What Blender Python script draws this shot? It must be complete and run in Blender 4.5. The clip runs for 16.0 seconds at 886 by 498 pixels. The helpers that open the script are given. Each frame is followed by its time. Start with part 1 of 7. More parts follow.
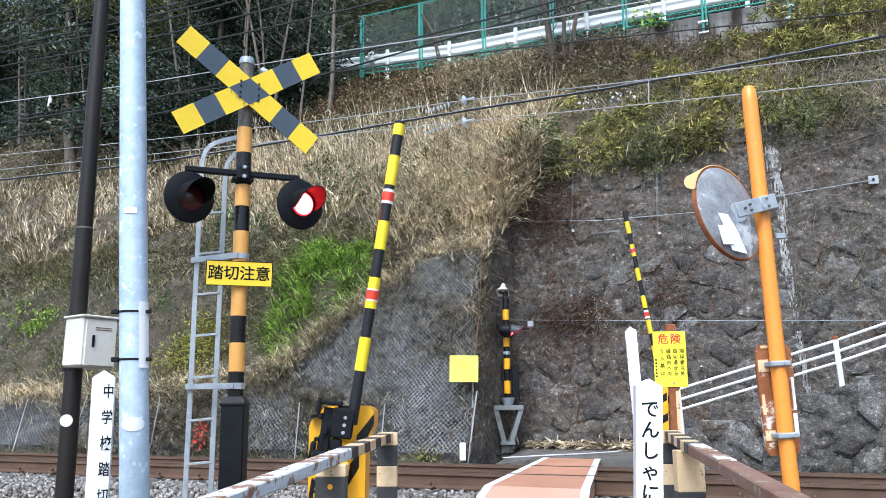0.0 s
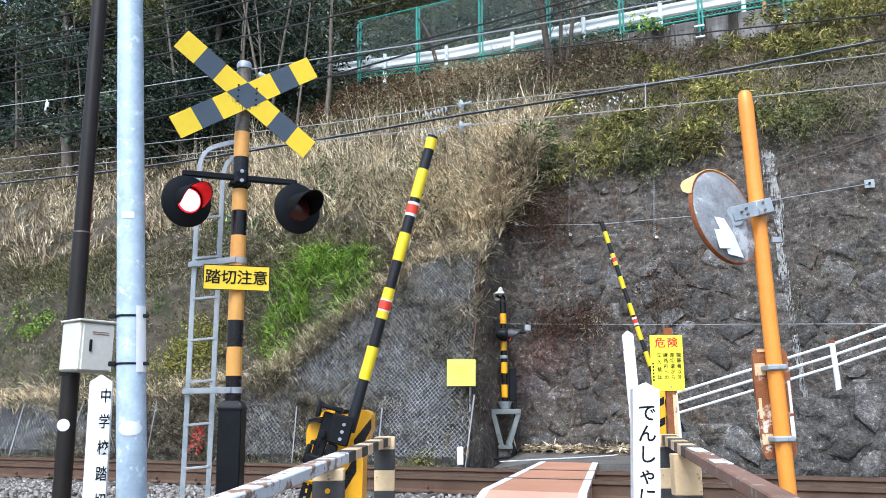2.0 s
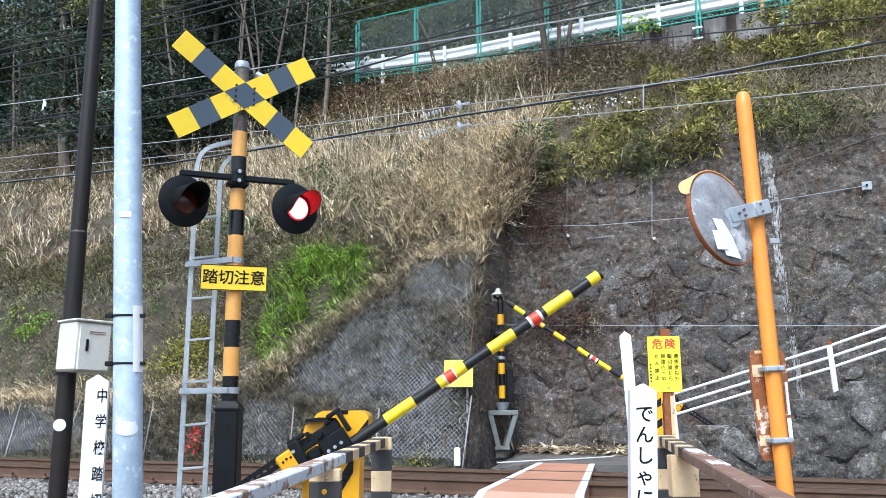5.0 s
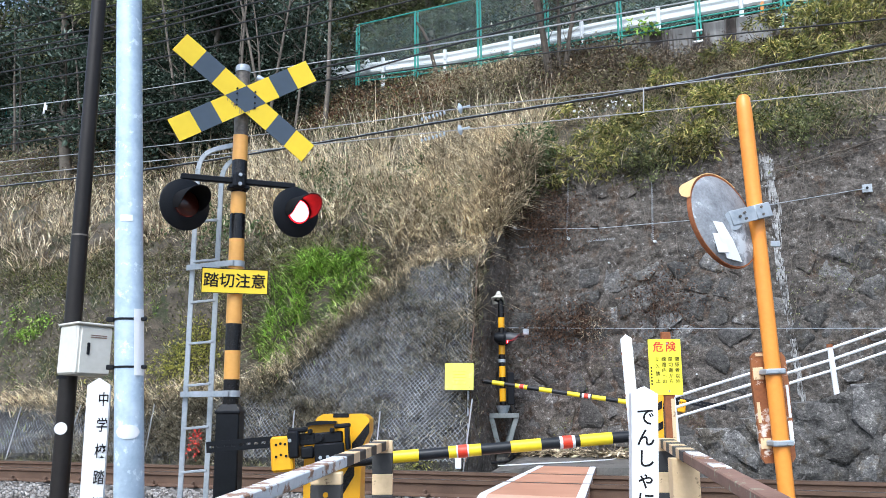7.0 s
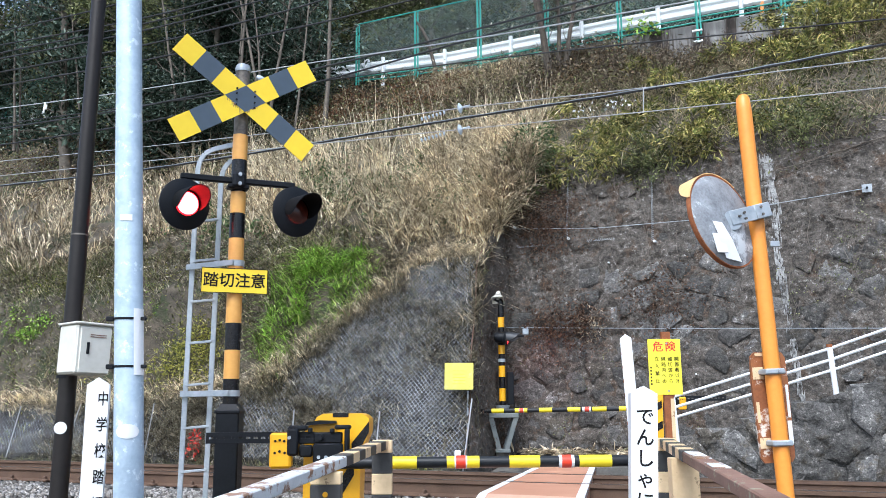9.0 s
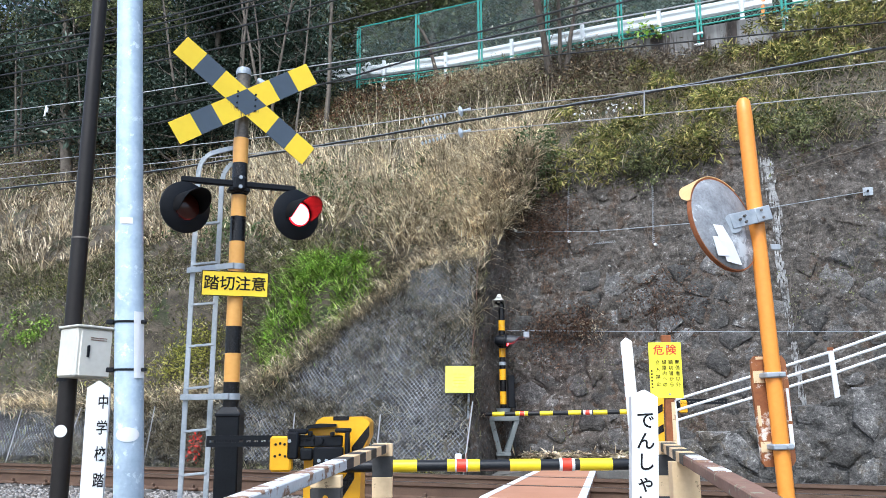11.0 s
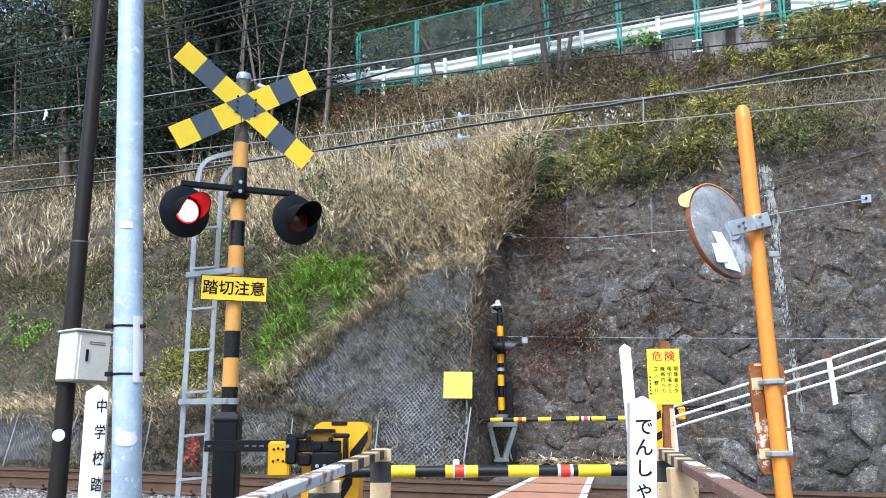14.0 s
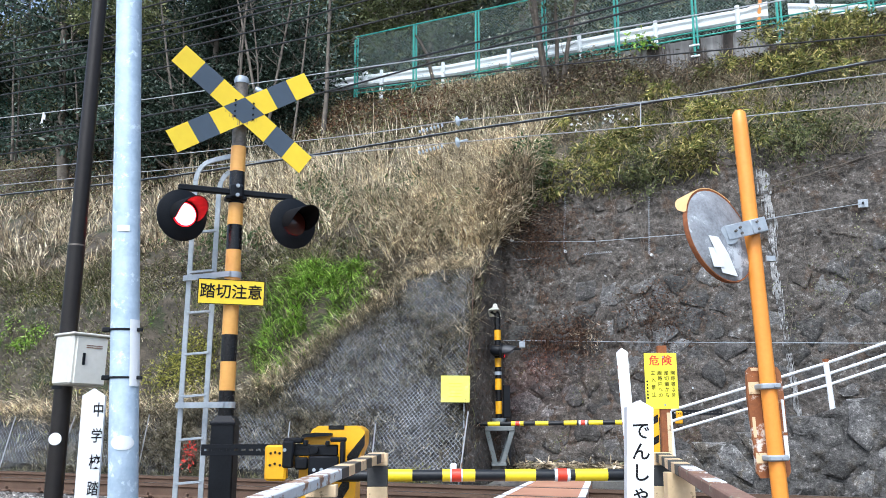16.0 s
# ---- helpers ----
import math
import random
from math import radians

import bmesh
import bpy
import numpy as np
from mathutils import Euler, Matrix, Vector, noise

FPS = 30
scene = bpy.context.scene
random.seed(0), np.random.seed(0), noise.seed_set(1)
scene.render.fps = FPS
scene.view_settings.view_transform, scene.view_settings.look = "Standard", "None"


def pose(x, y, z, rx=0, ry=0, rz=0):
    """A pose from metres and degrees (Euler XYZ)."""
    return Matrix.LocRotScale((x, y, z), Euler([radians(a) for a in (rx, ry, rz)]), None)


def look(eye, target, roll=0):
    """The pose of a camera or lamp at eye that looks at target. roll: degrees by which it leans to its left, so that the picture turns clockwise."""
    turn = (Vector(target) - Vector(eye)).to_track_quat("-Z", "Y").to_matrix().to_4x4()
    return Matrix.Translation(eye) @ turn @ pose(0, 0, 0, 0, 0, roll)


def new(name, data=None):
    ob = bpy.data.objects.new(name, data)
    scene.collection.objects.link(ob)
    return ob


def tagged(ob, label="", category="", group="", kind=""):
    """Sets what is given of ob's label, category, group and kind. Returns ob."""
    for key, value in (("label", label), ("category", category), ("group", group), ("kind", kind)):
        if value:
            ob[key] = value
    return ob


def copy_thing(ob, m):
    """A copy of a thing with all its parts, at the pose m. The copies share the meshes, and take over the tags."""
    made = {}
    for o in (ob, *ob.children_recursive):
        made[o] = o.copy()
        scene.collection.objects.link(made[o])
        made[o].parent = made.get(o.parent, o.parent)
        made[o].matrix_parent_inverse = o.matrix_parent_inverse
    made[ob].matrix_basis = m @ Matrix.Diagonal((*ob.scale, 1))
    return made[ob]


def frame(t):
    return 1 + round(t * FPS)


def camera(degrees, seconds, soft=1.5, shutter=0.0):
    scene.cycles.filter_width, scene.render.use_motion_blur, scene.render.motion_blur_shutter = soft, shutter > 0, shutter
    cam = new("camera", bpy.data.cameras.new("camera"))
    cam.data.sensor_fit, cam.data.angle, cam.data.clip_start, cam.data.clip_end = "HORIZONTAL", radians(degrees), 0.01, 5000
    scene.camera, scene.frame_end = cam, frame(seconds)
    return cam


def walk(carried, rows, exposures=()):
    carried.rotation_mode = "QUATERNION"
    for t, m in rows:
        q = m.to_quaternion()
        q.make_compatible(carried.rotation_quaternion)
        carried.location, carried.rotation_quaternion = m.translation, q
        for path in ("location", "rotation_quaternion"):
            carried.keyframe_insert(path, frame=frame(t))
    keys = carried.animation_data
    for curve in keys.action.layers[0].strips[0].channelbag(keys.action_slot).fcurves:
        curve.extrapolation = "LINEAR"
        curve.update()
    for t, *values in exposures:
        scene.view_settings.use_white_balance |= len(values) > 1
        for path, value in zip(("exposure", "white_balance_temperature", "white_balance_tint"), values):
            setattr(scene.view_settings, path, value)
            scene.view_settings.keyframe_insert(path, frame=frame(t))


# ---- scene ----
# A footpath level crossing below a wooded hillside. z = 0 is the top of the rails.
# Along the track: s to the right, p away from the viewer.
FOV = 55.19
cam = camera(FOV, 16.0, soft=0.4)


def cam_pose(x, y, z, turn, tilt, lean):
    """turn: degrees to the right, tilt: up, lean: to the left."""
    yaw, up = radians(turn), radians(tilt)
    way = Vector((math.sin(yaw) * math.cos(up), math.cos(yaw) * math.cos(up), math.sin(up)))
    eye = Vector((x, y, z))
    return look(eye, eye + way, lean)


PATH = [
    (0.0, cam_pose(-0.000, 0.000, 0.730, -0.00, 10.20, -0.49)),
    (0.5, cam_pose(-0.002, -0.004, 0.731, 0.02, 10.25, -0.53)),
    (1.0, cam_pose(-0.000, -0.005, 0.730, 0.04, 10.33, -0.72)),
    (1.5, cam_pose(0.002, -0.006, 0.731, 0.13, 10.39, -0.65)),
    (2.0, cam_pose(-0.000, -0.008, 0.730, 0.19, 10.46, -0.56)),
    (2.5, cam_pose(0.001, -0.012, 0.730, 0.26, 10.53, -0.55)),
    (3.0, cam_pose(0.001, -0.006, 0.730, 0.28, 10.59, -0.66)),
    (3.5, cam_pose(0.000, 0.001, 0.729, 0.35, 10.58, -0.69)),
    (4.0, cam_pose(-0.000, 0.001, 0.728, 0.38, 10.48, -0.55)),
    (6.5, cam_pose(-0.002, -0.008, 0.730, 0.35, 10.67, -0.41)),
    (7.0, cam_pose(-0.003, -0.007, 0.729, 0.33, 10.72, -0.49)),
    (7.5, cam_pose(-0.004, -0.006, 0.730, 0.28, 10.75, -0.48)),
    (8.0, cam_pose(-0.002, -0.008, 0.731, 0.30, 10.78, -0.38)),
    (8.5, cam_pose(-0.004, -0.006, 0.730, 0.33, 10.73, -0.63)),
    (9.0, cam_pose(-0.002, -0.008, 0.729, 0.34, 10.70, -0.46)),
    (11.5, cam_pose(0.001, -0.007, 0.731, 0.26, 10.96, -0.45)),
    (12.0, cam_pose(-0.000, -0.011, 0.731, 0.22, 11.02, -0.55)),
    (12.5, cam_pose(0.003, -0.013, 0.732, 0.18, 11.12, -0.64)),
    (13.0, cam_pose(0.001, -0.011, 0.732, 0.24, 11.19, -0.45)),
    (13.5, cam_pose(-0.000, -0.010, 0.730, 0.31, 11.24, -0.35)),
    (14.0, cam_pose(-0.003, -0.013, 0.730, 0.38, 11.27, -0.21)),
    (14.5, cam_pose(-0.002, -0.014, 0.729, 0.39, 11.27, -0.14)),
    (15.0, cam_pose(-0.003, -0.015, 0.730, 0.46, 11.34, -0.15)),
    (15.5, cam_pose(-0.003, -0.018, 0.730, 0.51, 11.45, -0.18)),
    (16.0, cam_pose(-0.001, -0.016, 0.731, 0.54, 11.52, -0.15)),
]
walk(cam, PATH, exposures=[(0, 0.46, 5660, 7), (16, 0.46, 5660, 7)])

# ---- light: bright overcast ----
SUN_UP, SUN_TURN = radians(52), radians(200)
world = bpy.data.worlds.new("overcast_sky")
scene.world = world
world.use_nodes = True
wn = world.node_tree
sky = wn.nodes.new("ShaderNodeTexSky")
sky.sky_type, sky.sun_disc, sky.sun_elevation, sky.sun_rotation = "NISHITA", False, SUN_UP, SUN_TURN
sky.air_density, sky.dust_density, sky.ozone_density = 1.0, 4.0, 1.0
cloud = wn.nodes.new("ShaderNodeHueSaturation")
cloud.inputs["Saturation"].default_value = 0.75
wn.links.new(sky.outputs[0], cloud.inputs["Color"])
wn.links.new(cloud.outputs[0], wn.nodes["Background"].inputs["Color"])
wn.nodes["Background"].inputs["Strength"].default_value = 0.2
sun_data = bpy.data.lights.new("sun", "SUN")
sun_data.energy, sun_data.angle, sun_data.color = 1.8, radians(25), (1.0, 0.98, 0.95)
sun = new("sun", sun_data)
sun_way = Vector((math.sin(SUN_TURN) * math.cos(SUN_UP), math.cos(SUN_TURN) * math.cos(SUN_UP), math.sin(SUN_UP)))
sun.matrix_basis = look(sun_way * 50, (0, 0, 0))

# ---- tools ----
TRACK = radians(25.2)
SX, SY = math.cos(TRACK), -math.sin(TRACK)
PX, PY = math.sin(TRACK), math.cos(TRACK)
rng = np.random.default_rng(5)


def W(s, p, z):
    return Vector((s * SX + p * PX, s * SY + p * PY, z))


def sp_of(x, y):
    return x * SX + y * SY, x * PX + y * PY


class Build:
    """Collects vertices and faces of one mesh."""

    def __init__(self):
        self.v, self.f, self.smooth = [], [], []

    def add(self, verts, faces, m=None, smooth=False):
        k = len(self.v)
        self.v.extend([tuple(m @ Vector(v)) if m else tuple(v) for v in verts])
        self.f.extend([tuple(i + k for i in f) for f in faces])
        self.smooth.extend([smooth] * len(faces))
        return self

    def box(self, size, at=(0, 0, 0), m=None, bevel=0.004):
        bm = bmesh.new()
        bmesh.ops.create_cube(bm, size=1, matrix=Matrix.Translation(at) @ Matrix.Diagonal((*size, 1)))
        if bevel:
            bmesh.ops.bevel(bm, geom=bm.edges[:], offset=min(bevel, min(size) * 0.3), segments=1, affect="EDGES")
        bm.verts.index_update()
        self.add([v.co[:] for v in bm.verts], [[v.index for v in f.verts] for f in bm.faces], m)
        bm.free()
        return self

    def prism(self, outline, y0, y1, m=None):
        """An outline in the x z plane, given thickness in y."""
        n = len(outline)
        vs = [(x, y0, z) for x, z in outline] + [(x, y1, z) for x, z in outline]
        fs = [tuple(range(n)), tuple(range(2 * n - 1, n - 1, -1))] + [((i + 1) % n, i, n + i, n + (i + 1) % n) for i in range(n)]
        return self.add(vs, fs, m)

    def tube(self, points, radius, n=10, closed=True):
        """A round bar through the points; radius is a number or one for each point."""
        pts = [Vector(q) for q in points]
        rads = radius if isinstance(radius, (list, tuple)) else [radius] * len(pts)
        rings, side = [], None
        for i, q in enumerate(pts):
            way = (pts[min(i + 1, len(pts) - 1)] - pts[max(i - 1, 0)]).normalized()
            if side is None or abs(way.dot(side)) > 0.95:
                side = way.orthogonal().normalized()
            side = (side - way * side.dot(way)).normalized()
            other = way.cross(side)
            rings.append([q + (side * math.cos(a) + other * math.sin(a)) * rads[i] for a in (2 * math.pi * j / n for j in range(n))])
        k = len(self.v)
        for r in rings:
            self.v.extend([tuple(c) for c in r])
        for i in range(len(rings) - 1):
            for j in range(n):
                a, b = k + i * n + j, k + i * n + (j + 1) % n
                self.f.append((a, b, b + n, a + n))
                self.smooth.append(True)
        if closed:
            self.f.append(tuple(k + j for j in range(n - 1, -1, -1)))
            self.f.append(tuple(k + (len(rings) - 1) * n + j for j in range(n)))
            self.smooth.extend([False, False])
        return self

    def bar(self, a, b, width, height, bevel=0.003):
        """A square bar from a to b; height is the side nearest to upright."""
        a, b = Vector(a), Vector(b)
        way = (b - a).normalized()
        up = Vector((0, 0, 1)) if abs(way.z) < 0.95 else Vector((0, 1, 0))
        right = way.cross(up).normalized()
        up = right.cross(way)
        m = Matrix((right, way, up)).transposed().to_4x4()
        m.translation = (a + b) / 2
        return self.box((width, (b - a).length, height), m=m, bevel=bevel)

    def lathe(self, profile, n=24, m=None):
        """A profile of (radius, y) turned round the y axis."""
        vs, fs = [], []
        for r, y in profile:
            vs += [(r * math.cos(2 * math.pi * j / n), y, r * math.sin(2 * math.pi * j / n)) for j in range(n)]
        for i in range(len(profile) - 1):
            fs += [(i * n + j, i * n + (j + 1) % n, (i + 1) * n + (j + 1) % n, (i + 1) * n + j) for j in range(n)]
        return self.add(vs, fs, m, True)

    def mesh(self, name):
        me = bpy.data.meshes.new(name)
        me.from_pydata(self.v, [], self.f)
        if any(self.smooth):
            me.polygons.foreach_set("use_smooth", self.smooth)
            me.set_sharp_from_angle(angle=radians(60 if name == "stone" else 40))
        me.update()
        return me


def part(name, build, material, parent=None, label=""):
    me = build if isinstance(build, bpy.types.Mesh) else build.mesh(name)
    if not me.materials:
        me.materials.append(material)
    ob = new(name, me)
    if parent:
        ob.parent = parent
    return tagged(ob, label)


def thing(name, m, label, category, group="", kind=""):
    ob = new(name)
    ob.matrix_basis = m
    ob.empty_display_size = 0.1
    return tagged(ob, label, category, group, kind)


def solo(name, build, material, label, category, group="", kind=""):
    return tagged(part(name, build, material), label, category, group, kind)


def quick_mesh(name, verts, faces, smooth=False):
    """A mesh from arrays: verts (n, 3), faces (m, 3 or 4)."""
    me = bpy.data.meshes.new(name)
    n, (m, k) = len(verts), faces.shape
    me.vertices.add(n)
    me.vertices.foreach_set("co", verts.astype(np.float32).ravel())
    me.loops.add(m * k)
    me.loops.foreach_set("vertex_index", faces.astype(np.int32).ravel())
    me.polygons.add(m)
    me.polygons.foreach_set("loop_start", np.arange(0, m * k, k, dtype=np.int32))
    me.polygons.foreach_set("loop_total", np.full(m, k, dtype=np.int32))
    if smooth:
        me.polygons.foreach_set("use_smooth", np.ones(m, dtype=bool))
    me.update(calc_edges=True)
    me.validate()
    return me


# ---- materials ----
def shader(name, rough=0.6, metal=0.0):
    m = bpy.data.materials.new(name)
    m.use_nodes = True
    nt = m.node_tree
    b = nt.nodes["Principled BSDF"]
    b.inputs["Roughness"].default_value, b.inputs["Metallic"].default_value = rough, metal
    return m, nt, b


def node(nt, kind, **values):
    n = nt.nodes.new(kind)
    for key, value in values.items():
        n.inputs[key].default_value = value
    return n


def ramp(nt, source, stops):
    r = nt.nodes.new("ShaderNodeValToRGB")
    while len(r.color_ramp.elements) < len(stops):
        r.color_ramp.elements.new(0.5)
    for e, (at, c) in zip(r.color_ramp.elements, stops):
        e.position, e.color = at, (*c, 1)
    nt.links.new(source, r.inputs["Fac"])
    return r.outputs["Color"]


def mix(nt, fac, a, b, blend="MIX"):
    m = nt.nodes.new("ShaderNodeMix")
    m.data_type, m.blend_type = "RGBA", blend
    for slot, value in ((0, fac), (6, a), (7, b)):
        if hasattr(value, "is_linked"):
            nt.links.new(value, m.inputs[slot])
        else:
            m.inputs[slot].default_value = (*value, 1) if isinstance(value, tuple) else value
    return m.outputs[2]


def coarse_fine(name, dark, light, size=0.3, grain=0.02, rough=0.7, bump=0.3, metal=0.0, stain=None, stain_size=0.5, stain_at=0.6, gloss_var=0.1, spec=0.5, depth=None):
    """A surface of two tones at two scales, with fine relief and, if given, stains of a third colour."""
    m, nt, b = shader(name, rough, metal)
    co = nt.nodes.new("ShaderNodeTexCoord").outputs["Object"]
    big = node(nt, "ShaderNodeTexNoise", Scale=1 / size, Detail=4.0)
    fine = node(nt, "ShaderNodeTexNoise", Scale=1 / grain, Detail=3.0)
    for n in (big, fine):
        nt.links.new(co, n.inputs["Vector"])
    half = mix(nt, 0.4, big.outputs["Fac"], fine.outputs["Fac"])
    colour = ramp(nt, half, [(0.3, dark), (0.7, light)])
    if stain:
        spots = node(nt, "ShaderNodeTexNoise", Scale=1 / stain_size, Detail=6.0, Roughness=0.7)
        nt.links.new(co, spots.inputs["Vector"])
        cover = ramp(nt, spots.outputs["Fac"], [(stain_at, (0, 0, 0)), (stain_at + 0.06, (1, 1, 1))])
        colour = mix(nt, cover, colour, stain)
    nt.links.new(colour, b.inputs["Base Color"])
    b.inputs["Specular IOR Level"].default_value = spec
    gl = nt.nodes.new("ShaderNodeMapRange")
    gl.inputs["To Min"].default_value, gl.inputs["To Max"].default_value = max(rough - gloss_var, 0.02), min(rough + gloss_var, 1)
    nt.links.new(fine.outputs["Fac"], gl.inputs["Value"])
    nt.links.new(gl.outputs[0], b.inputs["Roughness"])
    bp = node(nt, "ShaderNodeBump", Strength=bump, Distance=depth or grain * 0.5)
    nt.links.new(half, bp.inputs["Height"])
    nt.links.new(bp.outputs["Normal"], b.inputs["Normal"])
    return m


def leafy(name, stops, rough=0.6, through_light=0.25, patchy=0.0, vary=False, deep=0.56, gloss=0.25, tuft=0.0):
    """Blades and leaves: each piece takes its own colour from the stops."""
    m, nt, b = shader(name, rough)
    r = nt.nodes.new("ShaderNodeNewGeometry").outputs["Random Per Island"]
    colour = ramp(nt, r, stops)
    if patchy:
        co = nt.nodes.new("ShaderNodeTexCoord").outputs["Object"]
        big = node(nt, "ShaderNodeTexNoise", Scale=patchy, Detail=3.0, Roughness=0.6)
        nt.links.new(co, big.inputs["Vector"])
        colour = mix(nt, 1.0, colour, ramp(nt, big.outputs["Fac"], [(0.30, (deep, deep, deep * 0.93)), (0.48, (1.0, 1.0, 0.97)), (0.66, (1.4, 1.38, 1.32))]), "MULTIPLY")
    # finer noise: patchy growth, with shade between tufts put into the colour
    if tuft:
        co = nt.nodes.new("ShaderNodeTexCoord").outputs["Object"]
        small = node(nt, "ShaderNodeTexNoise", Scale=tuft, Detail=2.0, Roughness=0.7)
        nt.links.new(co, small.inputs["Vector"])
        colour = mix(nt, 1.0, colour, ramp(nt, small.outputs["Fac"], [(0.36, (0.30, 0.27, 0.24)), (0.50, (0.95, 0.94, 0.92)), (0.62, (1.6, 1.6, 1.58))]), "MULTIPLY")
    if vary:
        own = nt.nodes.new("ShaderNodeObjectInfo").outputs["Random"]
        colour = mix(nt, 1.0, colour, ramp(nt, own, [(0.0, (0.45, 0.48, 0.42)), (0.5, (0.95, 0.95, 0.92)), (1.0, (1.5, 1.5, 1.5))]), "MULTIPLY")
    nt.links.new(colour, b.inputs["Base Color"])
    b.inputs["Specular IOR Level"].default_value = gloss
    tr = nt.nodes.new("ShaderNodeBsdfTranslucent")
    nt.links.new(colour, tr.inputs["Color"])
    mx = nt.nodes.new("ShaderNodeMixShader")
    mx.inputs[0].default_value = through_light
    nt.links.new(b.outputs[0], mx.inputs[1])
    nt.links.new(tr.outputs[0], mx.inputs[2])
    nt.links.new(mx.outputs[0], nt.nodes["Material Output"].inputs["Surface"])
    return m


SIGN_YELLOW = coarse_fine("sign_yellow", (0.87, 0.61, 0.020), (0.93, 0.68, 0.028), 0.5, 0.05, 0.45, 0.05, stain=(0.42, 0.30, 0.05), stain_size=0.25, stain_at=0.72)
SIGN_GREY = coarse_fine("sign_blue_grey", (0.055, 0.078, 0.108), (0.068, 0.094, 0.128), 0.4, 0.05, 0.5, 0.05)
POLE_AMBER = coarse_fine("pole_amber_paint", (0.68, 0.33, 0.07), (0.78, 0.42, 0.11), 0.25, 0.03, 0.4, 0.08, stain=(0.32, 0.20, 0.10), stain_size=0.12, stain_at=0.70)
POLE_BLACK = coarse_fine("pole_black_paint", (0.006, 0.006, 0.007), (0.011, 0.011, 0.013), 0.3, 0.02, 0.25, 0.05, spec=0.35)
BLACK_STEEL = coarse_fine("black_steel", (0.005, 0.006, 0.008), (0.012, 0.014, 0.018), 0.2, 0.01, 0.45, 0.1, spec=0.18)
HOOD_GREY = coarse_fine("weathered_grey_hood", (0.030, 0.032, 0.036), (0.060, 0.063, 0.070), 0.1, 0.01, 0.42, 0.1, spec=0.4)
HOOD_BLACK = coarse_fine("matt_black_hood", (0.007, 0.007, 0.008), (0.013, 0.013, 0.014), 0.2, 0.01, 0.75, 0.1, spec=0.12)
GALV = coarse_fine("galvanised_steel", (0.28, 0.32, 0.36), (0.46, 0.50, 0.54), 0.10, 0.02, 0.5, 0.06, 0.35)
GALV_POLE = coarse_fine("galvanised_pole", (0.36, 0.47, 0.58), (0.56, 0.67, 0.78), 0.09, 0.02, 0.5, 0.08, 0.1, stain=(0.72, 0.82, 0.90), stain_size=0.07, stain_at=0.57)
BROWN_POLE = coarse_fine("dark_brown_paint", (0.012, 0.010, 0.009), (0.021, 0.018, 0.017), 0.4, 0.03, 0.45, 0.06, spec=0.3)
WHITE_PAINT = coarse_fine("white_paint", (0.74, 0.76, 0.78), (0.84, 0.86, 0.88), 0.4, 0.03, 0.5, 0.06, stain=(0.45, 0.44, 0.41), stain_size=0.15, stain_at=0.70)
BOX_CREAM = coarse_fine("cream_plastic", (0.58, 0.57, 0.50), (0.70, 0.69, 0.63), 0.25, 0.03, 0.5, 0.06, stain=(0.40, 0.38, 0.30), stain_size=0.15, stain_at=0.66)
INK = coarse_fine("black_ink", (0.006, 0.006, 0.007), (0.011, 0.011, 0.012), 0.2, 0.02, 0.6, 0.02, spec=0.15)
RED_INK = coarse_fine("red_ink", (0.60, 0.03, 0.02), (0.66, 0.05, 0.03), 0.2, 0.02, 0.6, 0.02)
FLUO_YELLOW = coarse_fine("fluorescent_yellow", (0.82, 0.74, 0.03), (0.88, 0.80, 0.06), 0.3, 0.05, 0.5, 0.02)
NOTICE_YELLOW = coarse_fine("faded_notice_yellow", (0.78, 0.74, 0.10), (0.84, 0.80, 0.16), 0.2, 0.04, 0.5, 0.03, stain=(0.70, 0.66, 0.22), stain_size=0.1, stain_at=0.58)
ARM_YELLOW = coarse_fine("arm_yellow_film", (0.80, 0.62, 0.01), (0.86, 0.68, 0.02), 0.3, 0.03, 0.4, 0.04)
ARM_BLACK = coarse_fine("arm_black_film", (0.010, 0.012, 0.015), (0.020, 0.022, 0.026), 0.3, 0.03, 0.4, 0.04, spec=0.3)
ARM_RED = coarse_fine("arm_red_film", (0.62, 0.04, 0.015), (0.70, 0.06, 0.025), 0.3, 0.03, 0.4, 0.04)
MACHINE_YELLOW = coarse_fine("machine_yellow_paint", (0.78, 0.38, 0.005), (0.86, 0.46, 0.010), 0.3, 0.03, 0.35, 0.05, stain=(0.35, 0.2, 0.04), stain_size=0.1, stain_at=0.74)
MIRROR_ORANGE = coarse_fine("orange_paint", (0.76, 0.26, 0.03), (0.84, 0.33, 0.05), 0.3, 0.02, 0.4, 0.06)
FADED_ORANGE = coarse_fine("faded_orange", (0.72, 0.42, 0.16), (0.82, 0.56, 0.28), 0.15, 0.03, 0.5, 0.06)
RUST = coarse_fine("rusty_steel", (0.15, 0.045, 0.014), (0.34, 0.12, 0.04), 0.10, 0.015, 0.8, 0.4)
STAINED_STEEL = coarse_fine("stained_steel", (0.05, 0.045, 0.04), (0.24, 0.21, 0.18), 0.10, 0.02, 0.5, 0.1, 0.3)
LIME = coarse_fine("lime_deposit", (0.13, 0.127, 0.122), (0.52, 0.52, 0.51), 0.10, 0.02, 0.85, 0.6, stain=(0.08, 0.075, 0.07), stain_size=0.12, stain_at=0.52)
RAIL_STEEL = coarse_fine("rail_rust", (0.075, 0.042, 0.026), (0.135, 0.082, 0.052), 0.25, 0.015, 0.65, 0.2)
RAIL_TOP = coarse_fine("rail_running_face", (0.16, 0.14, 0.13), (0.26, 0.24, 0.23), 0.3, 0.01, 0.35, 0.1, 0.7)
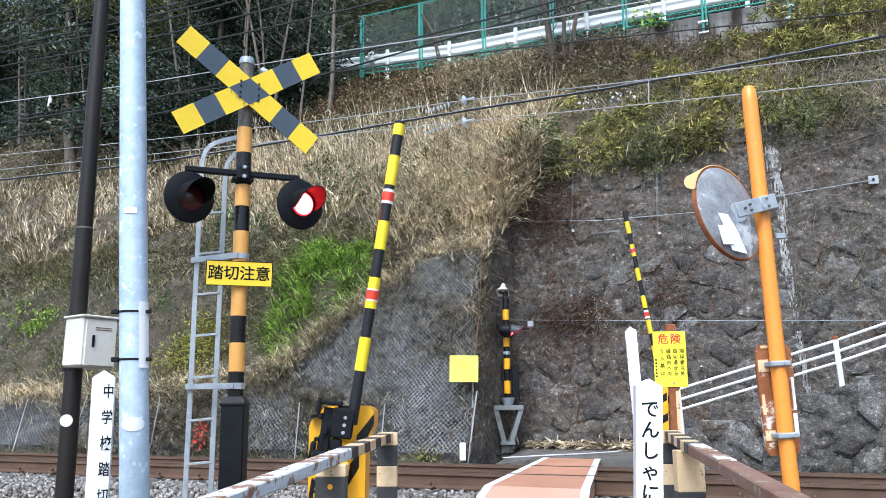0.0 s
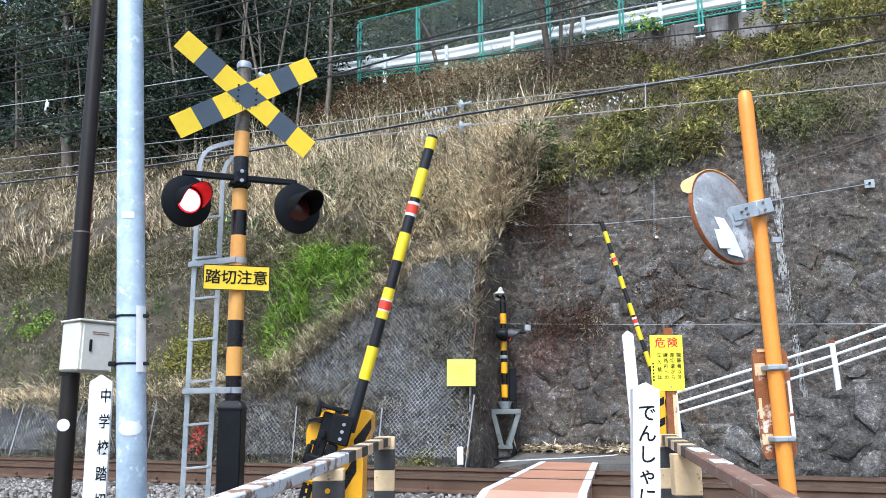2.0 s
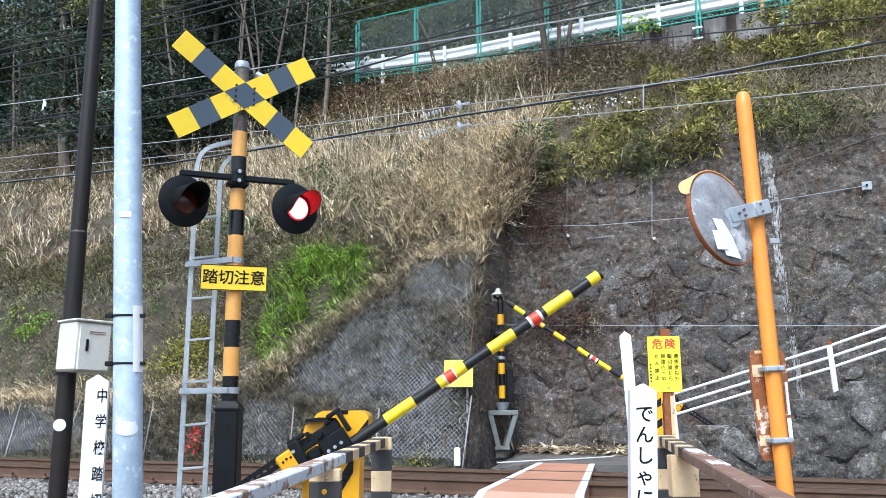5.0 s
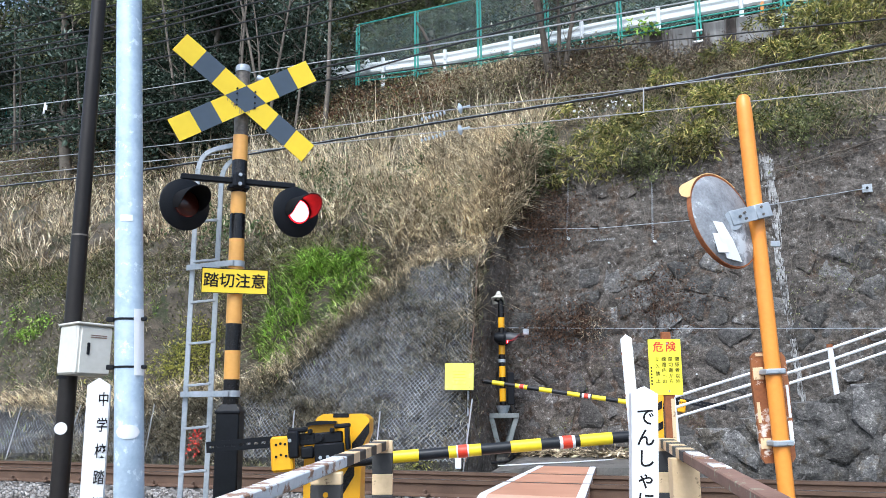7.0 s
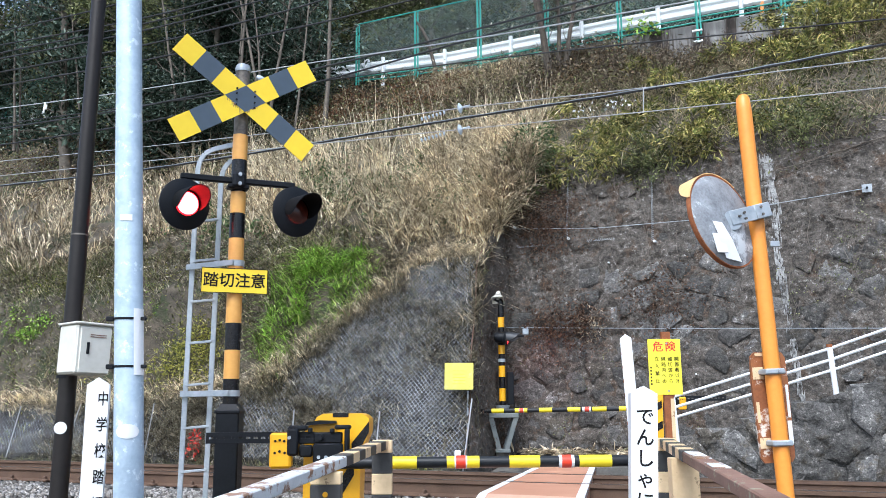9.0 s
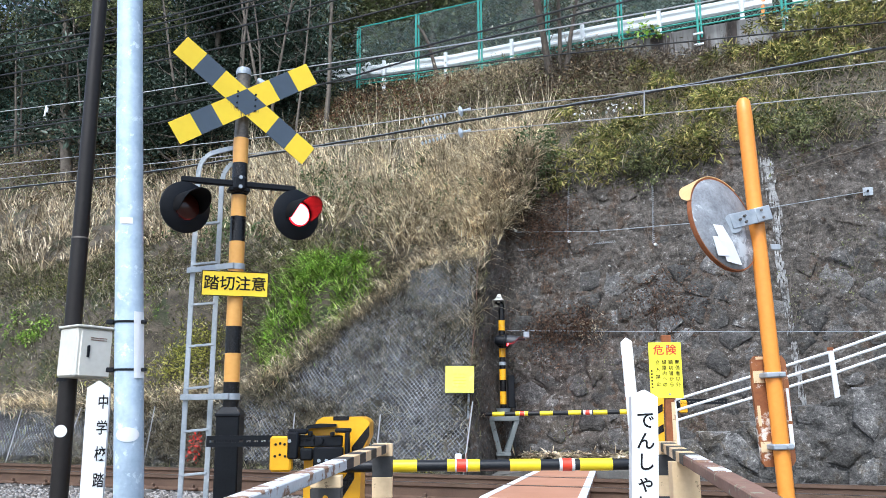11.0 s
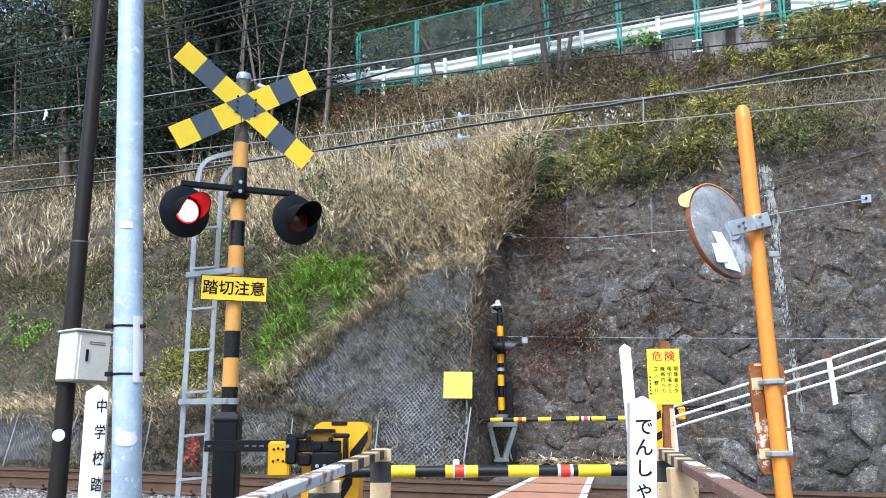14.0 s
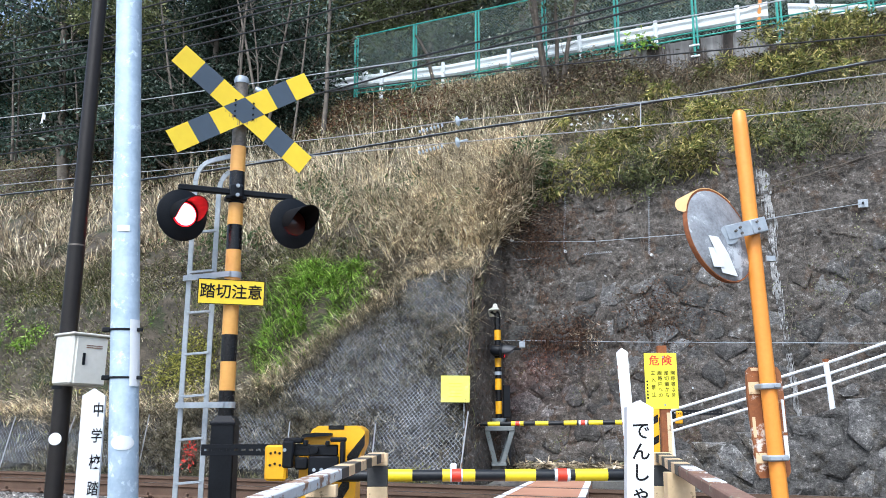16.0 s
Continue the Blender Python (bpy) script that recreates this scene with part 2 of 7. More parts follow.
FLAKED = coarse_fine("flaked_paint_on_rust", (0.16, 0.05, 0.016), (0.34, 0.13, 0.045), 0.10, 0.015, 0.75, 0.4, stain=(0.74, 0.68, 0.60), stain_size=0.14, stain_at=0.56)
RAILING = coarse_fine("flaking_cream_paint", (0.64, 0.47, 0.27), (0.78, 0.60, 0.37), 0.2, 0.02, 0.6, 0.2, stain=(0.24, 0.15, 0.08), stain_size=0.08, stain_at=0.60)
RAILING_WHITE = coarse_fine("flaking_white_paint", (0.56, 0.60, 0.62), (0.74, 0.77, 0.79), 0.15, 0.02, 0.6, 0.25, stain=(0.26, 0.15, 0.09), stain_size=0.10, stain_at=0.52)
RAILING_BROWN = coarse_fine("worn_brown_bar", (0.15, 0.080, 0.055), (0.26, 0.155, 0.115), 0.15, 0.02, 0.75, 0.3, stain=(0.30, 0.31, 0.22), stain_size=0.06, stain_at=0.58)
STRIPE_DARK = coarse_fine("faded_black_stripe", (0.025, 0.026, 0.028), (0.06, 0.06, 0.06), 0.2, 0.02, 0.6, 0.15, stain=(0.34, 0.26, 0.17), stain_size=0.07, stain_at=0.64)
DECK = coarse_fine("terracotta_rubber_deck", (0.40, 0.19, 0.11), (0.50, 0.26, 0.165), 0.5, 0.015, 0.75, 0.2, stain=(0.30, 0.17, 0.11), stain_size=0.3, stain_at=0.64)
CONCRETE = coarse_fine("weathered_concrete", (0.07, 0.066, 0.058), (0.17, 0.162, 0.148), 0.6, 0.03, 0.85, 0.4, stain=(0.06, 0.055, 0.05), stain_size=0.4, stain_at=0.55)
ASPHALT = coarse_fine("asphalt", (0.045, 0.045, 0.046), (0.075, 0.074, 0.072), 0.7, 0.012, 0.85, 0.4)
EARTH = coarse_fine("earth", (0.040, 0.033, 0.024), (0.10, 0.085, 0.06), 0.6, 0.03, 0.95, 0.8)
LITTER = coarse_fine("hillside_litter", (0.014, 0.011, 0.008), (0.15, 0.125, 0.09), 0.22, 0.03, 0.95, 1.0, depth=0.05, stain=(0.035, 0.045, 0.018), stain_size=0.7, stain_at=0.54)
ROCKFACE = coarse_fine("dark_rock_face", (0.018, 0.017, 0.016), (0.098, 0.096, 0.091), 0.20, 0.035, 0.9, 1.0, depth=0.06, stain=(0.05, 0.052, 0.028), stain_size=0.5, stain_at=0.6)
WALL_STONE = coarse_fine("dark_rubble_stone", (0.028, 0.0278, 0.0275), (0.142, 0.139, 0.134), 0.20, 0.035, 0.85, 1.0, depth=0.05, stain=(0.062, 0.054, 0.042), stain_size=0.4, stain_at=0.54)
DECK_LIGHT = coarse_fine("pale_terracotta_deck", (0.52, 0.29, 0.20), (0.62, 0.38, 0.28), 0.5, 0.015, 0.75, 0.2, stain=(0.44, 0.26, 0.18), stain_size=0.3, stain_at=0.64)
YELLOW_LEAF = leafy("yellow_leaves", [(0.0, (0.10, 0.11, 0.03)), (0.5, (0.30, 0.30, 0.06)), (1.0, (0.60, 0.56, 0.14))], 0.6, 0.35)
BALLAST = leafy("ballast_stone", [(0.0, (0.10, 0.09, 0.08)), (0.5, (0.24, 0.22, 0.20)), (1.0, (0.42, 0.40, 0.38))], 0.85, 0.0)
FENCE_GREEN = coarse_fine("fence_green", (0.03, 0.26, 0.21), (0.06, 0.36, 0.29), 0.3, 0.03, 0.45, 0.05)
WIRE_MESH = coarse_fine("galvanised_wire", (0.15, 0.16, 0.175), (0.50, 0.53, 0.57), 0.45, 0.05, 0.5, 0.02, 0.2, stain=(0.08, 0.078, 0.072), stain_size=0.14, stain_at=0.54)
WIRE_DARK = coarse_fine("dark_cable", (0.012, 0.012, 0.013), (0.022, 0.022, 0.024), 0.5, 0.03, 0.5, 0.02)
WIRE_MID = coarse_fine("weathered_cable", (0.014, 0.014, 0.015), (0.028, 0.028, 0.030), 0.5, 0.03, 0.5, 0.02)
WALL_SOIL = coarse_fine("soil_coated_stone", (0.030, 0.026, 0.022), (0.132, 0.116, 0.100), 0.24, 0.035, 0.9, 1.0, depth=0.05, stain=(0.075, 0.052, 0.036), stain_size=0.35, stain_at=0.55)
WIRE_LIGHT = coarse_fine("bright_wire", (0.42, 0.43, 0.45), (0.55, 0.56, 0.58), 0.5, 0.03, 0.4, 0.02, 0.3)
CERAMIC = coarse_fine("insulator", (0.50, 0.58, 0.66), (0.62, 0.69, 0.76), 0.2, 0.02, 0.25, 0.02)
DARK_BARK = coarse_fine("brown_bark", (0.035, 0.028, 0.021), (0.13, 0.108, 0.085), 0.10, 0.02, 0.9, 0.8)
BARK = coarse_fine("grey_bark", (0.07, 0.058, 0.045), (0.19, 0.165, 0.135), 0.12, 0.02, 0.9, 0.8)
TWIG = leafy("dead_undergrowth", [(0.0, (0.045, 0.036, 0.027)), (0.5, (0.115, 0.092, 0.068)), (0.9, (0.22, 0.185, 0.14)), (1.0, (0.36, 0.32, 0.25))], 0.9, 0.1, patchy=1.5)
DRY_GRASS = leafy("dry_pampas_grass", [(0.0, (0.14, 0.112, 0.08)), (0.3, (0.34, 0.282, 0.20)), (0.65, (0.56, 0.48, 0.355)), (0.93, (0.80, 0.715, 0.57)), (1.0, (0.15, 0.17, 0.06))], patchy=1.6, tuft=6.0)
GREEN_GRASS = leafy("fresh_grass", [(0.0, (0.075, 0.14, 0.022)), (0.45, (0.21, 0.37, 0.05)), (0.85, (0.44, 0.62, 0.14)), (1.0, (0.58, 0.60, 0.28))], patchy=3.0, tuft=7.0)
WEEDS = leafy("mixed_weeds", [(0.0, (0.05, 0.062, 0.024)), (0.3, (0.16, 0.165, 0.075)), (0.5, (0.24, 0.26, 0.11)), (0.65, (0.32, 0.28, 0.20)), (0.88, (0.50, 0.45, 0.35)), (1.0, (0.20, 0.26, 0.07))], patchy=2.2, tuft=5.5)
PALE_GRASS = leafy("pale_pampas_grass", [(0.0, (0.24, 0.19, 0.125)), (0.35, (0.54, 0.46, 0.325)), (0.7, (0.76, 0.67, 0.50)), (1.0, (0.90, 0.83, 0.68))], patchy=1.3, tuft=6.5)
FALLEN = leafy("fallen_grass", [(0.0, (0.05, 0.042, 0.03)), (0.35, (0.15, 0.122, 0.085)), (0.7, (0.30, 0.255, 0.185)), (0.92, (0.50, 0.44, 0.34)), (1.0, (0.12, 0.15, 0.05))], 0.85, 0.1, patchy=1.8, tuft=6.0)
SHRUB_GREEN = leafy("shrub_leaves", [(0.0, (0.03, 0.05, 0.018)), (0.5, (0.085, 0.13, 0.045)), (0.85, (0.16, 0.22, 0.09)), (1.0, (0.34, 0.38, 0.24))], 0.5, 0.25)
BRACKEN = leafy("red_brown_bracken", [(0.0, (0.05, 0.025, 0.016)), (0.45, (0.16, 0.08, 0.045)), (0.8, (0.28, 0.155, 0.09)), (1.0, (0.42, 0.30, 0.19))], 0.85, 0.15, patchy=1.4)
SCRUB = leafy("pale_scrub_leaves", [(0.0, (0.08, 0.09, 0.055)), (0.4, (0.22, 0.24, 0.15)), (0.8, (0.40, 0.40, 0.29)), (1.0, (0.58, 0.56, 0.46))], 0.7, 0.3, tuft=1.6)
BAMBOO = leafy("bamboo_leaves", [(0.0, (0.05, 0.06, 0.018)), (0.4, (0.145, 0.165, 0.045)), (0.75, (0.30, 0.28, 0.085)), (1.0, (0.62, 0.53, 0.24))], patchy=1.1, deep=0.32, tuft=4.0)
DARK_LEAF = leafy("evergreen_leaves", [(0.0, (0.016, 0.027, 0.020)), (0.5, (0.048, 0.074, 0.056)), (0.85, (0.105, 0.140, 0.112)), (1.0, (0.22, 0.26, 0.23))], 0.55, vary=True, gloss=0.12, tuft=2.2)
OLIVE_LEAF = leafy("olive_leaves", [(0.0, (0.036, 0.048, 0.019)), (0.5, (0.11, 0.128, 0.055)), (1.0, (0.22, 0.225, 0.11))], 0.5, vary=True, tuft=2.5)
LITTER_LEAF = leafy("bracken_litter", [(0.0, (0.035, 0.026, 0.018)), (0.4, (0.10, 0.066, 0.04)), (0.75, (0.23, 0.155, 0.09)), (1.0, (0.40, 0.32, 0.21))], 0.85, patchy=1.1)
BROWN_LEAF = leafy("withered_leaves", [(0.0, (0.035, 0.02, 0.014)), (0.5, (0.095, 0.055, 0.035)), (1.0, (0.19, 0.12, 0.08))], 0.8)

# two scales of pits shaded by colour and pale flecks for the rubble wall
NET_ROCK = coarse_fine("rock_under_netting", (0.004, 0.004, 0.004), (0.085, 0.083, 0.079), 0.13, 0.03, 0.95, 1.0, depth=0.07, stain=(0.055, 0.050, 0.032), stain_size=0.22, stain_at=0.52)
for m in (WALL_STONE, ROCKFACE, WALL_SOIL, NET_ROCK):
    nt = m.node_tree
    b = nt.nodes["Principled BSDF"]
    co = nt.nodes.new("ShaderNodeTexCoord").outputs["Object"]
    fleck = node(nt, "ShaderNodeTexNoise", Scale=13.0, Detail=8.0, Roughness=0.8)
    nt.links.new(co, fleck.inputs["Vector"])
    old = b.inputs["Base Color"].links[0].from_socket
    pale = ramp(nt, fleck.outputs["Fac"], [(0.56, (0, 0, 0)), (0.68, (1, 1, 1))])
    dark = ramp(nt, fleck.outputs["Fac"], [(0.34, (0.14, 0.14, 0.14)), (0.50, (1, 1, 1)), (0.64, (1.2, 1.2, 1.2))])
    grit = node(nt, "ShaderNodeTexNoise", Scale=55.0, Detail=6.0, Roughness=0.75)
    nt.links.new(co, grit.inputs["Vector"])
    sand = ramp(nt, grit.outputs["Fac"], [(0.30, (0.45, 0.44, 0.43)), (0.5, (1.0, 1.0, 1.0)), (0.72, (1.9, 1.88, 1.85))])
    own = ramp(nt, nt.nodes.new("ShaderNodeObjectInfo").outputs["Random"], [(0.0, (0.62, 0.60, 0.57)), (0.6, (1.0, 0.98, 0.96)), (0.9, (1.35, 1.34, 1.33)), (1.0, (1.9, 1.9, 1.9))])
    tone = mix(nt, 1.0, mix(nt, 1.0, mix(nt, pale, old, (0.30, 0.295, 0.28)), dark, "MULTIPLY"), sand, "MULTIPLY")
    nt.links.new(mix(nt, 1.0, tone, own, "MULTIPLY") if m == WALL_STONE else tone, b.inputs["Base Color"])

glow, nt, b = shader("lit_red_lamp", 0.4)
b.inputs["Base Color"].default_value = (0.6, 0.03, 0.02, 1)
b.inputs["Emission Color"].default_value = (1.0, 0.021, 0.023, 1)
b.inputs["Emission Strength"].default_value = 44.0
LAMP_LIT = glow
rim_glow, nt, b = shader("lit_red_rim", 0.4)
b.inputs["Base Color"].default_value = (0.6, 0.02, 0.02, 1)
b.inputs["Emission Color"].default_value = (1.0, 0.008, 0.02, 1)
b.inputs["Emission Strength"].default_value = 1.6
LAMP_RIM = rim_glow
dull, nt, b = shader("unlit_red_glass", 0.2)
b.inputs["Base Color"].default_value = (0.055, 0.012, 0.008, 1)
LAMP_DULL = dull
mirror_steel, nt, b = shader("mirror_face", 0.03, 1.0)
b.inputs["Base Color"].default_value = (0.8, 0.82, 0.83, 1)
MIRROR_FACE = mirror_steel

# ---- the land ----
def road_z(s):
    return np.interp(s, [-40, -14, -9.5, -4, 20], [11.5, 10.25, 9.93, 9.95, 9.75])


LEFT_P = [10.9, 11.05, 11.55, 12.3, 13.7, 17.0, 20.2, 20.6]
LEFT_Z = [-0.35, 0.0, 1.35, 2.95, 4.3, 7.2]
RIGHT_P = [13.6, 14.6, 17.0, 20.05, 20.25]
RIGHT_Z = [4.65, 5.5, 7.2]
CORNER = -4.68
WALL_FOOT, WALL_BATTER = 12.66, 0.2


def hill_z(s, p, left):
    """Height of the hillside on either side of the corner, for arrays."""
    s, p = np.asarray(s, float), np.asarray(p, float)
    zr = road_z(s)
    if left:
        base = np.interp(p, LEFT_P[:6], LEFT_Z)
        up = LEFT_Z[5] + (zr - 0.25 - LEFT_Z[5]) * np.clip((p - 17.0) / 3.2, 0, 1)
    else:
        base = np.interp(p, RIGHT_P[:3], RIGHT_Z)
        up = RIGHT_Z[2] + (zr - 0.95 - RIGHT_Z[2]) * np.clip((p - 17.0) / 3.05, 0, 1)
    z = np.where(p > 17.0, up, base)
    if not left:
        w = np.clip((s - CORNER) / 2.2, 0, 1)
        w = w * w * (3 - 2 * w)
        z = z * w + hill_z(s, p, True) * (1 - w)
    return z


def lean_in(s, z):
    """The slope's end leans back from the corner as it rises."""
    return s - 0.1 * np.clip(z, 0, 4.5) * np.exp(-np.abs(CORNER - s) / 1.5)


def rough(s, p, size, amount, seed=0.0):
    return np.array([noise.fractal(Vector((a / size + seed, b / size, seed)), 1.0, 2.0, 3) for a, b in zip(np.ravel(s), np.ravel(p))]).reshape(np.shape(s)) * amount


def world_of(s, p, z):
    return np.stack([s * SX + p * PX, s * SY + p * PY, z], -1)


def sheet(name, verts, smooth=True):
    """A grid of points (a, b, 3) as a mesh."""
    a, b = verts.shape[:2]
    i, j = np.meshgrid(np.arange(a - 1), np.arange(b - 1), indexing="ij")
    k = (i * b + j).ravel()
    return quick_mesh(name, verts.reshape(-1, 3), np.stack([k, k + b, k + b + 1, k + 1], -1), smooth)


def hill_sheet(s_line, p_line, left):
    s, p = np.meshgrid(s_line, p_line, indexing="ij")
    z = hill_z(s, p, left)
    bump = rough(s, p, 0.9, 0.16) + rough(s, p, 0.25, 0.05, 7.0)
    return world_of(lean_in(s, z) if left else s, p - bump * 0.8, z + bump * 0.6)


def spread(lo, hi, step, far, count):
    """An even line from lo to hi, then coarser to far."""
    line = np.arange(lo, hi, step)
    return np.concatenate([line, hi + (far - hi) * np.linspace(0, 1, count) ** 2])


# ground before the hill, one sheet to the horizon
gs = np.concatenate([np.linspace(-400, -42, 12), np.linspace(-40, 40, 60), np.linspace(42, 400, 12)])
gp = np.array([-400, -150, -60, -25, -10, -4, 0, 2.5, 4.4, 5.6, 6.3, 6.9, 7.6, 9, 10.4, 11.0, 11.4, 12.9])
gz = np.interp(gp, [-400, 2.5, 4.6, 6.3, 12.9], [-0.8, -0.8, -0.62, -0.38, -0.38])
s, p = np.meshgrid(gs, gp, indexing="ij")
tagged(part("ground", sheet("ground", world_of(s, p, np.broadcast_to(gz, s.shape))), EARTH), "bare brown earth with gravel beside the track", "ground", kind="structure")

# left hillside, from the toe to the road
s_left = np.concatenate([np.linspace(-200, -31, 20), np.arange(-30, CORNER, 0.22), [CORNER]])
p_left = np.concatenate([np.linspace(10.9, 11.55, 8), np.linspace(11.65, 13.7, 20), np.linspace(13.85, 20.2, 42), [20.6]])
tagged(part("hillside_slope", sheet("hillside", hill_sheet(s_left, p_left, True)), LITTER), "steep slope of dead litter and weeds above the track", "hillside", kind="structure")

# dark rock under the netting
def net_top(s):
    return np.interp(s, [-22, -16, -11.3, -9.5, -8.62, -8.12, -7.5, -7.1, -6.4, -5.96, -4.7], [0.80, 0.9, 0.9, 1.0, 1.2, 1.42, 1.8, 2.25, 2.75, 3.12, 3.18])


s_net = np.arange(-19, CORNER + 0.01, 0.06)
rock = np.zeros((len(s_net), 60, 3))
for i, a in enumerate(s_net):
    z = np.linspace(-0.3, float(net_top(a)), 60)
    q = np.interp(z, LEFT_Z, LEFT_P[:6])
    d = rough(np.full(60, a), z, 0.5, 0.13, 9.0) + rough(np.full(60, a), z, 0.14, 0.09, 4.0)
    rock[i] = world_of(lean_in(np.full(60, a), z), q - 0.08 - d * 0.7, z + 0.03 + d * 0.4)
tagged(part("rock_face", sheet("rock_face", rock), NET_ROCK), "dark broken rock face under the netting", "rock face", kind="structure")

# hillside above the stone wall
s_right = np.concatenate([[CORNER - 0.6], np.arange(CORNER - 0.3, 9, 0.22), np.linspace(9.5, 200, 20)])
p_right = np.concatenate([np.linspace(13.60, 15, 12), np.linspace(15.2, 20.05, 26), [20.3]])
tagged(part("hillside_above_wall", sheet("hillside", hill_sheet(s_right, p_right, False)), LITTER), "overgrown slope above the stone retaining wall", "hillside", kind="structure")

# the end face of the left slope, beside the wall
zz = np.linspace(-0.35, 5.2, 30)
ff = np.linspace(0, 1, 12)
pl = np.interp(zz, LEFT_Z, LEFT_P[:6])
end = np.zeros((len(zz), len(ff), 3))
for i, z in enumerate(zz):
    reach = WALL_FOOT + WALL_BATTER * z + 0.3
    q = pl[i] - 0.2 + (max(reach, pl[i] + 0.05) - pl[i] + 0.2) * ff
    end[i] = world_of(CORNER - 0.1 * min(max(z, 0), 4.5) + 0.10 * np.sin(q * 3 + z * 2) * ff + rough(q, np.full_like(q, z), 0.4, 0.10, 3.0) * (ff > 0), q, np.full_like(q, z))
tagged(part("slope_end_face", sheet("slope_end_face", end), WALL_SOIL), "dark earth and rock face at the end of the slope", "rock face", kind="structure")

# road on the hill, its surface and kerb wall
road_s = np.linspace(-60, 40, 60)
road_p = np.array([20.6, 22.0, 25.6])
s, p = np.meshgrid(road_s, road_p, indexing="ij")
tagged(part("upper_road", sheet("upper_road", world_of(s, p, road_z(s) + 0.02)), ASPHALT), "grey asphalt road running along the hillside", "road", kind="structure")
b = Build()
for a in np.arange(-9.0, 30, 1.0):
    z0, z1 = float(road_z(a)), float(road_z(a + 1.0))
    lo = [W(a, 20.22, z0 - 1.4), W(a + 1, 20.22, z1 - 1.4), W(a + 1, 20.62, z1 - 1.4), W(a, 20.62, z0 - 1.4)]
    hi = [W(a, 20.30, z0 + 0.04), W(a + 1, 20.30, z1 + 0.04), W(a + 1, 20.58, z1 + 0.04), W(a, 20.58, z0 + 0.04)]
    b.add(lo + hi, [(0, 1, 5, 4), (2, 3, 7, 6), (4, 5, 6, 7)])
streaky, nt, bs = shader("streaked_concrete", 0.85)
co = nt.nodes.new("ShaderNodeTexCoord").outputs["Object"]
stretch = nt.nodes.new("ShaderNodeMapping")
stretch.inputs["Scale"].default_value = (1.9, 1.9, 0.13)
nt.links.new(co, stretch.inputs["Vector"])
runs = node(nt, "ShaderNodeTexNoise", Scale=1.0, Detail=6.0, Roughness=0.65)
nt.links.new(stretch.outputs[0], runs.inputs["Vector"])
nt.links.new(ramp(nt, runs.outputs["Fac"], [(0.38, (0.020, 0.015, 0.012)), (0.455, (0.050, 0.038, 0.031)), (0.49, (0.16, 0.155, 0.148)), (0.66, (0.30, 0.30, 0.29))]), bs.inputs["Base Color"])
tagged(part("road_retaining_wall", b, streaky), "stained concrete edge wall carrying the hillside road", "wall", kind="structure")

# wooded hill above the road
s, p = np.meshgrid(np.linspace(-260, 260, 80), np.concatenate([[25.6], np.linspace(26, 60, 24), np.linspace(70, 200, 8)]), indexing="ij")
up = road_z(s) + np.maximum(p - 25.6, 0) * 0.62 + rough(s, p, 6.0, 1.0, 2.0) * (p > 26)
tagged(part("wooded_hill", sheet("wooded_hill", world_of(s, p, up)), EARTH), "dark wooded hill rising behind the road", "hill", kind="structure")

# ---- stone walls ----
def cell(seed, others, lo, hi):
    """The part of a rectangle that lies nearest to the seed."""
    poly = [(lo[0], lo[1]), (hi[0], lo[1]), (hi[0], hi[1]), (lo[0], hi[1])]
    sx, sy = seed
    for ox, oy in others:
        nx, ny = ox - sx, oy - sy
        lim = nx * (ox + sx) / 2 + ny * (oy + sy) / 2
        out = []
        for (ax, ay), (bx, by) in zip(poly, poly[1:] + poly[:1]):
            da, db = nx * ax + ny * ay - lim, nx * bx + ny * by - lim
            if da <= 0:
                out.append((ax, ay))
            if (da < 0 < db) or (db < 0 < da):
                k = da / (da - db)
                out.append((ax + (bx - ax) * k, ay + (by - ay) * k))
        poly = out
        if len(poly) < 3:
            return []
    return poly


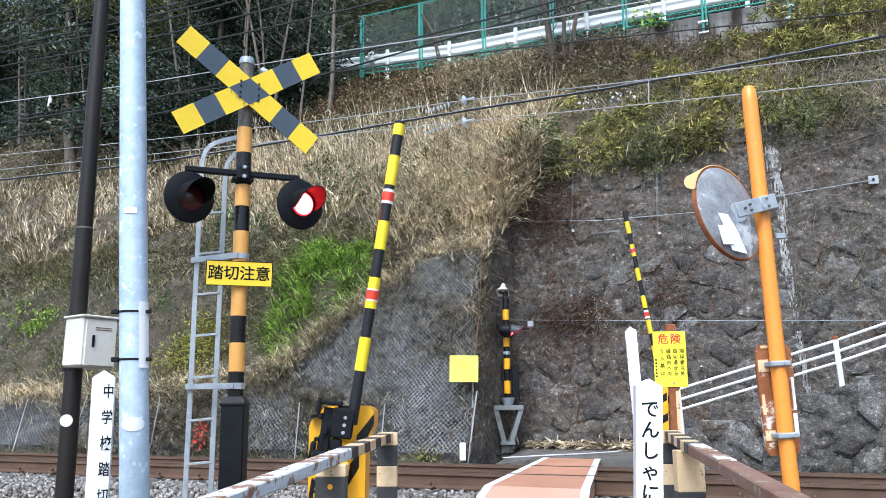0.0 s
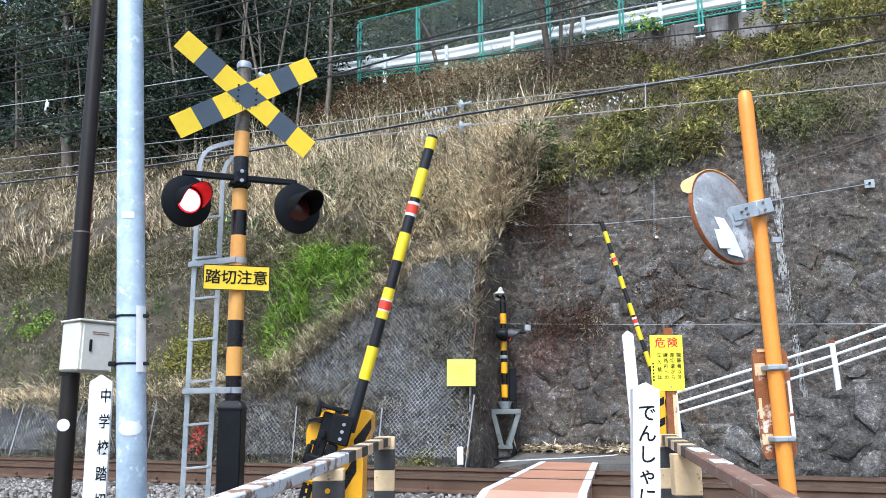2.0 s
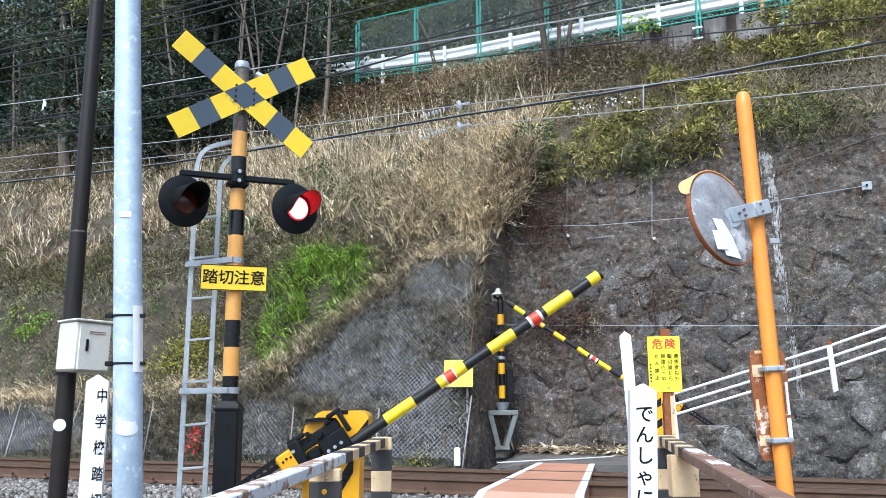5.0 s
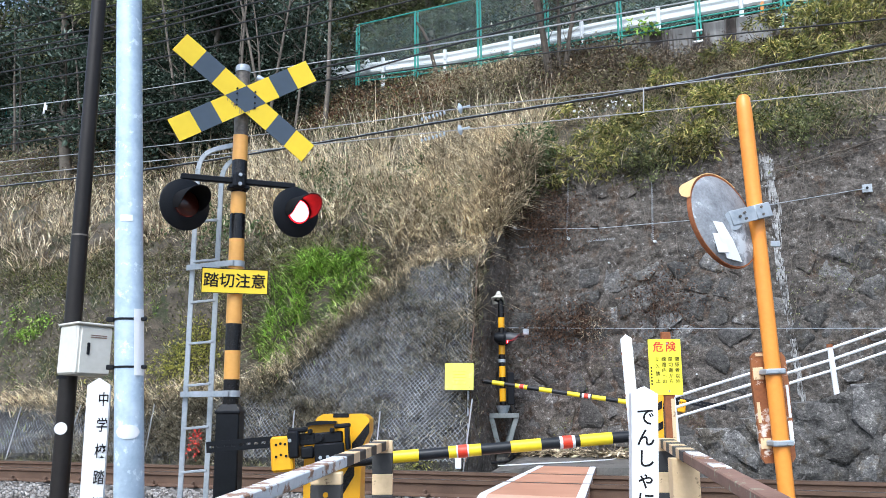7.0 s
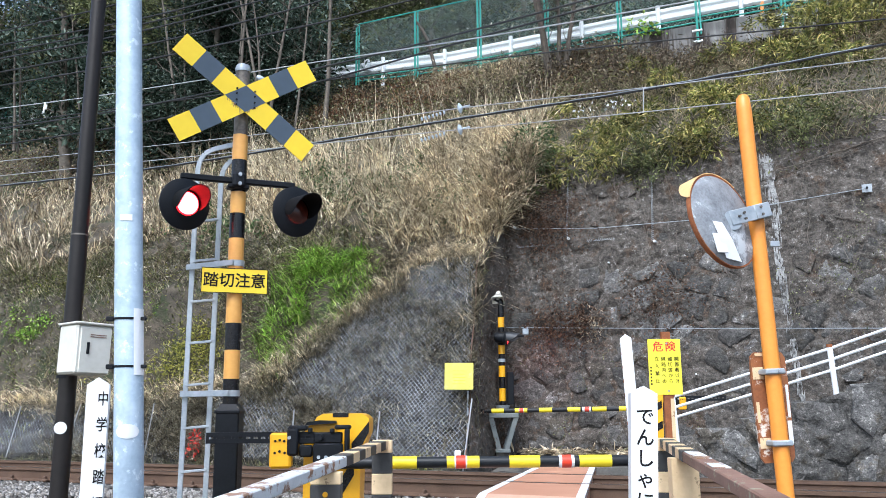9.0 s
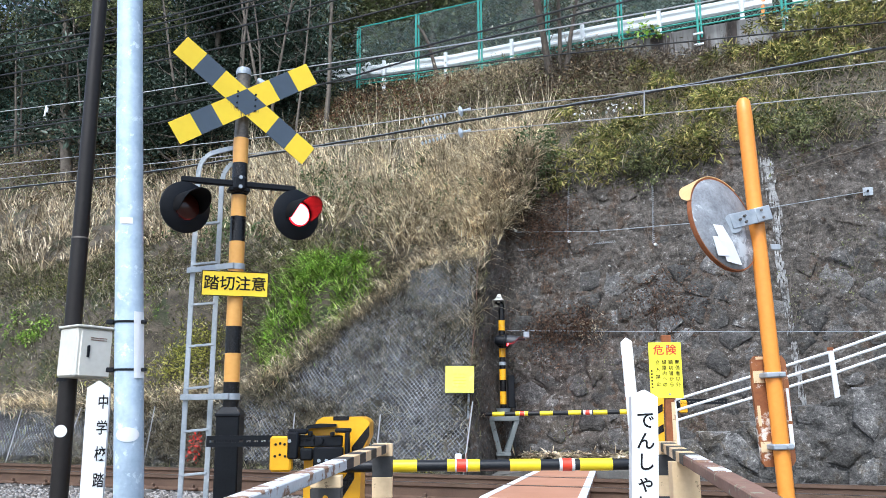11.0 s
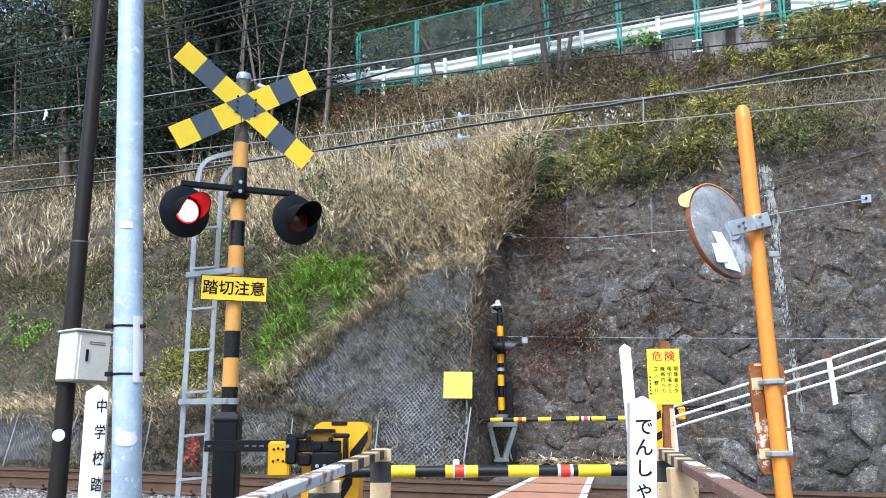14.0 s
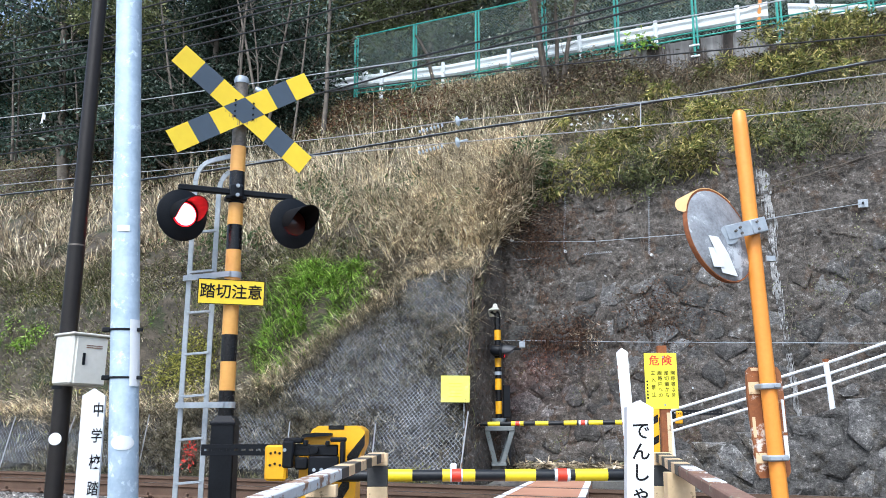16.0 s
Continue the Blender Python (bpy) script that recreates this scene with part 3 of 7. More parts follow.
def rubble(parent, s0, s1, z0, top, place, size, rand, material):
    """Uneven stones over a wall face; place(s, z, out) gives world points, top(s) the wall's height."""
    seeds = []
    rows_n = max(2, int((top(s1) - z0) / size * 1.1))
    for r in range(rows_n):
        n = int((s1 - s0) / size / 1.1)
        for c in range(n):
            a = s0 + (c + 0.5 + 0.5 * (r % 2) + rand.uniform(-0.5, 0.5)) * (s1 - s0) / n
            z = z0 + (r + 0.5 + rand.uniform(-0.5, 0.5)) * (top(s1) - z0) / rows_n
            if s0 <= a <= s1 and z < top(a) + 0.05:
                seeds.append((a, z))
    arr = np.array(seeds)
    for a, z in seeds:
        d = np.hypot(arr[:, 0] - a, arr[:, 1] - z)
        near = [tuple(arr[k]) for k in np.argsort(d)[1:13]]
        poly = cell((a, z), near, (s0, z0), (s1, top(a) + 0.02))
        if len(poly) < 3:
            continue
        cx, cz = sum(q[0] for q in poly) / len(poly), sum(q[1] for q in poly) / len(poly)
        calm = 0.4 if z > 2.9 else 1.0
        out, tilt_s, tilt_z = (rand.uniform(0.005, 0.066) if z < 2.9 else rand.uniform(-0.03, 0.05)), rand.uniform(-0.15, 0.15) * calm, rand.uniform(-0.15, 0.15) * calm
        tight = rand.uniform(0.80, 0.98)
        fine = []
        for (ax, az), (bx, bz) in zip(poly, poly[1:] + poly[:1]):
            fine.append((ax, az))
            if math.hypot(bx - ax, bz - az) > 0.16:
                k = rand.uniform(0.4, 0.6)
                fine.append((ax + (bx - ax) * k + rand.uniform(-0.02, 0.02), az + (bz - az) * k + rand.uniform(-0.02, 0.02)))
        vs, n = [], len(fine)
        for shrink, depth in ((1.0, -1.0), (0.90, 0.55), (0.62, 1.0)):
            for x, y in fine:
                x, y = cx + (x - cx) * shrink * tight, cz + (y - cz) * shrink * tight
                d = depth * (out if depth > 0 else 0.06) + (tilt_s * (x - cx) + tilt_z * (y - cz)) * (depth > 0) + rand.uniform(-0.016, 0.016) * (depth > 0)
                vs.append(place(x, y, d))
        vs.append(place(cx, cz, out * 1.15 + rand.uniform(-0.015, 0.02)))
        fs = [(k * n + i, k * n + (i + 1) % n, (k + 1) * n + (i + 1) % n, (k + 1) * n + i) for k in (0, 1) for i in range(n)]
        fs += [(2 * n + i, 2 * n + (i + 1) % n, 3 * n) for i in range(n)]
        part("stone", Build().add(vs, fs, smooth=True), WALL_SOIL if z > 2.9 + 0.5 * math.sin(a * 1.9) else material, parent)


def wall_relief(s, z):
    """How far the lumpy face stands out."""
    return (rough(s, z, 0.42, 0.10, 5.0) + rough(s, z, 0.11, 0.055, 8.0) + rough(s, z, 0.04, 0.030, 2.0)) * 0.6 + 0.028


def wall_place(s, z, out):
    return W(s, WALL_FOOT + WALL_BATTER * z - out, z)


s, z = np.meshgrid(np.concatenate([np.arange(CORNER - 0.4, 2.0, 0.026), np.arange(2.1, 14, 0.3)]), np.arange(-0.4, 5.0, 0.026), indexing="ij")
back = world_of(s, WALL_FOOT + WALL_BATTER * z - wall_relief(s, z), z)
stone_wall = tagged(part("wall_stone", sheet("wall_stone", back), WALL_SOIL), "tall dark rubble stone retaining wall with stains", "retaining wall", kind="structure")


def low_top(s):
    return min(0.22 + 0.32 * (s + 2.1), 3.1)


def low_place(s, z, out):
    return W(s, 11.30 + 0.12 * z - out, z)


b = Build()
for a in np.arange(-2.35, 9, 0.25):
    t0, t1 = low_top(a), low_top(a + 0.25)
    b.add([W(a, 11.30, -0.4), W(a + 0.25, 11.30, -0.4), W(a + 0.25, 11.30 + 0.12 * t1, t1), W(a, 11.30 + 0.12 * t0, t0),
           W(a, 11.75, -0.4), W(a + 0.25, 11.75, -0.4), W(a + 0.25, 11.75, t1), W(a, 11.75, t0)],
          [(0, 1, 2, 3), (5, 4, 7, 6), (3, 2, 6, 7), (4, 0, 3, 7), (1, 5, 6, 2)])
s, f_ = np.meshgrid(np.arange(-2.35, 3.0, 0.035), np.linspace(0, 1, 40), indexing="ij")
lump = np.zeros(s.shape + (3,))
for i in range(s.shape[0]):
    z = -0.4 + (low_top(s[i, 0]) + 0.4) * f_[i]
    q = 11.30 + 0.12 * z - 0.03 - (rough(s[i], z, 0.42, 0.12, 15.0) + rough(s[i], z, 0.11, 0.06, 18.0) + rough(s[i], z, 0.04, 0.03, 12.0)) * 0.6
    lump[i] = world_of(s[i], q, z)
face = sheet("stair_face", lump)
stair_wall = tagged(part("wall_stair_side", b, ROCKFACE), "low dark rubble stone wall beside the steps", "retaining wall", kind="structure")
part("rubble_face", face, WALL_STONE, stair_wall, "lumpy dark grey stone face")
steps = thing("stone_steps", Matrix(), "worn grey concrete steps climbing along the stone wall", "steps", kind="structure")
step_shape = Build().box((0.56, 1.0, 0.9), (0.25, 0, -0.45), bevel=0.01).mesh("step")
for i in range(20):
    ob = part("step", step_shape, CONCRETE, steps)
    ob.matrix_basis = Matrix.Translation(W(-2.2 + 0.53 * i, 12.22, 0.22 + 0.17 * i)) @ pose(0, 0, 0, 0, 0, -25.2)

# ---- the track ----
track = thing("railway_track", Matrix(), "rusty railway rails on sleepers in pale ballast", "railway track", kind="structure")
RAIL = [(-0.0325, 0), (0.0325, 0), (0.0325, -0.036), (0.010, -0.052), (0.008, -0.14), (0.07, -0.160), (0.07, -0.174), (-0.07, -0.174), (-0.07, -0.160), (-0.008, -0.14), (-0.010, -0.052), (-0.0325, -0.036)]
for p0 in (8.36, 9.49):
    n = len(RAIL)
    vs = [W(a, p0 + x, z) for a in (-120, 100) for x, z in RAIL]
    rail = part("rail", Build().add(vs, [tuple(range(n)), tuple(range(2 * n - 1, n - 1, -1))] + [(i, (i + 1) % n, n + (i + 1) % n, n + i) for i in range(n)]), RAIL_STEEL, track)
    vs = [W(a, p0 + x, 0.002) for a in (-120, 100) for x in (-0.024, 0.024)]
    part("running_face", Build().add(vs, [(0, 1, 3, 2)]), RAIL_TOP, rail, "worn bright top of the rail")
sleeper_shape = Build().box((0.24, 2.0, 0.16), bevel=0.02).mesh("sleeper")
clip_shape = Build().box((0.10, 0.07, 0.03), (0, 0, 0.0), bevel=0.008).box((0.03, 0.05, 0.05), (0, 0, 0.03), bevel=0.008).mesh("rail_clip")
for i in range(60):
    a = -27 + 0.62 * i
    if -3.7 < a < -1.7:
        continue
    ob = part("sleeper", sleeper_shape, CONCRETE, track)
    ob.matrix_basis = Matrix.Translation(W(a, 8.925, -0.258)) @ pose(0, 0, 0, 0, 0, -25.2)
    for d in (8.25, 8.47, 9.38, 9.60):
        clip = part("rail_clip", clip_shape, RAIL_STEEL, ob)
        clip.matrix_basis = Matrix.Translation((0, d - 8.925, 0.105))

def scatter_stones(n, s_rng, p_rng, rand):
    s = rand.uniform(*s_rng, n)
    p = rand.uniform(*p_rng, n)
    z = np.interp(p, [6.0, 6.6, 7.3, 10.5, 11.1], [-0.42, -0.34, -0.215, -0.20, -0.33]) + rand.uniform(-0.012, 0.02, n)
    size = rand.uniform(0.012, 0.029, n)
    cube = np.array([(x, y, w) for x in (-1, 1) for y in (-1, 1) for w in (-1, 1)], float)
    v = cube[None] * rand.uniform(0.25, 1.15, (n, 8, 3)) * size[:, None, None]
    a, t = rand.uniform(0, 6.28, n), rand.uniform(-0.6, 0.6, n)
    x = v[..., 0] * np.cos(a)[:, None] - v[..., 1] * np.sin(a)[:, None]
    y = v[..., 0] * np.sin(a)[:, None] + v[..., 1] * np.cos(a)[:, None]
    zz = v[..., 2] + x * np.sin(t)[:, None]
    base = world_of(s, p, z)
    v = np.stack([x, y, zz], -1) + base[:, None]
    q = np.array([(0, 1, 3, 2), (4, 6, 7, 5), (0, 4, 5, 1), (2, 3, 7, 6), (0, 2, 6, 4), (1, 5, 7, 3)])
    f = (q[None] + (np.arange(n) * 8)[:, None, None]).reshape(-1, 4)
    return quick_mesh("ballast", v.reshape(-1, 3), f)


bed = Build()
for (p0, z0), (p1, z1) in zip([(6.0, -0.42), (6.6, -0.35), (7.3, -0.225), (10.5, -0.21)], [(6.6, -0.35), (7.3, -0.225), (10.5, -0.21), (11.2, -0.36)]):
    bed.add([W(-120, p0, z0), W(100, p0, z0), W(100, p1, z1), W(-120, p1, z1)], [(0, 1, 2, 3)])
tagged(part("ballast_bed", bed, EARTH), "gravel bed under the railway track", "track bed", kind="structure")
solo("ballast", scatter_stones(26000, (-17, 3), (6.1, 8.30), rng), BALLAST, "loose pale grey and brown crushed ballast stones", "ballast", kind="stuff")
solo("ballast", scatter_stones(13000, (-17, 3), (8.42, 11.0), rng), BALLAST, "loose pale grey and brown crushed ballast stones", "ballast", kind="stuff")

# ---- the footpath over the track ----
def deck_left(p):
    return -2.97 - 0.19 * (p - 7.14)


def deck_right(p):
    return -2.10 - 0.242 * (p - 7.46)


crossing = thing("crossing_deck", Matrix(), "terracotta rubber crossing deck with worn white edge lines", "level crossing", kind="structure")
for p0, p1, z0, z1 in ((5.0, 7.12, -0.40, 0.0), (7.13, 8.30, 0.0, 0.0), (8.42, 9.43, 0.0, 0.0), (9.55, 10.78, 0.0, 0.0)):
    a, c, d, e = deck_left(p0), deck_right(p0), deck_right(p1), deck_left(p1)
    top = [W(a, p0, z0), W(c, p0, z0), W(d, p1, z1), W(e, p1, z1)]
    low = [q - Vector((0, 0, 0.16)) for q in top]
    panel = part("deck_panel", Build().add(top + low, [(0, 1, 2, 3), (7, 6, 5, 4), (0, 4, 5, 1), (1, 5, 6, 2), (2, 6, 7, 3), (3, 7, 4, 0)]), DECK_LIGHT if p0 < 6 else DECK, crossing)
    for x0, x1, y0, y1 in ((a, a + 0.075, e, e + 0.075), (c - 0.075, c, d - 0.075, d)):
        up4 = Vector((0, 0, 0.004))
        top = [W(x0, p0, z0) + up4, W(x1, p0, z0) + up4, W(y1, p1, z1) + up4, W(y0, p1, z1) + up4]
        low = [q - Vector((0, 0, 0.05)) for q in top]
        part("edge_line", Build().add(top + low, [(0, 1, 2, 3), (0, 4, 5, 1), (1, 5, 6, 2), (2, 6, 7, 3), (3, 7, 4, 0)]), WHITE_PAINT, panel, "worn white edge line")
lo = [(-1.05, -6.0, -0.79), (0.35, -6.0, -0.79), (0.85, 0.0, -0.78), (1.55, 5.0, -0.41), (1.38, 5.9, -0.33), (-0.28, 5.9, -0.33), (-0.4, 5.0, -0.41), (-1.0, 0.0, -0.78)]
b = Build().add(lo + [(x, y, z - 0.4) for x, y, z in lo], [tuple(range(8))] + [(i, (i + 1) % 8 + 0, (i + 1) % 8 + 8, i + 8) for i in range(8)])
tagged(part("approach_path", b, ASPHALT), "narrow asphalt footpath leading up to the crossing", "path", kind="structure")
pad = [W(-4.5, 11.1, -0.14), W(-3.75, 10.80, -0.012), W(-2.75, 10.80, -0.012), W(-1.9, 11.28, -0.02), W(-1.9, 12.75, 0.03), W(-4.6, 12.75, 0.03)]
b = Build().add(pad + [q - Vector((0, 0, 0.3)) for q in pad], [tuple(range(6))] + [(i, (i + 1) % 6, (i + 1) % 6 + 6, i + 6) for i in range(6)])
tagged(part("landing", b, CONCRETE), "grey concrete landing at the foot of the stone wall", "pavement", kind="structure")
line = [(0.763, 11.225, 0.000), (1.302, 11.610, 0.000), (1.875, 11.898, 0.000), (2.427, 12.341, 0.000), (2.828, 12.998, 0.000)]
b = Build()
for a_, c_ in zip(line, line[1:]):
    b.bar(Vector(a_) + Vector((0, 0, 0.012)), Vector(c_) + Vector((0, 0, 0.012)), 0.05, 0.012, 0.002)
tagged(part("landing_line", b, WHITE_PAINT), "thin worn white line on the concrete landing", "marking", kind="structure")

# ---- near warning signal ----
def turned(x, y, z, turn):
    return pose(x, y, z, 0, 0, turn)


def writing(text, size, parent, material, at, vertical=False, pitch=None, name="lettering", label="", bold=0.012):
    """Built-in letters as a thin mesh in the x z plane that faces -y; at is the middle of the first letter or of the line."""
    made = []
    for i, ch in enumerate(text if vertical else [text]):
        cu = bpy.data.curves.new("letters", "FONT")
        cu.body, cu.size, cu.extrude, cu.align_x, cu.align_y = ch, size, 0.0012, "CENTER", "CENTER"
        cu.offset = bold * size
        cu.resolution_u = 3
        if not vertical and pitch:
            cu.space_character = pitch
        tmp = new("letters", cu)
        me = bpy.data.meshes.new_from_object(tmp.evaluated_get(bpy.context.evaluated_depsgraph_get()))
        bpy.data.objects.remove(tmp)
        me.transform(pose(0, 0, 0, 90))
        me.materials.clear()
        ob = part(name, me, material, parent, label)
        ob.matrix_basis = Matrix.Translation((at[0], at[1], at[2] - (i * (pitch or size) if vertical else 0)))
        made.append(ob)
    return made


def bands(parent, z_list, first, second, radius, name="band"):
    """Painted lengths of a pole, one above the other."""
    for i, (z0, z1) in enumerate(zip(z_list, z_list[1:])):
        part(name, Build().tube([(0, 0, z0), (0, 0, z1)], radius, 20), (first, second)[i % 2], parent, "%s painted band" % ("amber", "black")[(i + (first is POLE_BLACK)) % 2])


def visor(radius, length, n=18):
    """A hood open below, round the -y axis; longer at the top."""
    vs, fs = [], []
    for j in range(n + 1):
        a = radians(-25 + 230 * j / n)
        reach = length * (0.35 + 0.65 * max(0, math.sin(radians(180 * j / n))) ** 0.7)
        for r, y in ((radius, 0.0), (radius * 0.95, -reach), (radius * 0.95 - 0.005, -reach), (radius - 0.006, 0.0)):
            vs.append((r * math.cos(a), y, r * math.sin(a)))
    for j in range(n):
        fs += [(4 * j + k, 4 * j + (k + 1) % 4, 4 * j + 4 + (k + 1) % 4, 4 * j + 4 + k) for k in range(4)]
    fs += [(0, 1, 2, 3), (4 * n + 3, 4 * n + 2, 4 * n + 1, 4 * n)]
    return Build().add(vs, fs, smooth=True)


lamp_lenses = []


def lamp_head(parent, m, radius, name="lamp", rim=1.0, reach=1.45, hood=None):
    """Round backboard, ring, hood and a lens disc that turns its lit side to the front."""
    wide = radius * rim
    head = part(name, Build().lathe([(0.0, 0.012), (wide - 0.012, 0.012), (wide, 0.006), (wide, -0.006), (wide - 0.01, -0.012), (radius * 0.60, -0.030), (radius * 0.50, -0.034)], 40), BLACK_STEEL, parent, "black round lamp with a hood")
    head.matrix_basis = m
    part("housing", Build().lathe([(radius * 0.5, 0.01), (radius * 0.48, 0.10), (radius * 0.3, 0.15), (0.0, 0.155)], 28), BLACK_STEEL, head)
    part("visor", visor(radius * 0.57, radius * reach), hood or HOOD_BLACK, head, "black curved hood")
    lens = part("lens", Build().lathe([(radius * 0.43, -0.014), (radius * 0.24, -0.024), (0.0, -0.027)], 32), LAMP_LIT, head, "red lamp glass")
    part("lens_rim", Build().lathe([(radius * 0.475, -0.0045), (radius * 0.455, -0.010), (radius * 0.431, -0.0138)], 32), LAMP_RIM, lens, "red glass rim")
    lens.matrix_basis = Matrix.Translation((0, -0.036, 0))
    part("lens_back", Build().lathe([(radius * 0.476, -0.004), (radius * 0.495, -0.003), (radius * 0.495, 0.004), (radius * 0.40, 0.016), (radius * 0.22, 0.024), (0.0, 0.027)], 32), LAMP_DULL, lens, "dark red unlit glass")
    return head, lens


PX0, PY0 = -1.505, 6.2
signal = thing("crossing_signal", turned(PX0, PY0, 0, 0), "yellow and black level crossing signal with two red lamps", "crossing signal")
pole = part("pole", Build().tube([(0, 0, -0.5), (0, 0, 3.34)], 0.052, 24), STAINED_STEEL, signal, "stained bare steel pole")
part("pole_cap", Build().lathe([(0.0, 0.03), (0.05, 0.025), (0.058, 0.0), (0.058, -0.03)], 24, pose(0, 0, 3.335, 90)), GALV, signal)
for z0, z1, m in ((0.60, 0.955, POLE_BLACK), (0.955, 1.163, POLE_AMBER), (1.163, 1.358, POLE_BLACK), (1.358, 1.99, POLE_AMBER), (1.99, 2.18, POLE_BLACK), (2.18, 2.345, POLE_AMBER), (2.345, 2.595, POLE_BLACK), (2.595, 2.793, POLE_AMBER)):
    part("band", Build().tube([(0, 0, z0), (0, 0, z1)], 0.0565, 24), m, signal, "amber painted band" if m is POLE_AMBER else "black painted band")
base = part("base_cover", Build().box((0.166, 0.166, 1.20), (0, 0, 0.125), bevel=0.010).box((0.182, 0.182, 0.022), (0, 0, 0.722), bevel=0.005).add([(x * w_, y * w_, z_) for w_, z_ in ((0.085, 0.732), (0.055, 0.778)) for x, y in ((-1, -1), (1, -1), (1, 1), (-1, 1))], [(0, 1, 5, 4), (1, 2, 6, 5), (2, 3, 7, 6), (3, 0, 4, 7), (4, 5, 6, 7)]), BLACK_STEEL, signal, "black square steel base cover")
part("maker_plate", Build().box((0.05, 0.006, 0.05), (0.0, -0.106, -0.02), bevel=0.001), WHITE_PAINT, base)
for x in (-0.085, 0.085):
    part("bolt", Build().tube([(x * 0.85, -0.065, 0.70), (x * 0.85, -0.065, 0.760)], 0.010, 10), STAINED_STEEL, base)

# crossbuck: two boards that cross
cross = part("crossbuck", Build().box((0.16, 0.05, 0.16), (0, 0.03, 0), bevel=0.004), BLACK_STEEL, signal, "yellow and grey striped crossing sign")
cross.matrix_basis = Matrix.Translation((0.0465, -0.085, 3.056)) @ pose(0, 0, 0, 0, 0, 30.4) @ pose(0, 0, 0, 0, 0.96, 0)
HALF, WIDE, SPLAY = 0.619, 0.177, 33.76
for k, (lean, depth) in enumerate(((SPLAY, 0.0), (-SPLAY, 0.0))):
    cuts = [-HALF, -0.439, -0.259, 0.259, 0.439, HALF]
    for i, (x0, x1) in enumerate(zip(cuts, cuts[1:])):
        m = pose(0, 0, 0, 0, lean, 0)
        if i != 2:
            grey = i in (1, 3)
            part("board_panel", Build().box((x1 - x0, 0.006, WIDE), ((x0 + x1) / 2, -0.004, 0), m, 0.001), SIGN_GREY if grey else SIGN_YELLOW, cross, "grey sign panel" if grey else "yellow sign panel")
# middle: a grey diamond between four yellow pieces
h = WIDE / 2
ta, ca, sa = math.tan(radians(SPLAY)), math.cos(radians(SPLAY)), math.sin(radians(SPLAY))
top_z, side_x = h / ca, h / sa
part("centre_panel", Build().prism([(0, -top_z), (side_x, 0), (0, top_z), (-side_x, 0)], -0.0085, -0.002), SIGN_GREY, cross, "grey centre panel")
for sx_, sz_ in ((1, 1), (1, -1), (-1, 1), (-1, -1)):
    d = Vector((ca * sx_, sa * sz_))
    n_ = Vector((-sa * sx_, ca * sz_))
    e1, e2 = d * 0.259 + n_ * h, d * 0.259 - n_ * h
    quad = [(e1.x, e1.y), (e2.x, e2.y), (side_x * sx_, 0.0), (0.0, top_z * sz_)]
    if sx_ * sz_ < 0:
        quad.reverse()
    part("board_panel", Build().prism(quad, -0.0072, -0.001), SIGN_YELLOW, cross, "yellow sign panel")
for x in (-0.07, 0.07):
    for z in (-0.06, -0.02, 0.03, 0.07):
        part("bolt", Build().tube([(x, -0.007, z), (x, -0.016, z)], 0.0075, 8), BLACK_STEEL, cross)
sp_horn = part("speaker", Build().lathe([(0.0, 0.05), (0.03, 0.04), (0.035, -0.03), (0.07, -0.09), (0.075, -0.095), (0.06, -0.09)], 20), GALV, signal, "small grey loudspeaker behind the sign")
rs = random.Random(14)
for i in range(26):
    x_ = -rs.triangular(0.0, 0.15, 0.06) if i < 18 else rs.uniform(0.02, 0.11)
    z_ = -(1 - abs(x_) / side_x) * top_z
    h_ = rs.uniform(0.006, 0.05) * (1.0 if i < 18 else 0.5)
    part("rust_streak", Build().box((rs.uniform(0.0015, 0.005), 0.001, h_), (x_, -0.0074, z_ - h_ / 2), bevel=0), RAILING_BROWN, cross, "thin rust streak")
sp_horn.matrix_basis = Matrix.Translation((0.10, 0.20, 3.33)) @ pose(0, 0, 0, 35, 0, 75) @ Matrix.Diagonal((0.75, 0.9, 0.75, 1))

# arm with the two lamps
BAR_TURN = 22
arm = part("lamp_arm", Build().bar((-0.42, 0, 0.0), (0.425, 0, 0.0), 0.045, 0.045, 0.008).box((0.10, 0.16, 0.12), (0, 0.02, 0), bevel=0.02).box((0.16, 0.10, 0.035), (0, 0.02, -0.045), bevel=0.01), BLACK_STEEL, signal, "black cross arm")
arm.matrix_basis = Matrix.Translation((0.012, -0.055, 2.42)) @ pose(0, 0, 0, 0, 0, BAR_TURN)
for z in (0.035, -0.035):
    part("bolt", Build().tube([(0, -0.06, z), (0, -0.08, z)], 0.014, 10), GALV, arm)
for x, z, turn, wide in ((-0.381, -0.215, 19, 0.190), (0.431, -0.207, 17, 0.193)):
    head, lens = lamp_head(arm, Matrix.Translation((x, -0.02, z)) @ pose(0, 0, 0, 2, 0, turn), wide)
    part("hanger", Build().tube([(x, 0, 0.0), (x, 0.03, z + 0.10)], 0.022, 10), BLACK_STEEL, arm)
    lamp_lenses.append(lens)

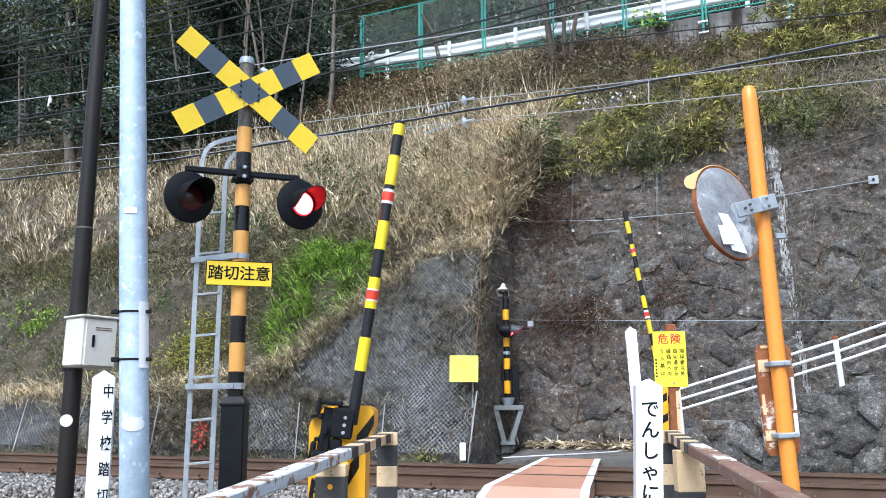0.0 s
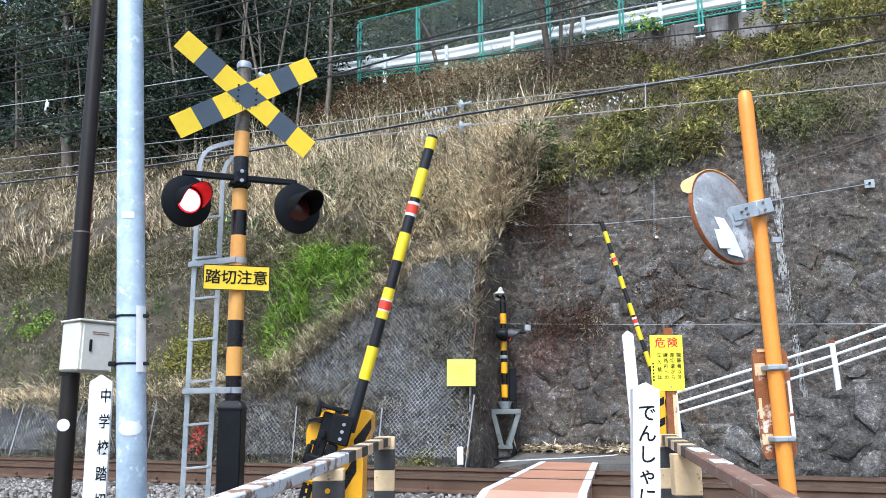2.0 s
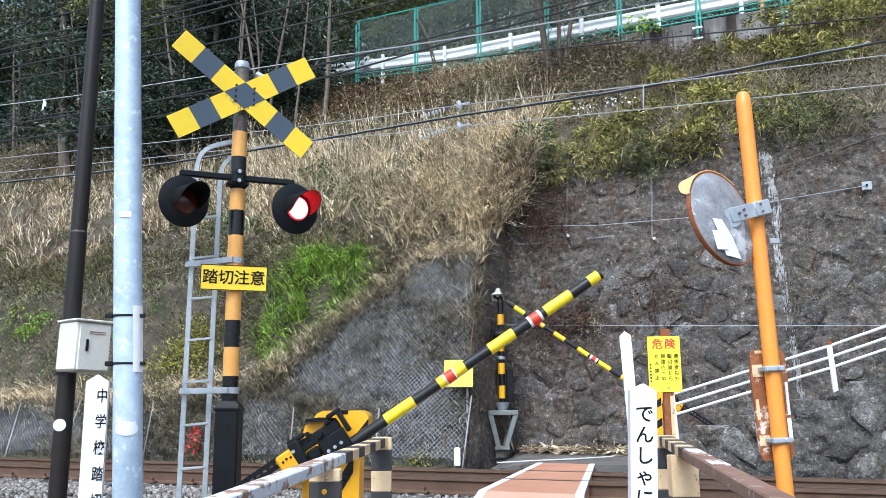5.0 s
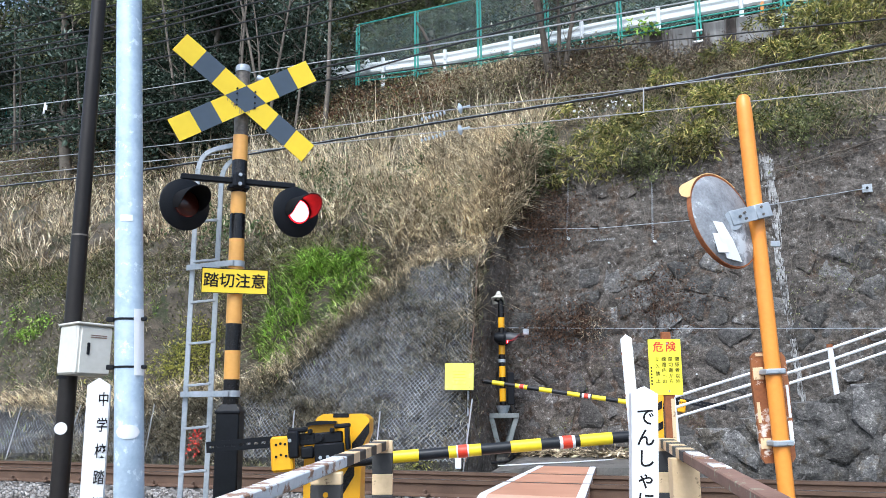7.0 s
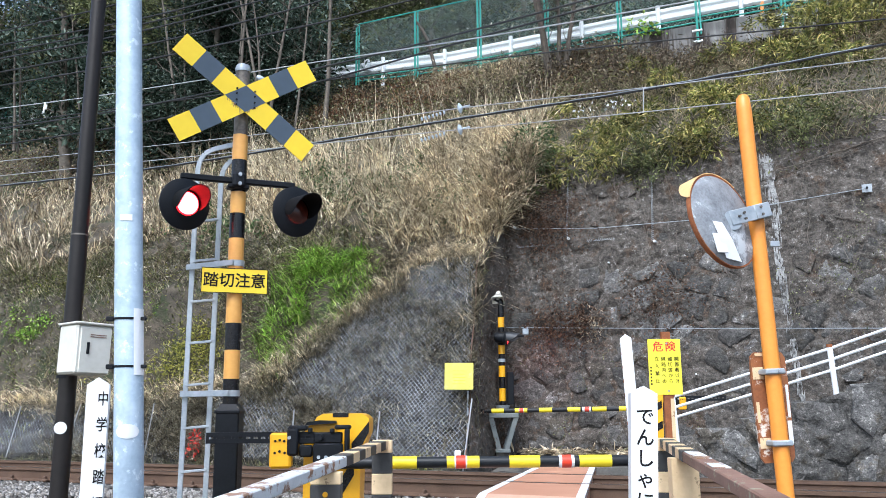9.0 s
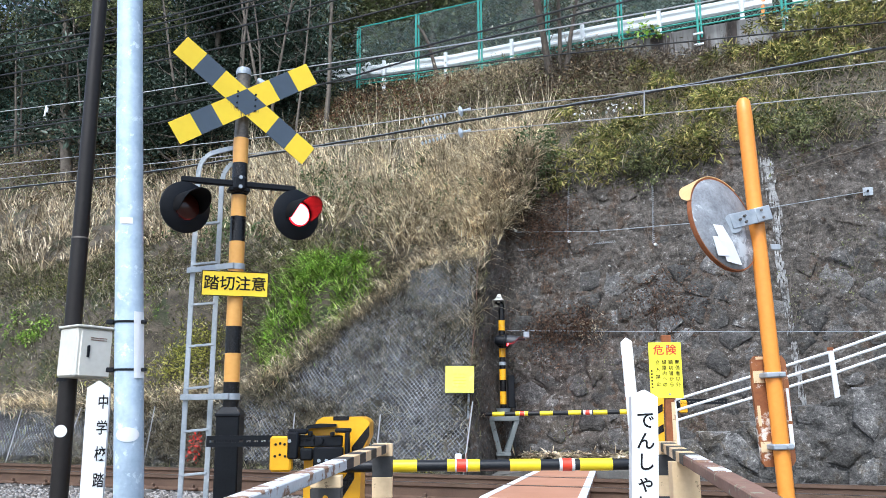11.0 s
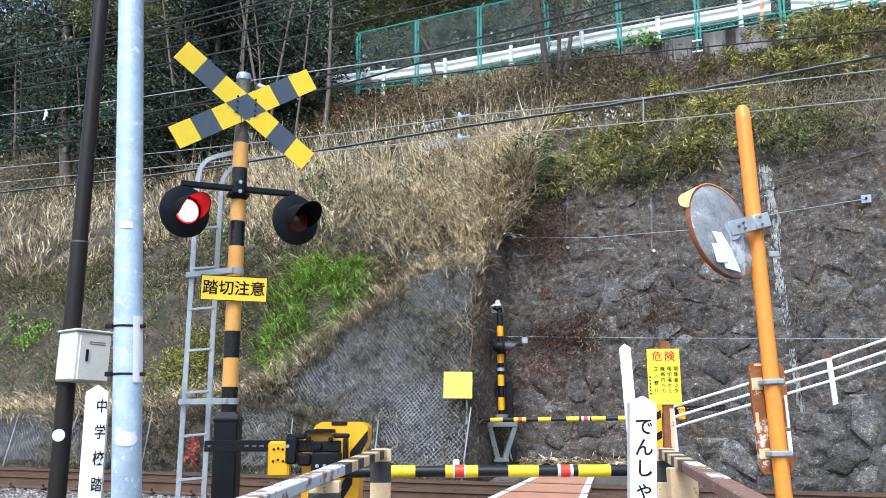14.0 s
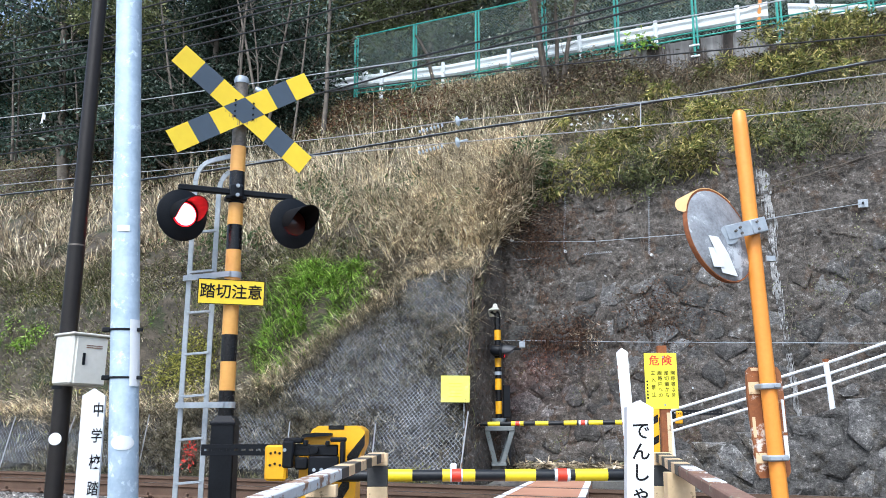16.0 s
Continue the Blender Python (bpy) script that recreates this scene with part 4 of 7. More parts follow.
# plate with the warning words
plate = part("warning_plate", Build().box((0.474, 0.006, 0.185), bevel=0.001), SIGN_YELLOW, signal, "yellow plate with black lettering")
plate.matrix_basis = Matrix.Translation((0.016, -0.075, 1.662)) @ pose(0, 0, 0, 0, 0.5, 16)
for size, at in (((0.474, 0.002, 0.005), (0, -0.004, 0.090)), ((0.474, 0.002, 0.005), (0, -0.004, -0.090)), ((0.005, 0.002, 0.175), (0.2345, -0.004, 0)), ((0.005, 0.002, 0.175), (-0.2345, -0.004, 0))):
    part("edge_line", Build().box(size, at, bevel=0), INK, plate)
writing("踏切注意", 0.112, plate, INK, (0, -0.0045, -0.004), bold=0.014)

# ladder beside the pole
LX = -0.36
for dx, drop in ((LX, 2.735), (LX + 0.185, 2.66)):
    pts = [(dx - 0.025, 0.16, -0.5), (dx + 0.0, 0.16, drop - 0.16), (dx + 0.015, 0.16, drop - 0.09), (dx + 0.05, 0.158, drop - 0.035), (dx + 0.10, 0.15, drop - 0.008), (dx + 0.15, 0.13, drop), (0.0, 0.0, drop)]
    rail_pts = Build()
    for a_, c_ in zip(pts, pts[1:]):
        steep = abs((Vector(c_) - Vector(a_)).normalized().z) > 0.95
        rail_pts.bar(a_, c_, 0.038 if steep else 0.012, 0.012 if steep else 0.038, 0.002)
    part("ladder_rail", rail_pts, GALV, signal, "grey steel ladder rail")
for i in range(9):
    rz = -0.32 + 0.311 * i
    off = -0.025 * (2.55 - rz) / 3.05
    part("ladder_rung", Build().bar((LX + off, 0.16, rz - 0.008), (LX + off + 0.185, 0.16, rz + 0.008), 0.03, 0.018, 0.002), GALV, signal)
for z in (0.853, 1.80):
    part("bracket", Build().bar((LX - 0.045, 0.14, z), (0.0, -0.075, z), 0.012, 0.042, 0.002).lathe([(0.060, -0.022), (0.064, -0.022), (0.064, 0.022), (0.060, 0.022)], 24, pose(0, 0, z, 90)), GALV, signal, "grey steel band bracket")

# ---- barrier machines and arms ----
def barrier_arm(parent, length, drop, radius, flip, root, scale=1.0):
    """The arm's poses turn round its pivot; it points along +x, or -x when flip is -1."""
    f = flip
    holder = part("arm", Build().box((0.30 * scale, 0.03, 0.075 * scale), (0.0, -0.08, -0.005), bevel=0.008)
                  .box((0.13 * scale, 0.07, 0.035), (-0.15 * f * scale, -0.10, 0.062 * scale), bevel=0.010).box((0.11 * scale, 0.07, 0.03), (0.155 * f * scale, -0.10, 0.066 * scale), bevel=0.010).box((0.028, 0.06, 0.035), (-0.07 * f * scale, -0.09, 0.045 * scale), bevel=0.006).box((0.028, 0.06, 0.03), (0.08 * f * scale, -0.09, 0.042 * scale), bevel=0.006).box((0.075 * scale, 0.10, 0.18 * scale), (-0.18 * f * scale, -0.11, -0.03 * scale), bevel=0.012)
                  .box((0.03, 0.09, 0.15 * scale), (0.185 * f * scale, -0.11, -0.02 * scale), bevel=0.008).box((0.20 * scale, 0.05, 0.15 * scale), (0.06 * f * scale, -0.135, -0.115 * scale), bevel=0.010)
                  .box((0.09 * scale, 0.05, 0.08 * scale), (-0.09 * f * scale, -0.12, -0.09 * scale), bevel=0.012).tube([(0, 0.05, 0), (0, -0.15, 0)], 0.022, 16), BLACK_STEEL, parent, "black arm bracket")
    for x, z in ((0.0, -0.13), (0.05, -0.13), (0.10, -0.13), (-0.20, 0.0)):
        part("bolt", Build().tube([(x * f * scale, -0.155, z * scale), (x * f * scale, -0.168, z * scale)], 0.012, 10), GALV, holder)
    bar_len = 0.735 * scale if f > 0 else 0.98 * scale
    bar_ = Build()
    for z in (-0.022, 0.022):
        bar_.box((bar_len, 0.008, 0.030), (-f * (0.04 + bar_len / 2), -0.10, z), bevel=0.001)
    for i in range(15):
        bar_.box((0.022, 0.0075, 0.034), (-f * (0.06 + i * bar_len / 14.6), -0.10, 0), bevel=0.001)
    part("weight_bar", bar_, BLACK_STEEL, holder, "black perforated counterweight bar")
    wt = part("counterweight", Build().box((0.145 * scale, 0.10, 0.235 * scale), (-0.262 * f * scale, -0.10, -0.085 * scale), bevel=0.015), MACHINE_YELLOW, holder, "yellow counterweight block")
    for x, z in ((-0.297, -0.10), (-0.264, -0.09), (-0.229, -0.10), (-0.294, -0.022), (-0.264, -0.016), (-0.234, -0.022)):
        part("bolt", Build().tube([(x * f * scale, -0.148, z * scale), (x * f * scale, -0.156, z * scale)], 0.009 * scale, 8), BLACK_STEEL, wt)
    marks = root(length)
    for i, (x0, x1, m, name, k) in enumerate(marks):
        r0 = radius * k
        part(name, Build().tube([(x0 * f, -0.10, -drop), (x1 * f, -0.10, -drop)], r0, 18), m, holder, {ARM_YELLOW: "yellow reflective band", ARM_BLACK: "black length of arm", ARM_RED: "red reflective band", WHITE_PAINT: "thin white ring"}[m])
    return holder


def near_marks(length):
    out = [(0.06, 0.30, ARM_BLACK, "arm_tube", 0.98), (0.28, length, ARM_BLACK, "arm_tube", 0.92)]
    for x0, x1 in ((0.425, 0.657), (0.86, 0.915), (0.995, 1.08), (1.283, 1.489), (1.755, 1.975), (2.13, 2.215)):
        out.append((x0, x1, ARM_YELLOW, "arm_band", 1.0))
    for x, w_ in ((0.955, 0.042), (1.669, 0.052)):
        out.append((x - w_, x + w_, WHITE_PAINT, "arm_ring", 1.03))
        out.append((x - 0.032, x + 0.032, ARM_RED, "arm_band", 1.06))
    return out


def machine(at, turn, label, flip=1, size=1.0):
    ob = thing("barrier_machine", turned(at[0], at[1], at[2], turn), label, "crossing barrier", "crossing barriers")
    f, k = flip, size
    body = part("cabinet", Build().prism([(-0.14 * k, -0.62), (0.28 * k, -0.62), (0.29 * k, -0.12 * k), (0.35 * k, 0.03 * k), (0.35 * k, 0.13 * k), (0.325 * k, 0.155 * k), (0.29 * k, 0.17 * k), (0.0, 0.17 * k), (-0.045 * k, 0.145 * k), (-0.07 * k, 0.10 * k), (-0.125 * k, 0.065 * k), (-0.14 * k, 0.02 * k)], 0.02, 0.42 * k), MACHINE_YELLOW, ob, "yellow painted steel cabinet")
    if k > 0.8:
        part("stripe", Build().box((0.12 * k, 0.404 * k, 0.03 * k), (0.135 * k, 0.219 * k, 0.158 * k), bevel=0.002), POLE_BLACK, body, "black hazard stripe")
        part("stripe", Build().prism([(0.35 * k, 0.03 * k), (0.35 * k, 0.11 * k), (0.22 * k, -0.05 * k), (0.22 * k, -0.16 * k), (0.27 * k, -0.12 * k)], 0.0165, 0.0195), POLE_BLACK, body, "black hazard stripe")
        part("stripe", Build().prism([(0.24 * k, -0.26), (0.24 * k, -0.14), (-0.0, -0.50), (-0.0, -0.62)], 0.0165, 0.0195), POLE_BLACK, body, "black hazard stripe")
        part("cover", Build().prism([(-0.12 * k, 0.085 * k), (0.11 * k, 0.10 * k), (0.105 * k, 0.118 * k), (-0.02 * k, 0.122 * k), (-0.11 * k, 0.108 * k)], -0.05, 0.018), BLACK_STEEL, ob)
    part("pedestal", Build().box((0.30 * k, 0.30 * k, 0.9), (0.02, 0.22 * k, -0.95), bevel=0.01), BLACK_STEEL, ob, "black steel pedestal")
    return ob


NEAR_PIVOT = (-0.813, 6.000, 0.548)
near_machine = machine(NEAR_PIVOT, 0, "yellow and black barrier machine with a striped arm", 1, 0.92)
near_arm = barrier_arm(near_machine, 2.235, 0.172, 0.041, 1, near_marks)


def far_marks(length):
    out = [(0.05, length, ARM_BLACK, "arm_tube", 0.92)]
    for x0, x1 in ((0.45, 0.663), (0.834, 1.03), (1.20, 1.38), (1.60, 1.786), (1.957, 2.138), (2.30, 2.48)):
        out.append((x0, x1, ARM_YELLOW, "arm_band", 1.0))
    for x, w_ in ((1.11, 0.06), (2.042, 0.035)):
        out.append((x - w_, x + w_, WHITE_PAINT, "arm_ring", 1.03))
        out.append((x - 0.030, x + 0.030, ARM_RED, "arm_band", 1.06))
    return out


FAR_PIVOT = (3.185, 12.000, 0.843)
far_machine = machine(FAR_PIVOT, -15, "yellow and black barrier machine at the far side of the track", 1, 0.6)
for z0 in (0.0, -0.27):
    part("stripe", Build().prism([(-0.084, z0 - 0.16), (0.165, z0 - 0.02), (0.165, z0 - 0.12), (-0.084, z0 - 0.26)], 0.0165, 0.0195), POLE_BLACK, far_machine, "black hazard stripe")
for piece in [ob for ob in bpy.data.objects if ob.parent == far_machine]:
    piece.matrix_basis = Matrix.Translation((-0.24, -0.34, 0)) @ piece.matrix_basis
far_arm = barrier_arm(far_machine, 2.64, 0.12, 0.034, -1, far_marks, 0.75)

# ---- far signal ----
FAR_SIG = (0.950, 12.900, 1.318)
far_signal = thing("crossing_signal", turned(FAR_SIG[0], FAR_SIG[1], 0, 0), "slim yellow and black crossing signal on a grey steel bracket", "crossing signal")
part("pole", Build().tube([(0, 0, 0.72), (0, 0, 2.36)], 0.046, 18), POLE_BLACK, far_signal, "black steel pole")
for z0, z1, m in ((0.84, 1.03, POLE_AMBER), (1.20, 1.365, POLE_AMBER), (1.54, 1.675, POLE_AMBER), (1.945, 2.10, POLE_AMBER)):
    part("band", Build().tube([(0, 0, z0), (0, 0, z1)], 0.05, 18), MACHINE_YELLOW, far_signal, "yellow painted band")
part("pole_band", Build().tube([(0, 0, 1.42), (0, 0, 1.47)], 0.056, 18), GALV, far_signal)
GREY_STEEL = coarse_fine("grey_green_steel", (0.13, 0.15, 0.15), (0.22, 0.24, 0.24), 0.2, 0.02, 0.6, 0.1)
part("bracket_top", Build().box((0.44, 0.34, 0.07), (0.0, 0, 0.63), bevel=0.008), GREY_STEEL, far_signal, "grey steel V-shaped bracket")
for x0, x1 in ((-0.19, -0.07), (0.19, 0.03)):
    for y_ in (-0.14, 0.14):
        part("bracket_leg", Build().bar((x0, y_, 0.62), (x1, y_, 0.12), 0.07, 0.03), GREY_STEEL, far_signal)
part("bracket_foot", Build().box((0.22, 0.34, 0.05), (-0.02, 0, 0.12), bevel=0.005), GREY_STEEL, far_signal)
part("footing", Build().box((0.18, 0.26, 0.5), (-0.03, 0.02, -0.14), bevel=0.01), CONCRETE, far_signal)
part("collar", Build().lathe([(0.11, -0.06), (0.09, 0.0), (0.055, 0.07)], 18, pose(0, 0, 0.72, -90)), GALV, far_signal)
part("control_box", Build().box((0.10, 0.16, 0.48), (0.12, 0.02, 1.03), bevel=0.008), BLACK_STEEL, far_signal, "narrow black control box")
horn = part("horn_speaker", Build().lathe([(0.0, 0.15), (0.03, 0.14), (0.05, 0.06), (0.06, 0.03)], 14).lathe([(0.05, 0.04), (0.13, -0.06), (0.145, -0.07), (0.13, -0.075)], 4, pose(0, 0, 0, 0, 45, 0)).lathe([(0.0, -0.045), (0.025, -0.04), (0.035, 0.0)], 12), BOX_CREAM, far_signal, "cream square horn loudspeaker")
# black inner pyramid paints the shade inside the cream horn
part("mouth", Build().lathe([(0.082, -0.058), (0.03, -0.02), (0.0, -0.02)], 4), BLACK_STEEL, horn, "black inset painting the shade inside the horn")
horn.matrix_basis = Matrix.Translation((-0.04, -0.04, 2.40)) @ pose(0, 0, 0, 58, 0, -12) @ Matrix.Diagonal((0.92, 0.8, 0.85, 1))
far_bar = part("lamp_arm", Build().bar((-0.10, 0, 1.80), (0.34, -0.1, 1.80), 0.03, 0.03).box((0.14, 0.14, 0.08), (0, 0, 1.80), bevel=0.01).bar((0, -0.13, 1.80), (0, 0.14, 1.80), 0.04, 0.04), BLACK_STEEL, far_signal)
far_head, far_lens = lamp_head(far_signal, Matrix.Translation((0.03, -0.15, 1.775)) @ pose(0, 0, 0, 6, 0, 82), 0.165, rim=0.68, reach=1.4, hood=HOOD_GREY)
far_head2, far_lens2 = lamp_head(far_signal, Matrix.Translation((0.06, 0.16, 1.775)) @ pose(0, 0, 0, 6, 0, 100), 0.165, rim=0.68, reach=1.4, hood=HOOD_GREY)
part("junction_box", Build().box((0.09, 0.06, 0.09), (0.36, -0.1, 1.87), bevel=0.008), GALV, far_signal, "small grey junction box")
part("cable", Build().tube([(0.10, 0.1, 0.8), (0.17, 0.1, 0.5), (0.16, 0.08, 0.1), (0.05, -0.1, -0.02), (-0.3, -0.3, -0.05)], 0.018, 8), WIRE_DARK, far_signal, "black cable hanging to the ground")

# ---- poles beside the path ----
GB, GT = Vector((-1.628, 4.600, 0.245)), Vector((-1.795, 4.600, 3.049))
lean = (GT - GB) / (GT.z - GB.z)
foot, head_ = GB + lean * (-0.7 - GB.z), GB + lean * (6.2 - GB.z)
grey_pole = thing("steel_pole", Matrix.Translation(foot), "pale blue-grey galvanised steel utility pole with white labels", "utility pole")
up_ = head_ - foot
part("shaft", Build().tube([(0, 0, 0), up_ * 0.2, up_ * 0.5, up_], [0.078, 0.076, 0.071, 0.062], 32), GALV_POLE, grey_pole, "galvanised steel tube")


def on_grey(z):
    return foot + lean * (z - foot.z) - foot


def curved_tag(zc, height, turn, wide, r, name, label, oval=False):
    """A thin plate bent round the pole."""
    c = on_grey(zc)
    vs, fs, n = [], [], 12
    for j in range(n + 1):
        a = radians(turn + wide * (j / n - 0.5))
        for rr in (r, r + 0.003):
            k_ = math.sqrt(max(0.02, 1 - (2 * j / n - 1) ** 2)) if oval else 1.0
            for h_ in (-height / 2 * k_, height / 2 * k_):
                q = on_grey(zc + h_)
                vs.append((q.x + rr * math.sin(a), q.y - rr * math.cos(a), q.z))
    for j in range(n):
        k = 4 * j
        fs += [(k + 2, k + 6, k + 7, k + 3), (k, k + 1, k + 5, k + 4), (k + 1, k + 3, k + 7, k + 5), (k, k + 4, k + 6, k + 2)]
    fs += [(0, 2, 3, 1), (4 * n, 4 * n + 1, 4 * n + 3, 4 * n + 2)]
    return part(name, Build().add(vs, fs), WHITE_PAINT, grey_pole, label)


curved_tag(1.098, 0.355, 60, 46, 0.082, "label_plate", "white curved plate")
curved_tag(0.628, 0.075, 14, 92, 0.0775, "reflector_band", "white oval sticker", True)
curved_tag(1.775, 0.035, 8, 50, 0.0745, "sticker", "small torn white sticker")
for z in (1.222, 0.966):
    c = on_grey(z)
    strap = part("strap", Build().lathe([(0.076, -0.006), (0.078, -0.006), (0.078, 0.006), (0.076, 0.006)], 28, Matrix.Translation(c) @ pose(0, 0, 0, 90)).box((0.042, 0.03, 0.026), (c.x - 0.088, c.y - 0.03, c.z), bevel=0.004).box((0.03, 0.02, 0.02), (c.x + 0.09, c.y - 0.03, c.z), bevel=0.004), BLACK_STEEL, grey_pole, "thin steel strap")

BB = Vector((-2.2645, 5.200, 0.185))
brown_pole = thing("lamp_pole", Matrix.Translation((BB.x, BB.y, -0.7)), "dark brown painted steel pole with a cream meter box", "utility pole")
part("shaft", Build().tube([(0, 0, 0), (0.019, 0, 2.52)], [0.054, 0.051], 28).tube([(0.019, 0, 2.52), (0.056, 0, 6.8)], [0.0485, 0.040], 28), BROWN_POLE, brown_pole, "dark brown steel tube")
part("joint_ring", Build().tube([(0.019, 0, 2.512), (0.019, 0, 2.522)], 0.0518, 28), STAINED_STEEL, brown_pole)
part("reflector", Build().lathe([(0.0, -0.003), (0.036, -0.002), (0.036, 0.002)], 20, Matrix.Translation((0.012, -0.0545, 1.337)) @ pose(0, 0, 0, 0, 0, 12)), WHITE_PAINT, brown_pole, "white round sticker")
mb = part("meter_box", Build().box((0.222, 0.21, 0.29), bevel=0.012), BOX_CREAM, brown_pole, "stained cream plastic meter box")
mb.matrix_basis = Matrix.Translation((0.15, -0.12, 1.79)) @ pose(0, 0, 0, 0, 1.5, 50)
part("door", Build().box((0.19, 0.012, 0.265), (0.008, -0.108, -0.006), bevel=0.006), BOX_CREAM, mb)
part("hood", Build().box((0.242, 0.235, 0.014), (0.0, -0.006, 0.15), bevel=0.005), BOX_CREAM, mb)
part("latch", Build().box((0.016, 0.010, 0.07), (-0.040, -0.117, 0.005), bevel=0.003), BLACK_STEEL, mb, "black latch")
for w_, x_, z_ in ((0.10, 0.04, 0.085), (0.10, 0.04, 0.073)):
    part("writing_bar", Build().box((w_, 0.002, 0.005), (x_ - 0.02, -0.1152, z_), bevel=0), RAILING_BROWN, mb)
for z in (1.63, 1.93):
    part("strap", Build().tube([(0, 0, z), (0, 0, z + 0.02)], 0.056, 20), BLACK_STEEL, brown_pole)


def sign_post(top, wide, turn, text, label, text_dx, size, pitch, first, lean_m=None, narrow=1.0):
    ob = thing("wooden_post", turned(top[0], top[1], top[2], turn) @ (lean_m or Matrix()), label, "sign post", "white crossing posts")
    w = wide / 2
    b_ = Build()
    vs = [(-w, -w, -1.6), (w, -w, -1.6), (w, w, -1.6), (-w, w, -1.6), (-w, -w, -0.035), (w, -w, -0.035), (w, w, -0.035), (-w, w, -0.035), (0, -w, 0), (0, w, 0)]
    b_.add(vs, [(0, 1, 5, 8, 4), (2, 3, 7, 9, 6), (1, 2, 6, 5), (3, 0, 4, 7), (4, 8, 9, 7), (5, 6, 9, 8)])
    part("post", b_, WHITE_PAINT, ob, "white painted timber")
    if text:
        for letter in writing(text, size, ob, INK, (text_dx, -w - 0.001, first), True, pitch, bold=0.010):
            letter.scale = (narrow, 1, 1)
    return ob


SCHOOL = (-1.665, 4.200, 0.894)
sign_post(SCHOOL, 0.102, 17, "中学校踏切", "white timber post with black vertical lettering", 0.026, 0.072, 0.122, -0.107, None, 0.72)
DEN = (1.020, 4.300, 0.833)
sign_post(DEN, 0.128, -6, "でんしゃに", "white timber post with black vertical lettering by the railing", 0.003, 0.092, 0.100, -0.153, pose(0, 0, 0, 0, 2.5, 0))
THIN = (1.165, 5.300, 1.182)
tp = thing("marker_post", turned(THIN[0], THIN[1], THIN[2], -10) @ pose(0, 0, 0, 0, -2.5, 0), "slim white timber post behind the lettered post", "post")
w = 0.034
part("post", Build().add([(-w, -w, -1.6), (w, -w, -1.6), (w, w, -1.6), (-w, w, -1.6), (-w, -w, -0.03), (w, -w, -0.03), (w, w, -0.03), (-w, w, -0.03), (0, 0, 0)],
                         [(0, 1, 5, 4), (1, 2, 6, 5), (2, 3, 7, 6), (3, 0, 4, 7), (4, 5, 8), (5, 6, 8), (6, 7, 8), (7, 4, 8)]), WHITE_PAINT, tp)
for i in range(9):
    part("nail", Build().box((0.006, 0.01, 0.02), (-w, -w + 0.006, -0.12 - 0.085 * i), bevel=0.001), RUST, tp)

# danger notice by the railing
DK = (1.801, 6.800, 1.047)
notice = thing("danger_sign", turned(DK[0], DK[1], DK[2], -3), "yellow danger notice with red and black lettering on a rusty post", "sign")
part("post", Build().box((0.075, 0.05, 2.0), (0.02, 0.03, -0.72), bevel=0.005), RUST, notice, "rusty square post")
part("post_face", Build().box((0.03, 0.004, 0.4), (0.045, 0.003, -0.45), bevel=0.001), RAILING, notice, "peeling paint on the post")
pl_ = part("board", Build().box((0.258, 0.006, 0.44), bevel=0.002), FLUO_YELLOW, notice, "yellow sheet metal board")
for dx, dy in ((-0.0016, 0.0), (0.0016, -0.0004), (0.0, -0.0008)):
    writing("危険", 0.086, pl_, RED_INK, (dx, -0.0042 + dy, 0.155 + dx * 0.5), pitch=1.3, bold=0.0)
for i, col in enumerate(("関係者以外", "踏切道から", "線路内への", "立入禁止")):
    n_ = len(col)
    writing(col, 0.038, pl_, INK, (0.093 - 0.052 * i, -0.0042, 0.06), True, (0.044, 0.044, 0.044, 0.057)[i], bold=0.0)
for i in range(6):
    part("writing_bar", Build().box((0.012, 0.002, 0.013), (-0.112, -0.0042, -0.005 - 0.026 * i), bevel=0), INK, pl_)
for z in (0.185, -0.19):
    part("bolt", Build().tube([(0.02, -0.004, z), (0.02, -0.01, z)], 0.008, 8), GALV, pl_)

# ---- convex traffic mirror, seen from behind ----
MT, MB = Vector((1.598, 4.200, 2.312)), Vector((1.690, 4.200, 0.262))
mir = thing("traffic_mirror", Matrix.Translation((MB.x, MB.y, -0.7)), "orange pole with a weathered round traffic mirror seen from behind", "traffic mirror")
top_ = Vector((MT.x - MB.x, 0, MT.z + 0.7 + 0.02))
part("pole", Build().tube([(0, 0, 0), top_ * 0.97, top_ * 0.994, top_], [0.039, 0.0385, 0.034, 0.02], 28), MIRROR_ORANGE, mir, "orange painted steel tube")
disc = part("mirror", Build().lathe([(0.0, 0.035), (0.10, 0.032), (0.20, 0.018), (0.232, 0.0)], 40), coarse_fine("weathered_mirror_back", (0.13, 0.138, 0.15), (0.34, 0.36, 0.39), 0.07, 0.012, 0.7, 0.25, stain=(0.58, 0.61, 0.64), stain_size=0.16, stain_at=0.58), mir, "weathered grey mirror back")
MC = Vector((1.430, 4.130, 1.646))
disc.matrix_basis = Matrix.Translation((MC.x - MB.x, MC.y - MB.y, MC.z + 0.7)) @ pose(0, 0, 0, 11, 0, 215) @ Matrix.Diagonal((1.055, 1, 1.055, 1))
part("rim", Build().lathe([(0.230, 0.002), (0.237, 0.003), (0.240, -0.010), (0.236, -0.022), (0.226, -0.016)], 40), RUST, disc, "rusty orange rim")
part("glass", Build().lathe([(0.228, -0.012), (0.12, -0.030), (0.0, -0.038)], 40), MIRROR_FACE, disc, "convex mirror face")
vs, fs, n = [], [], 14
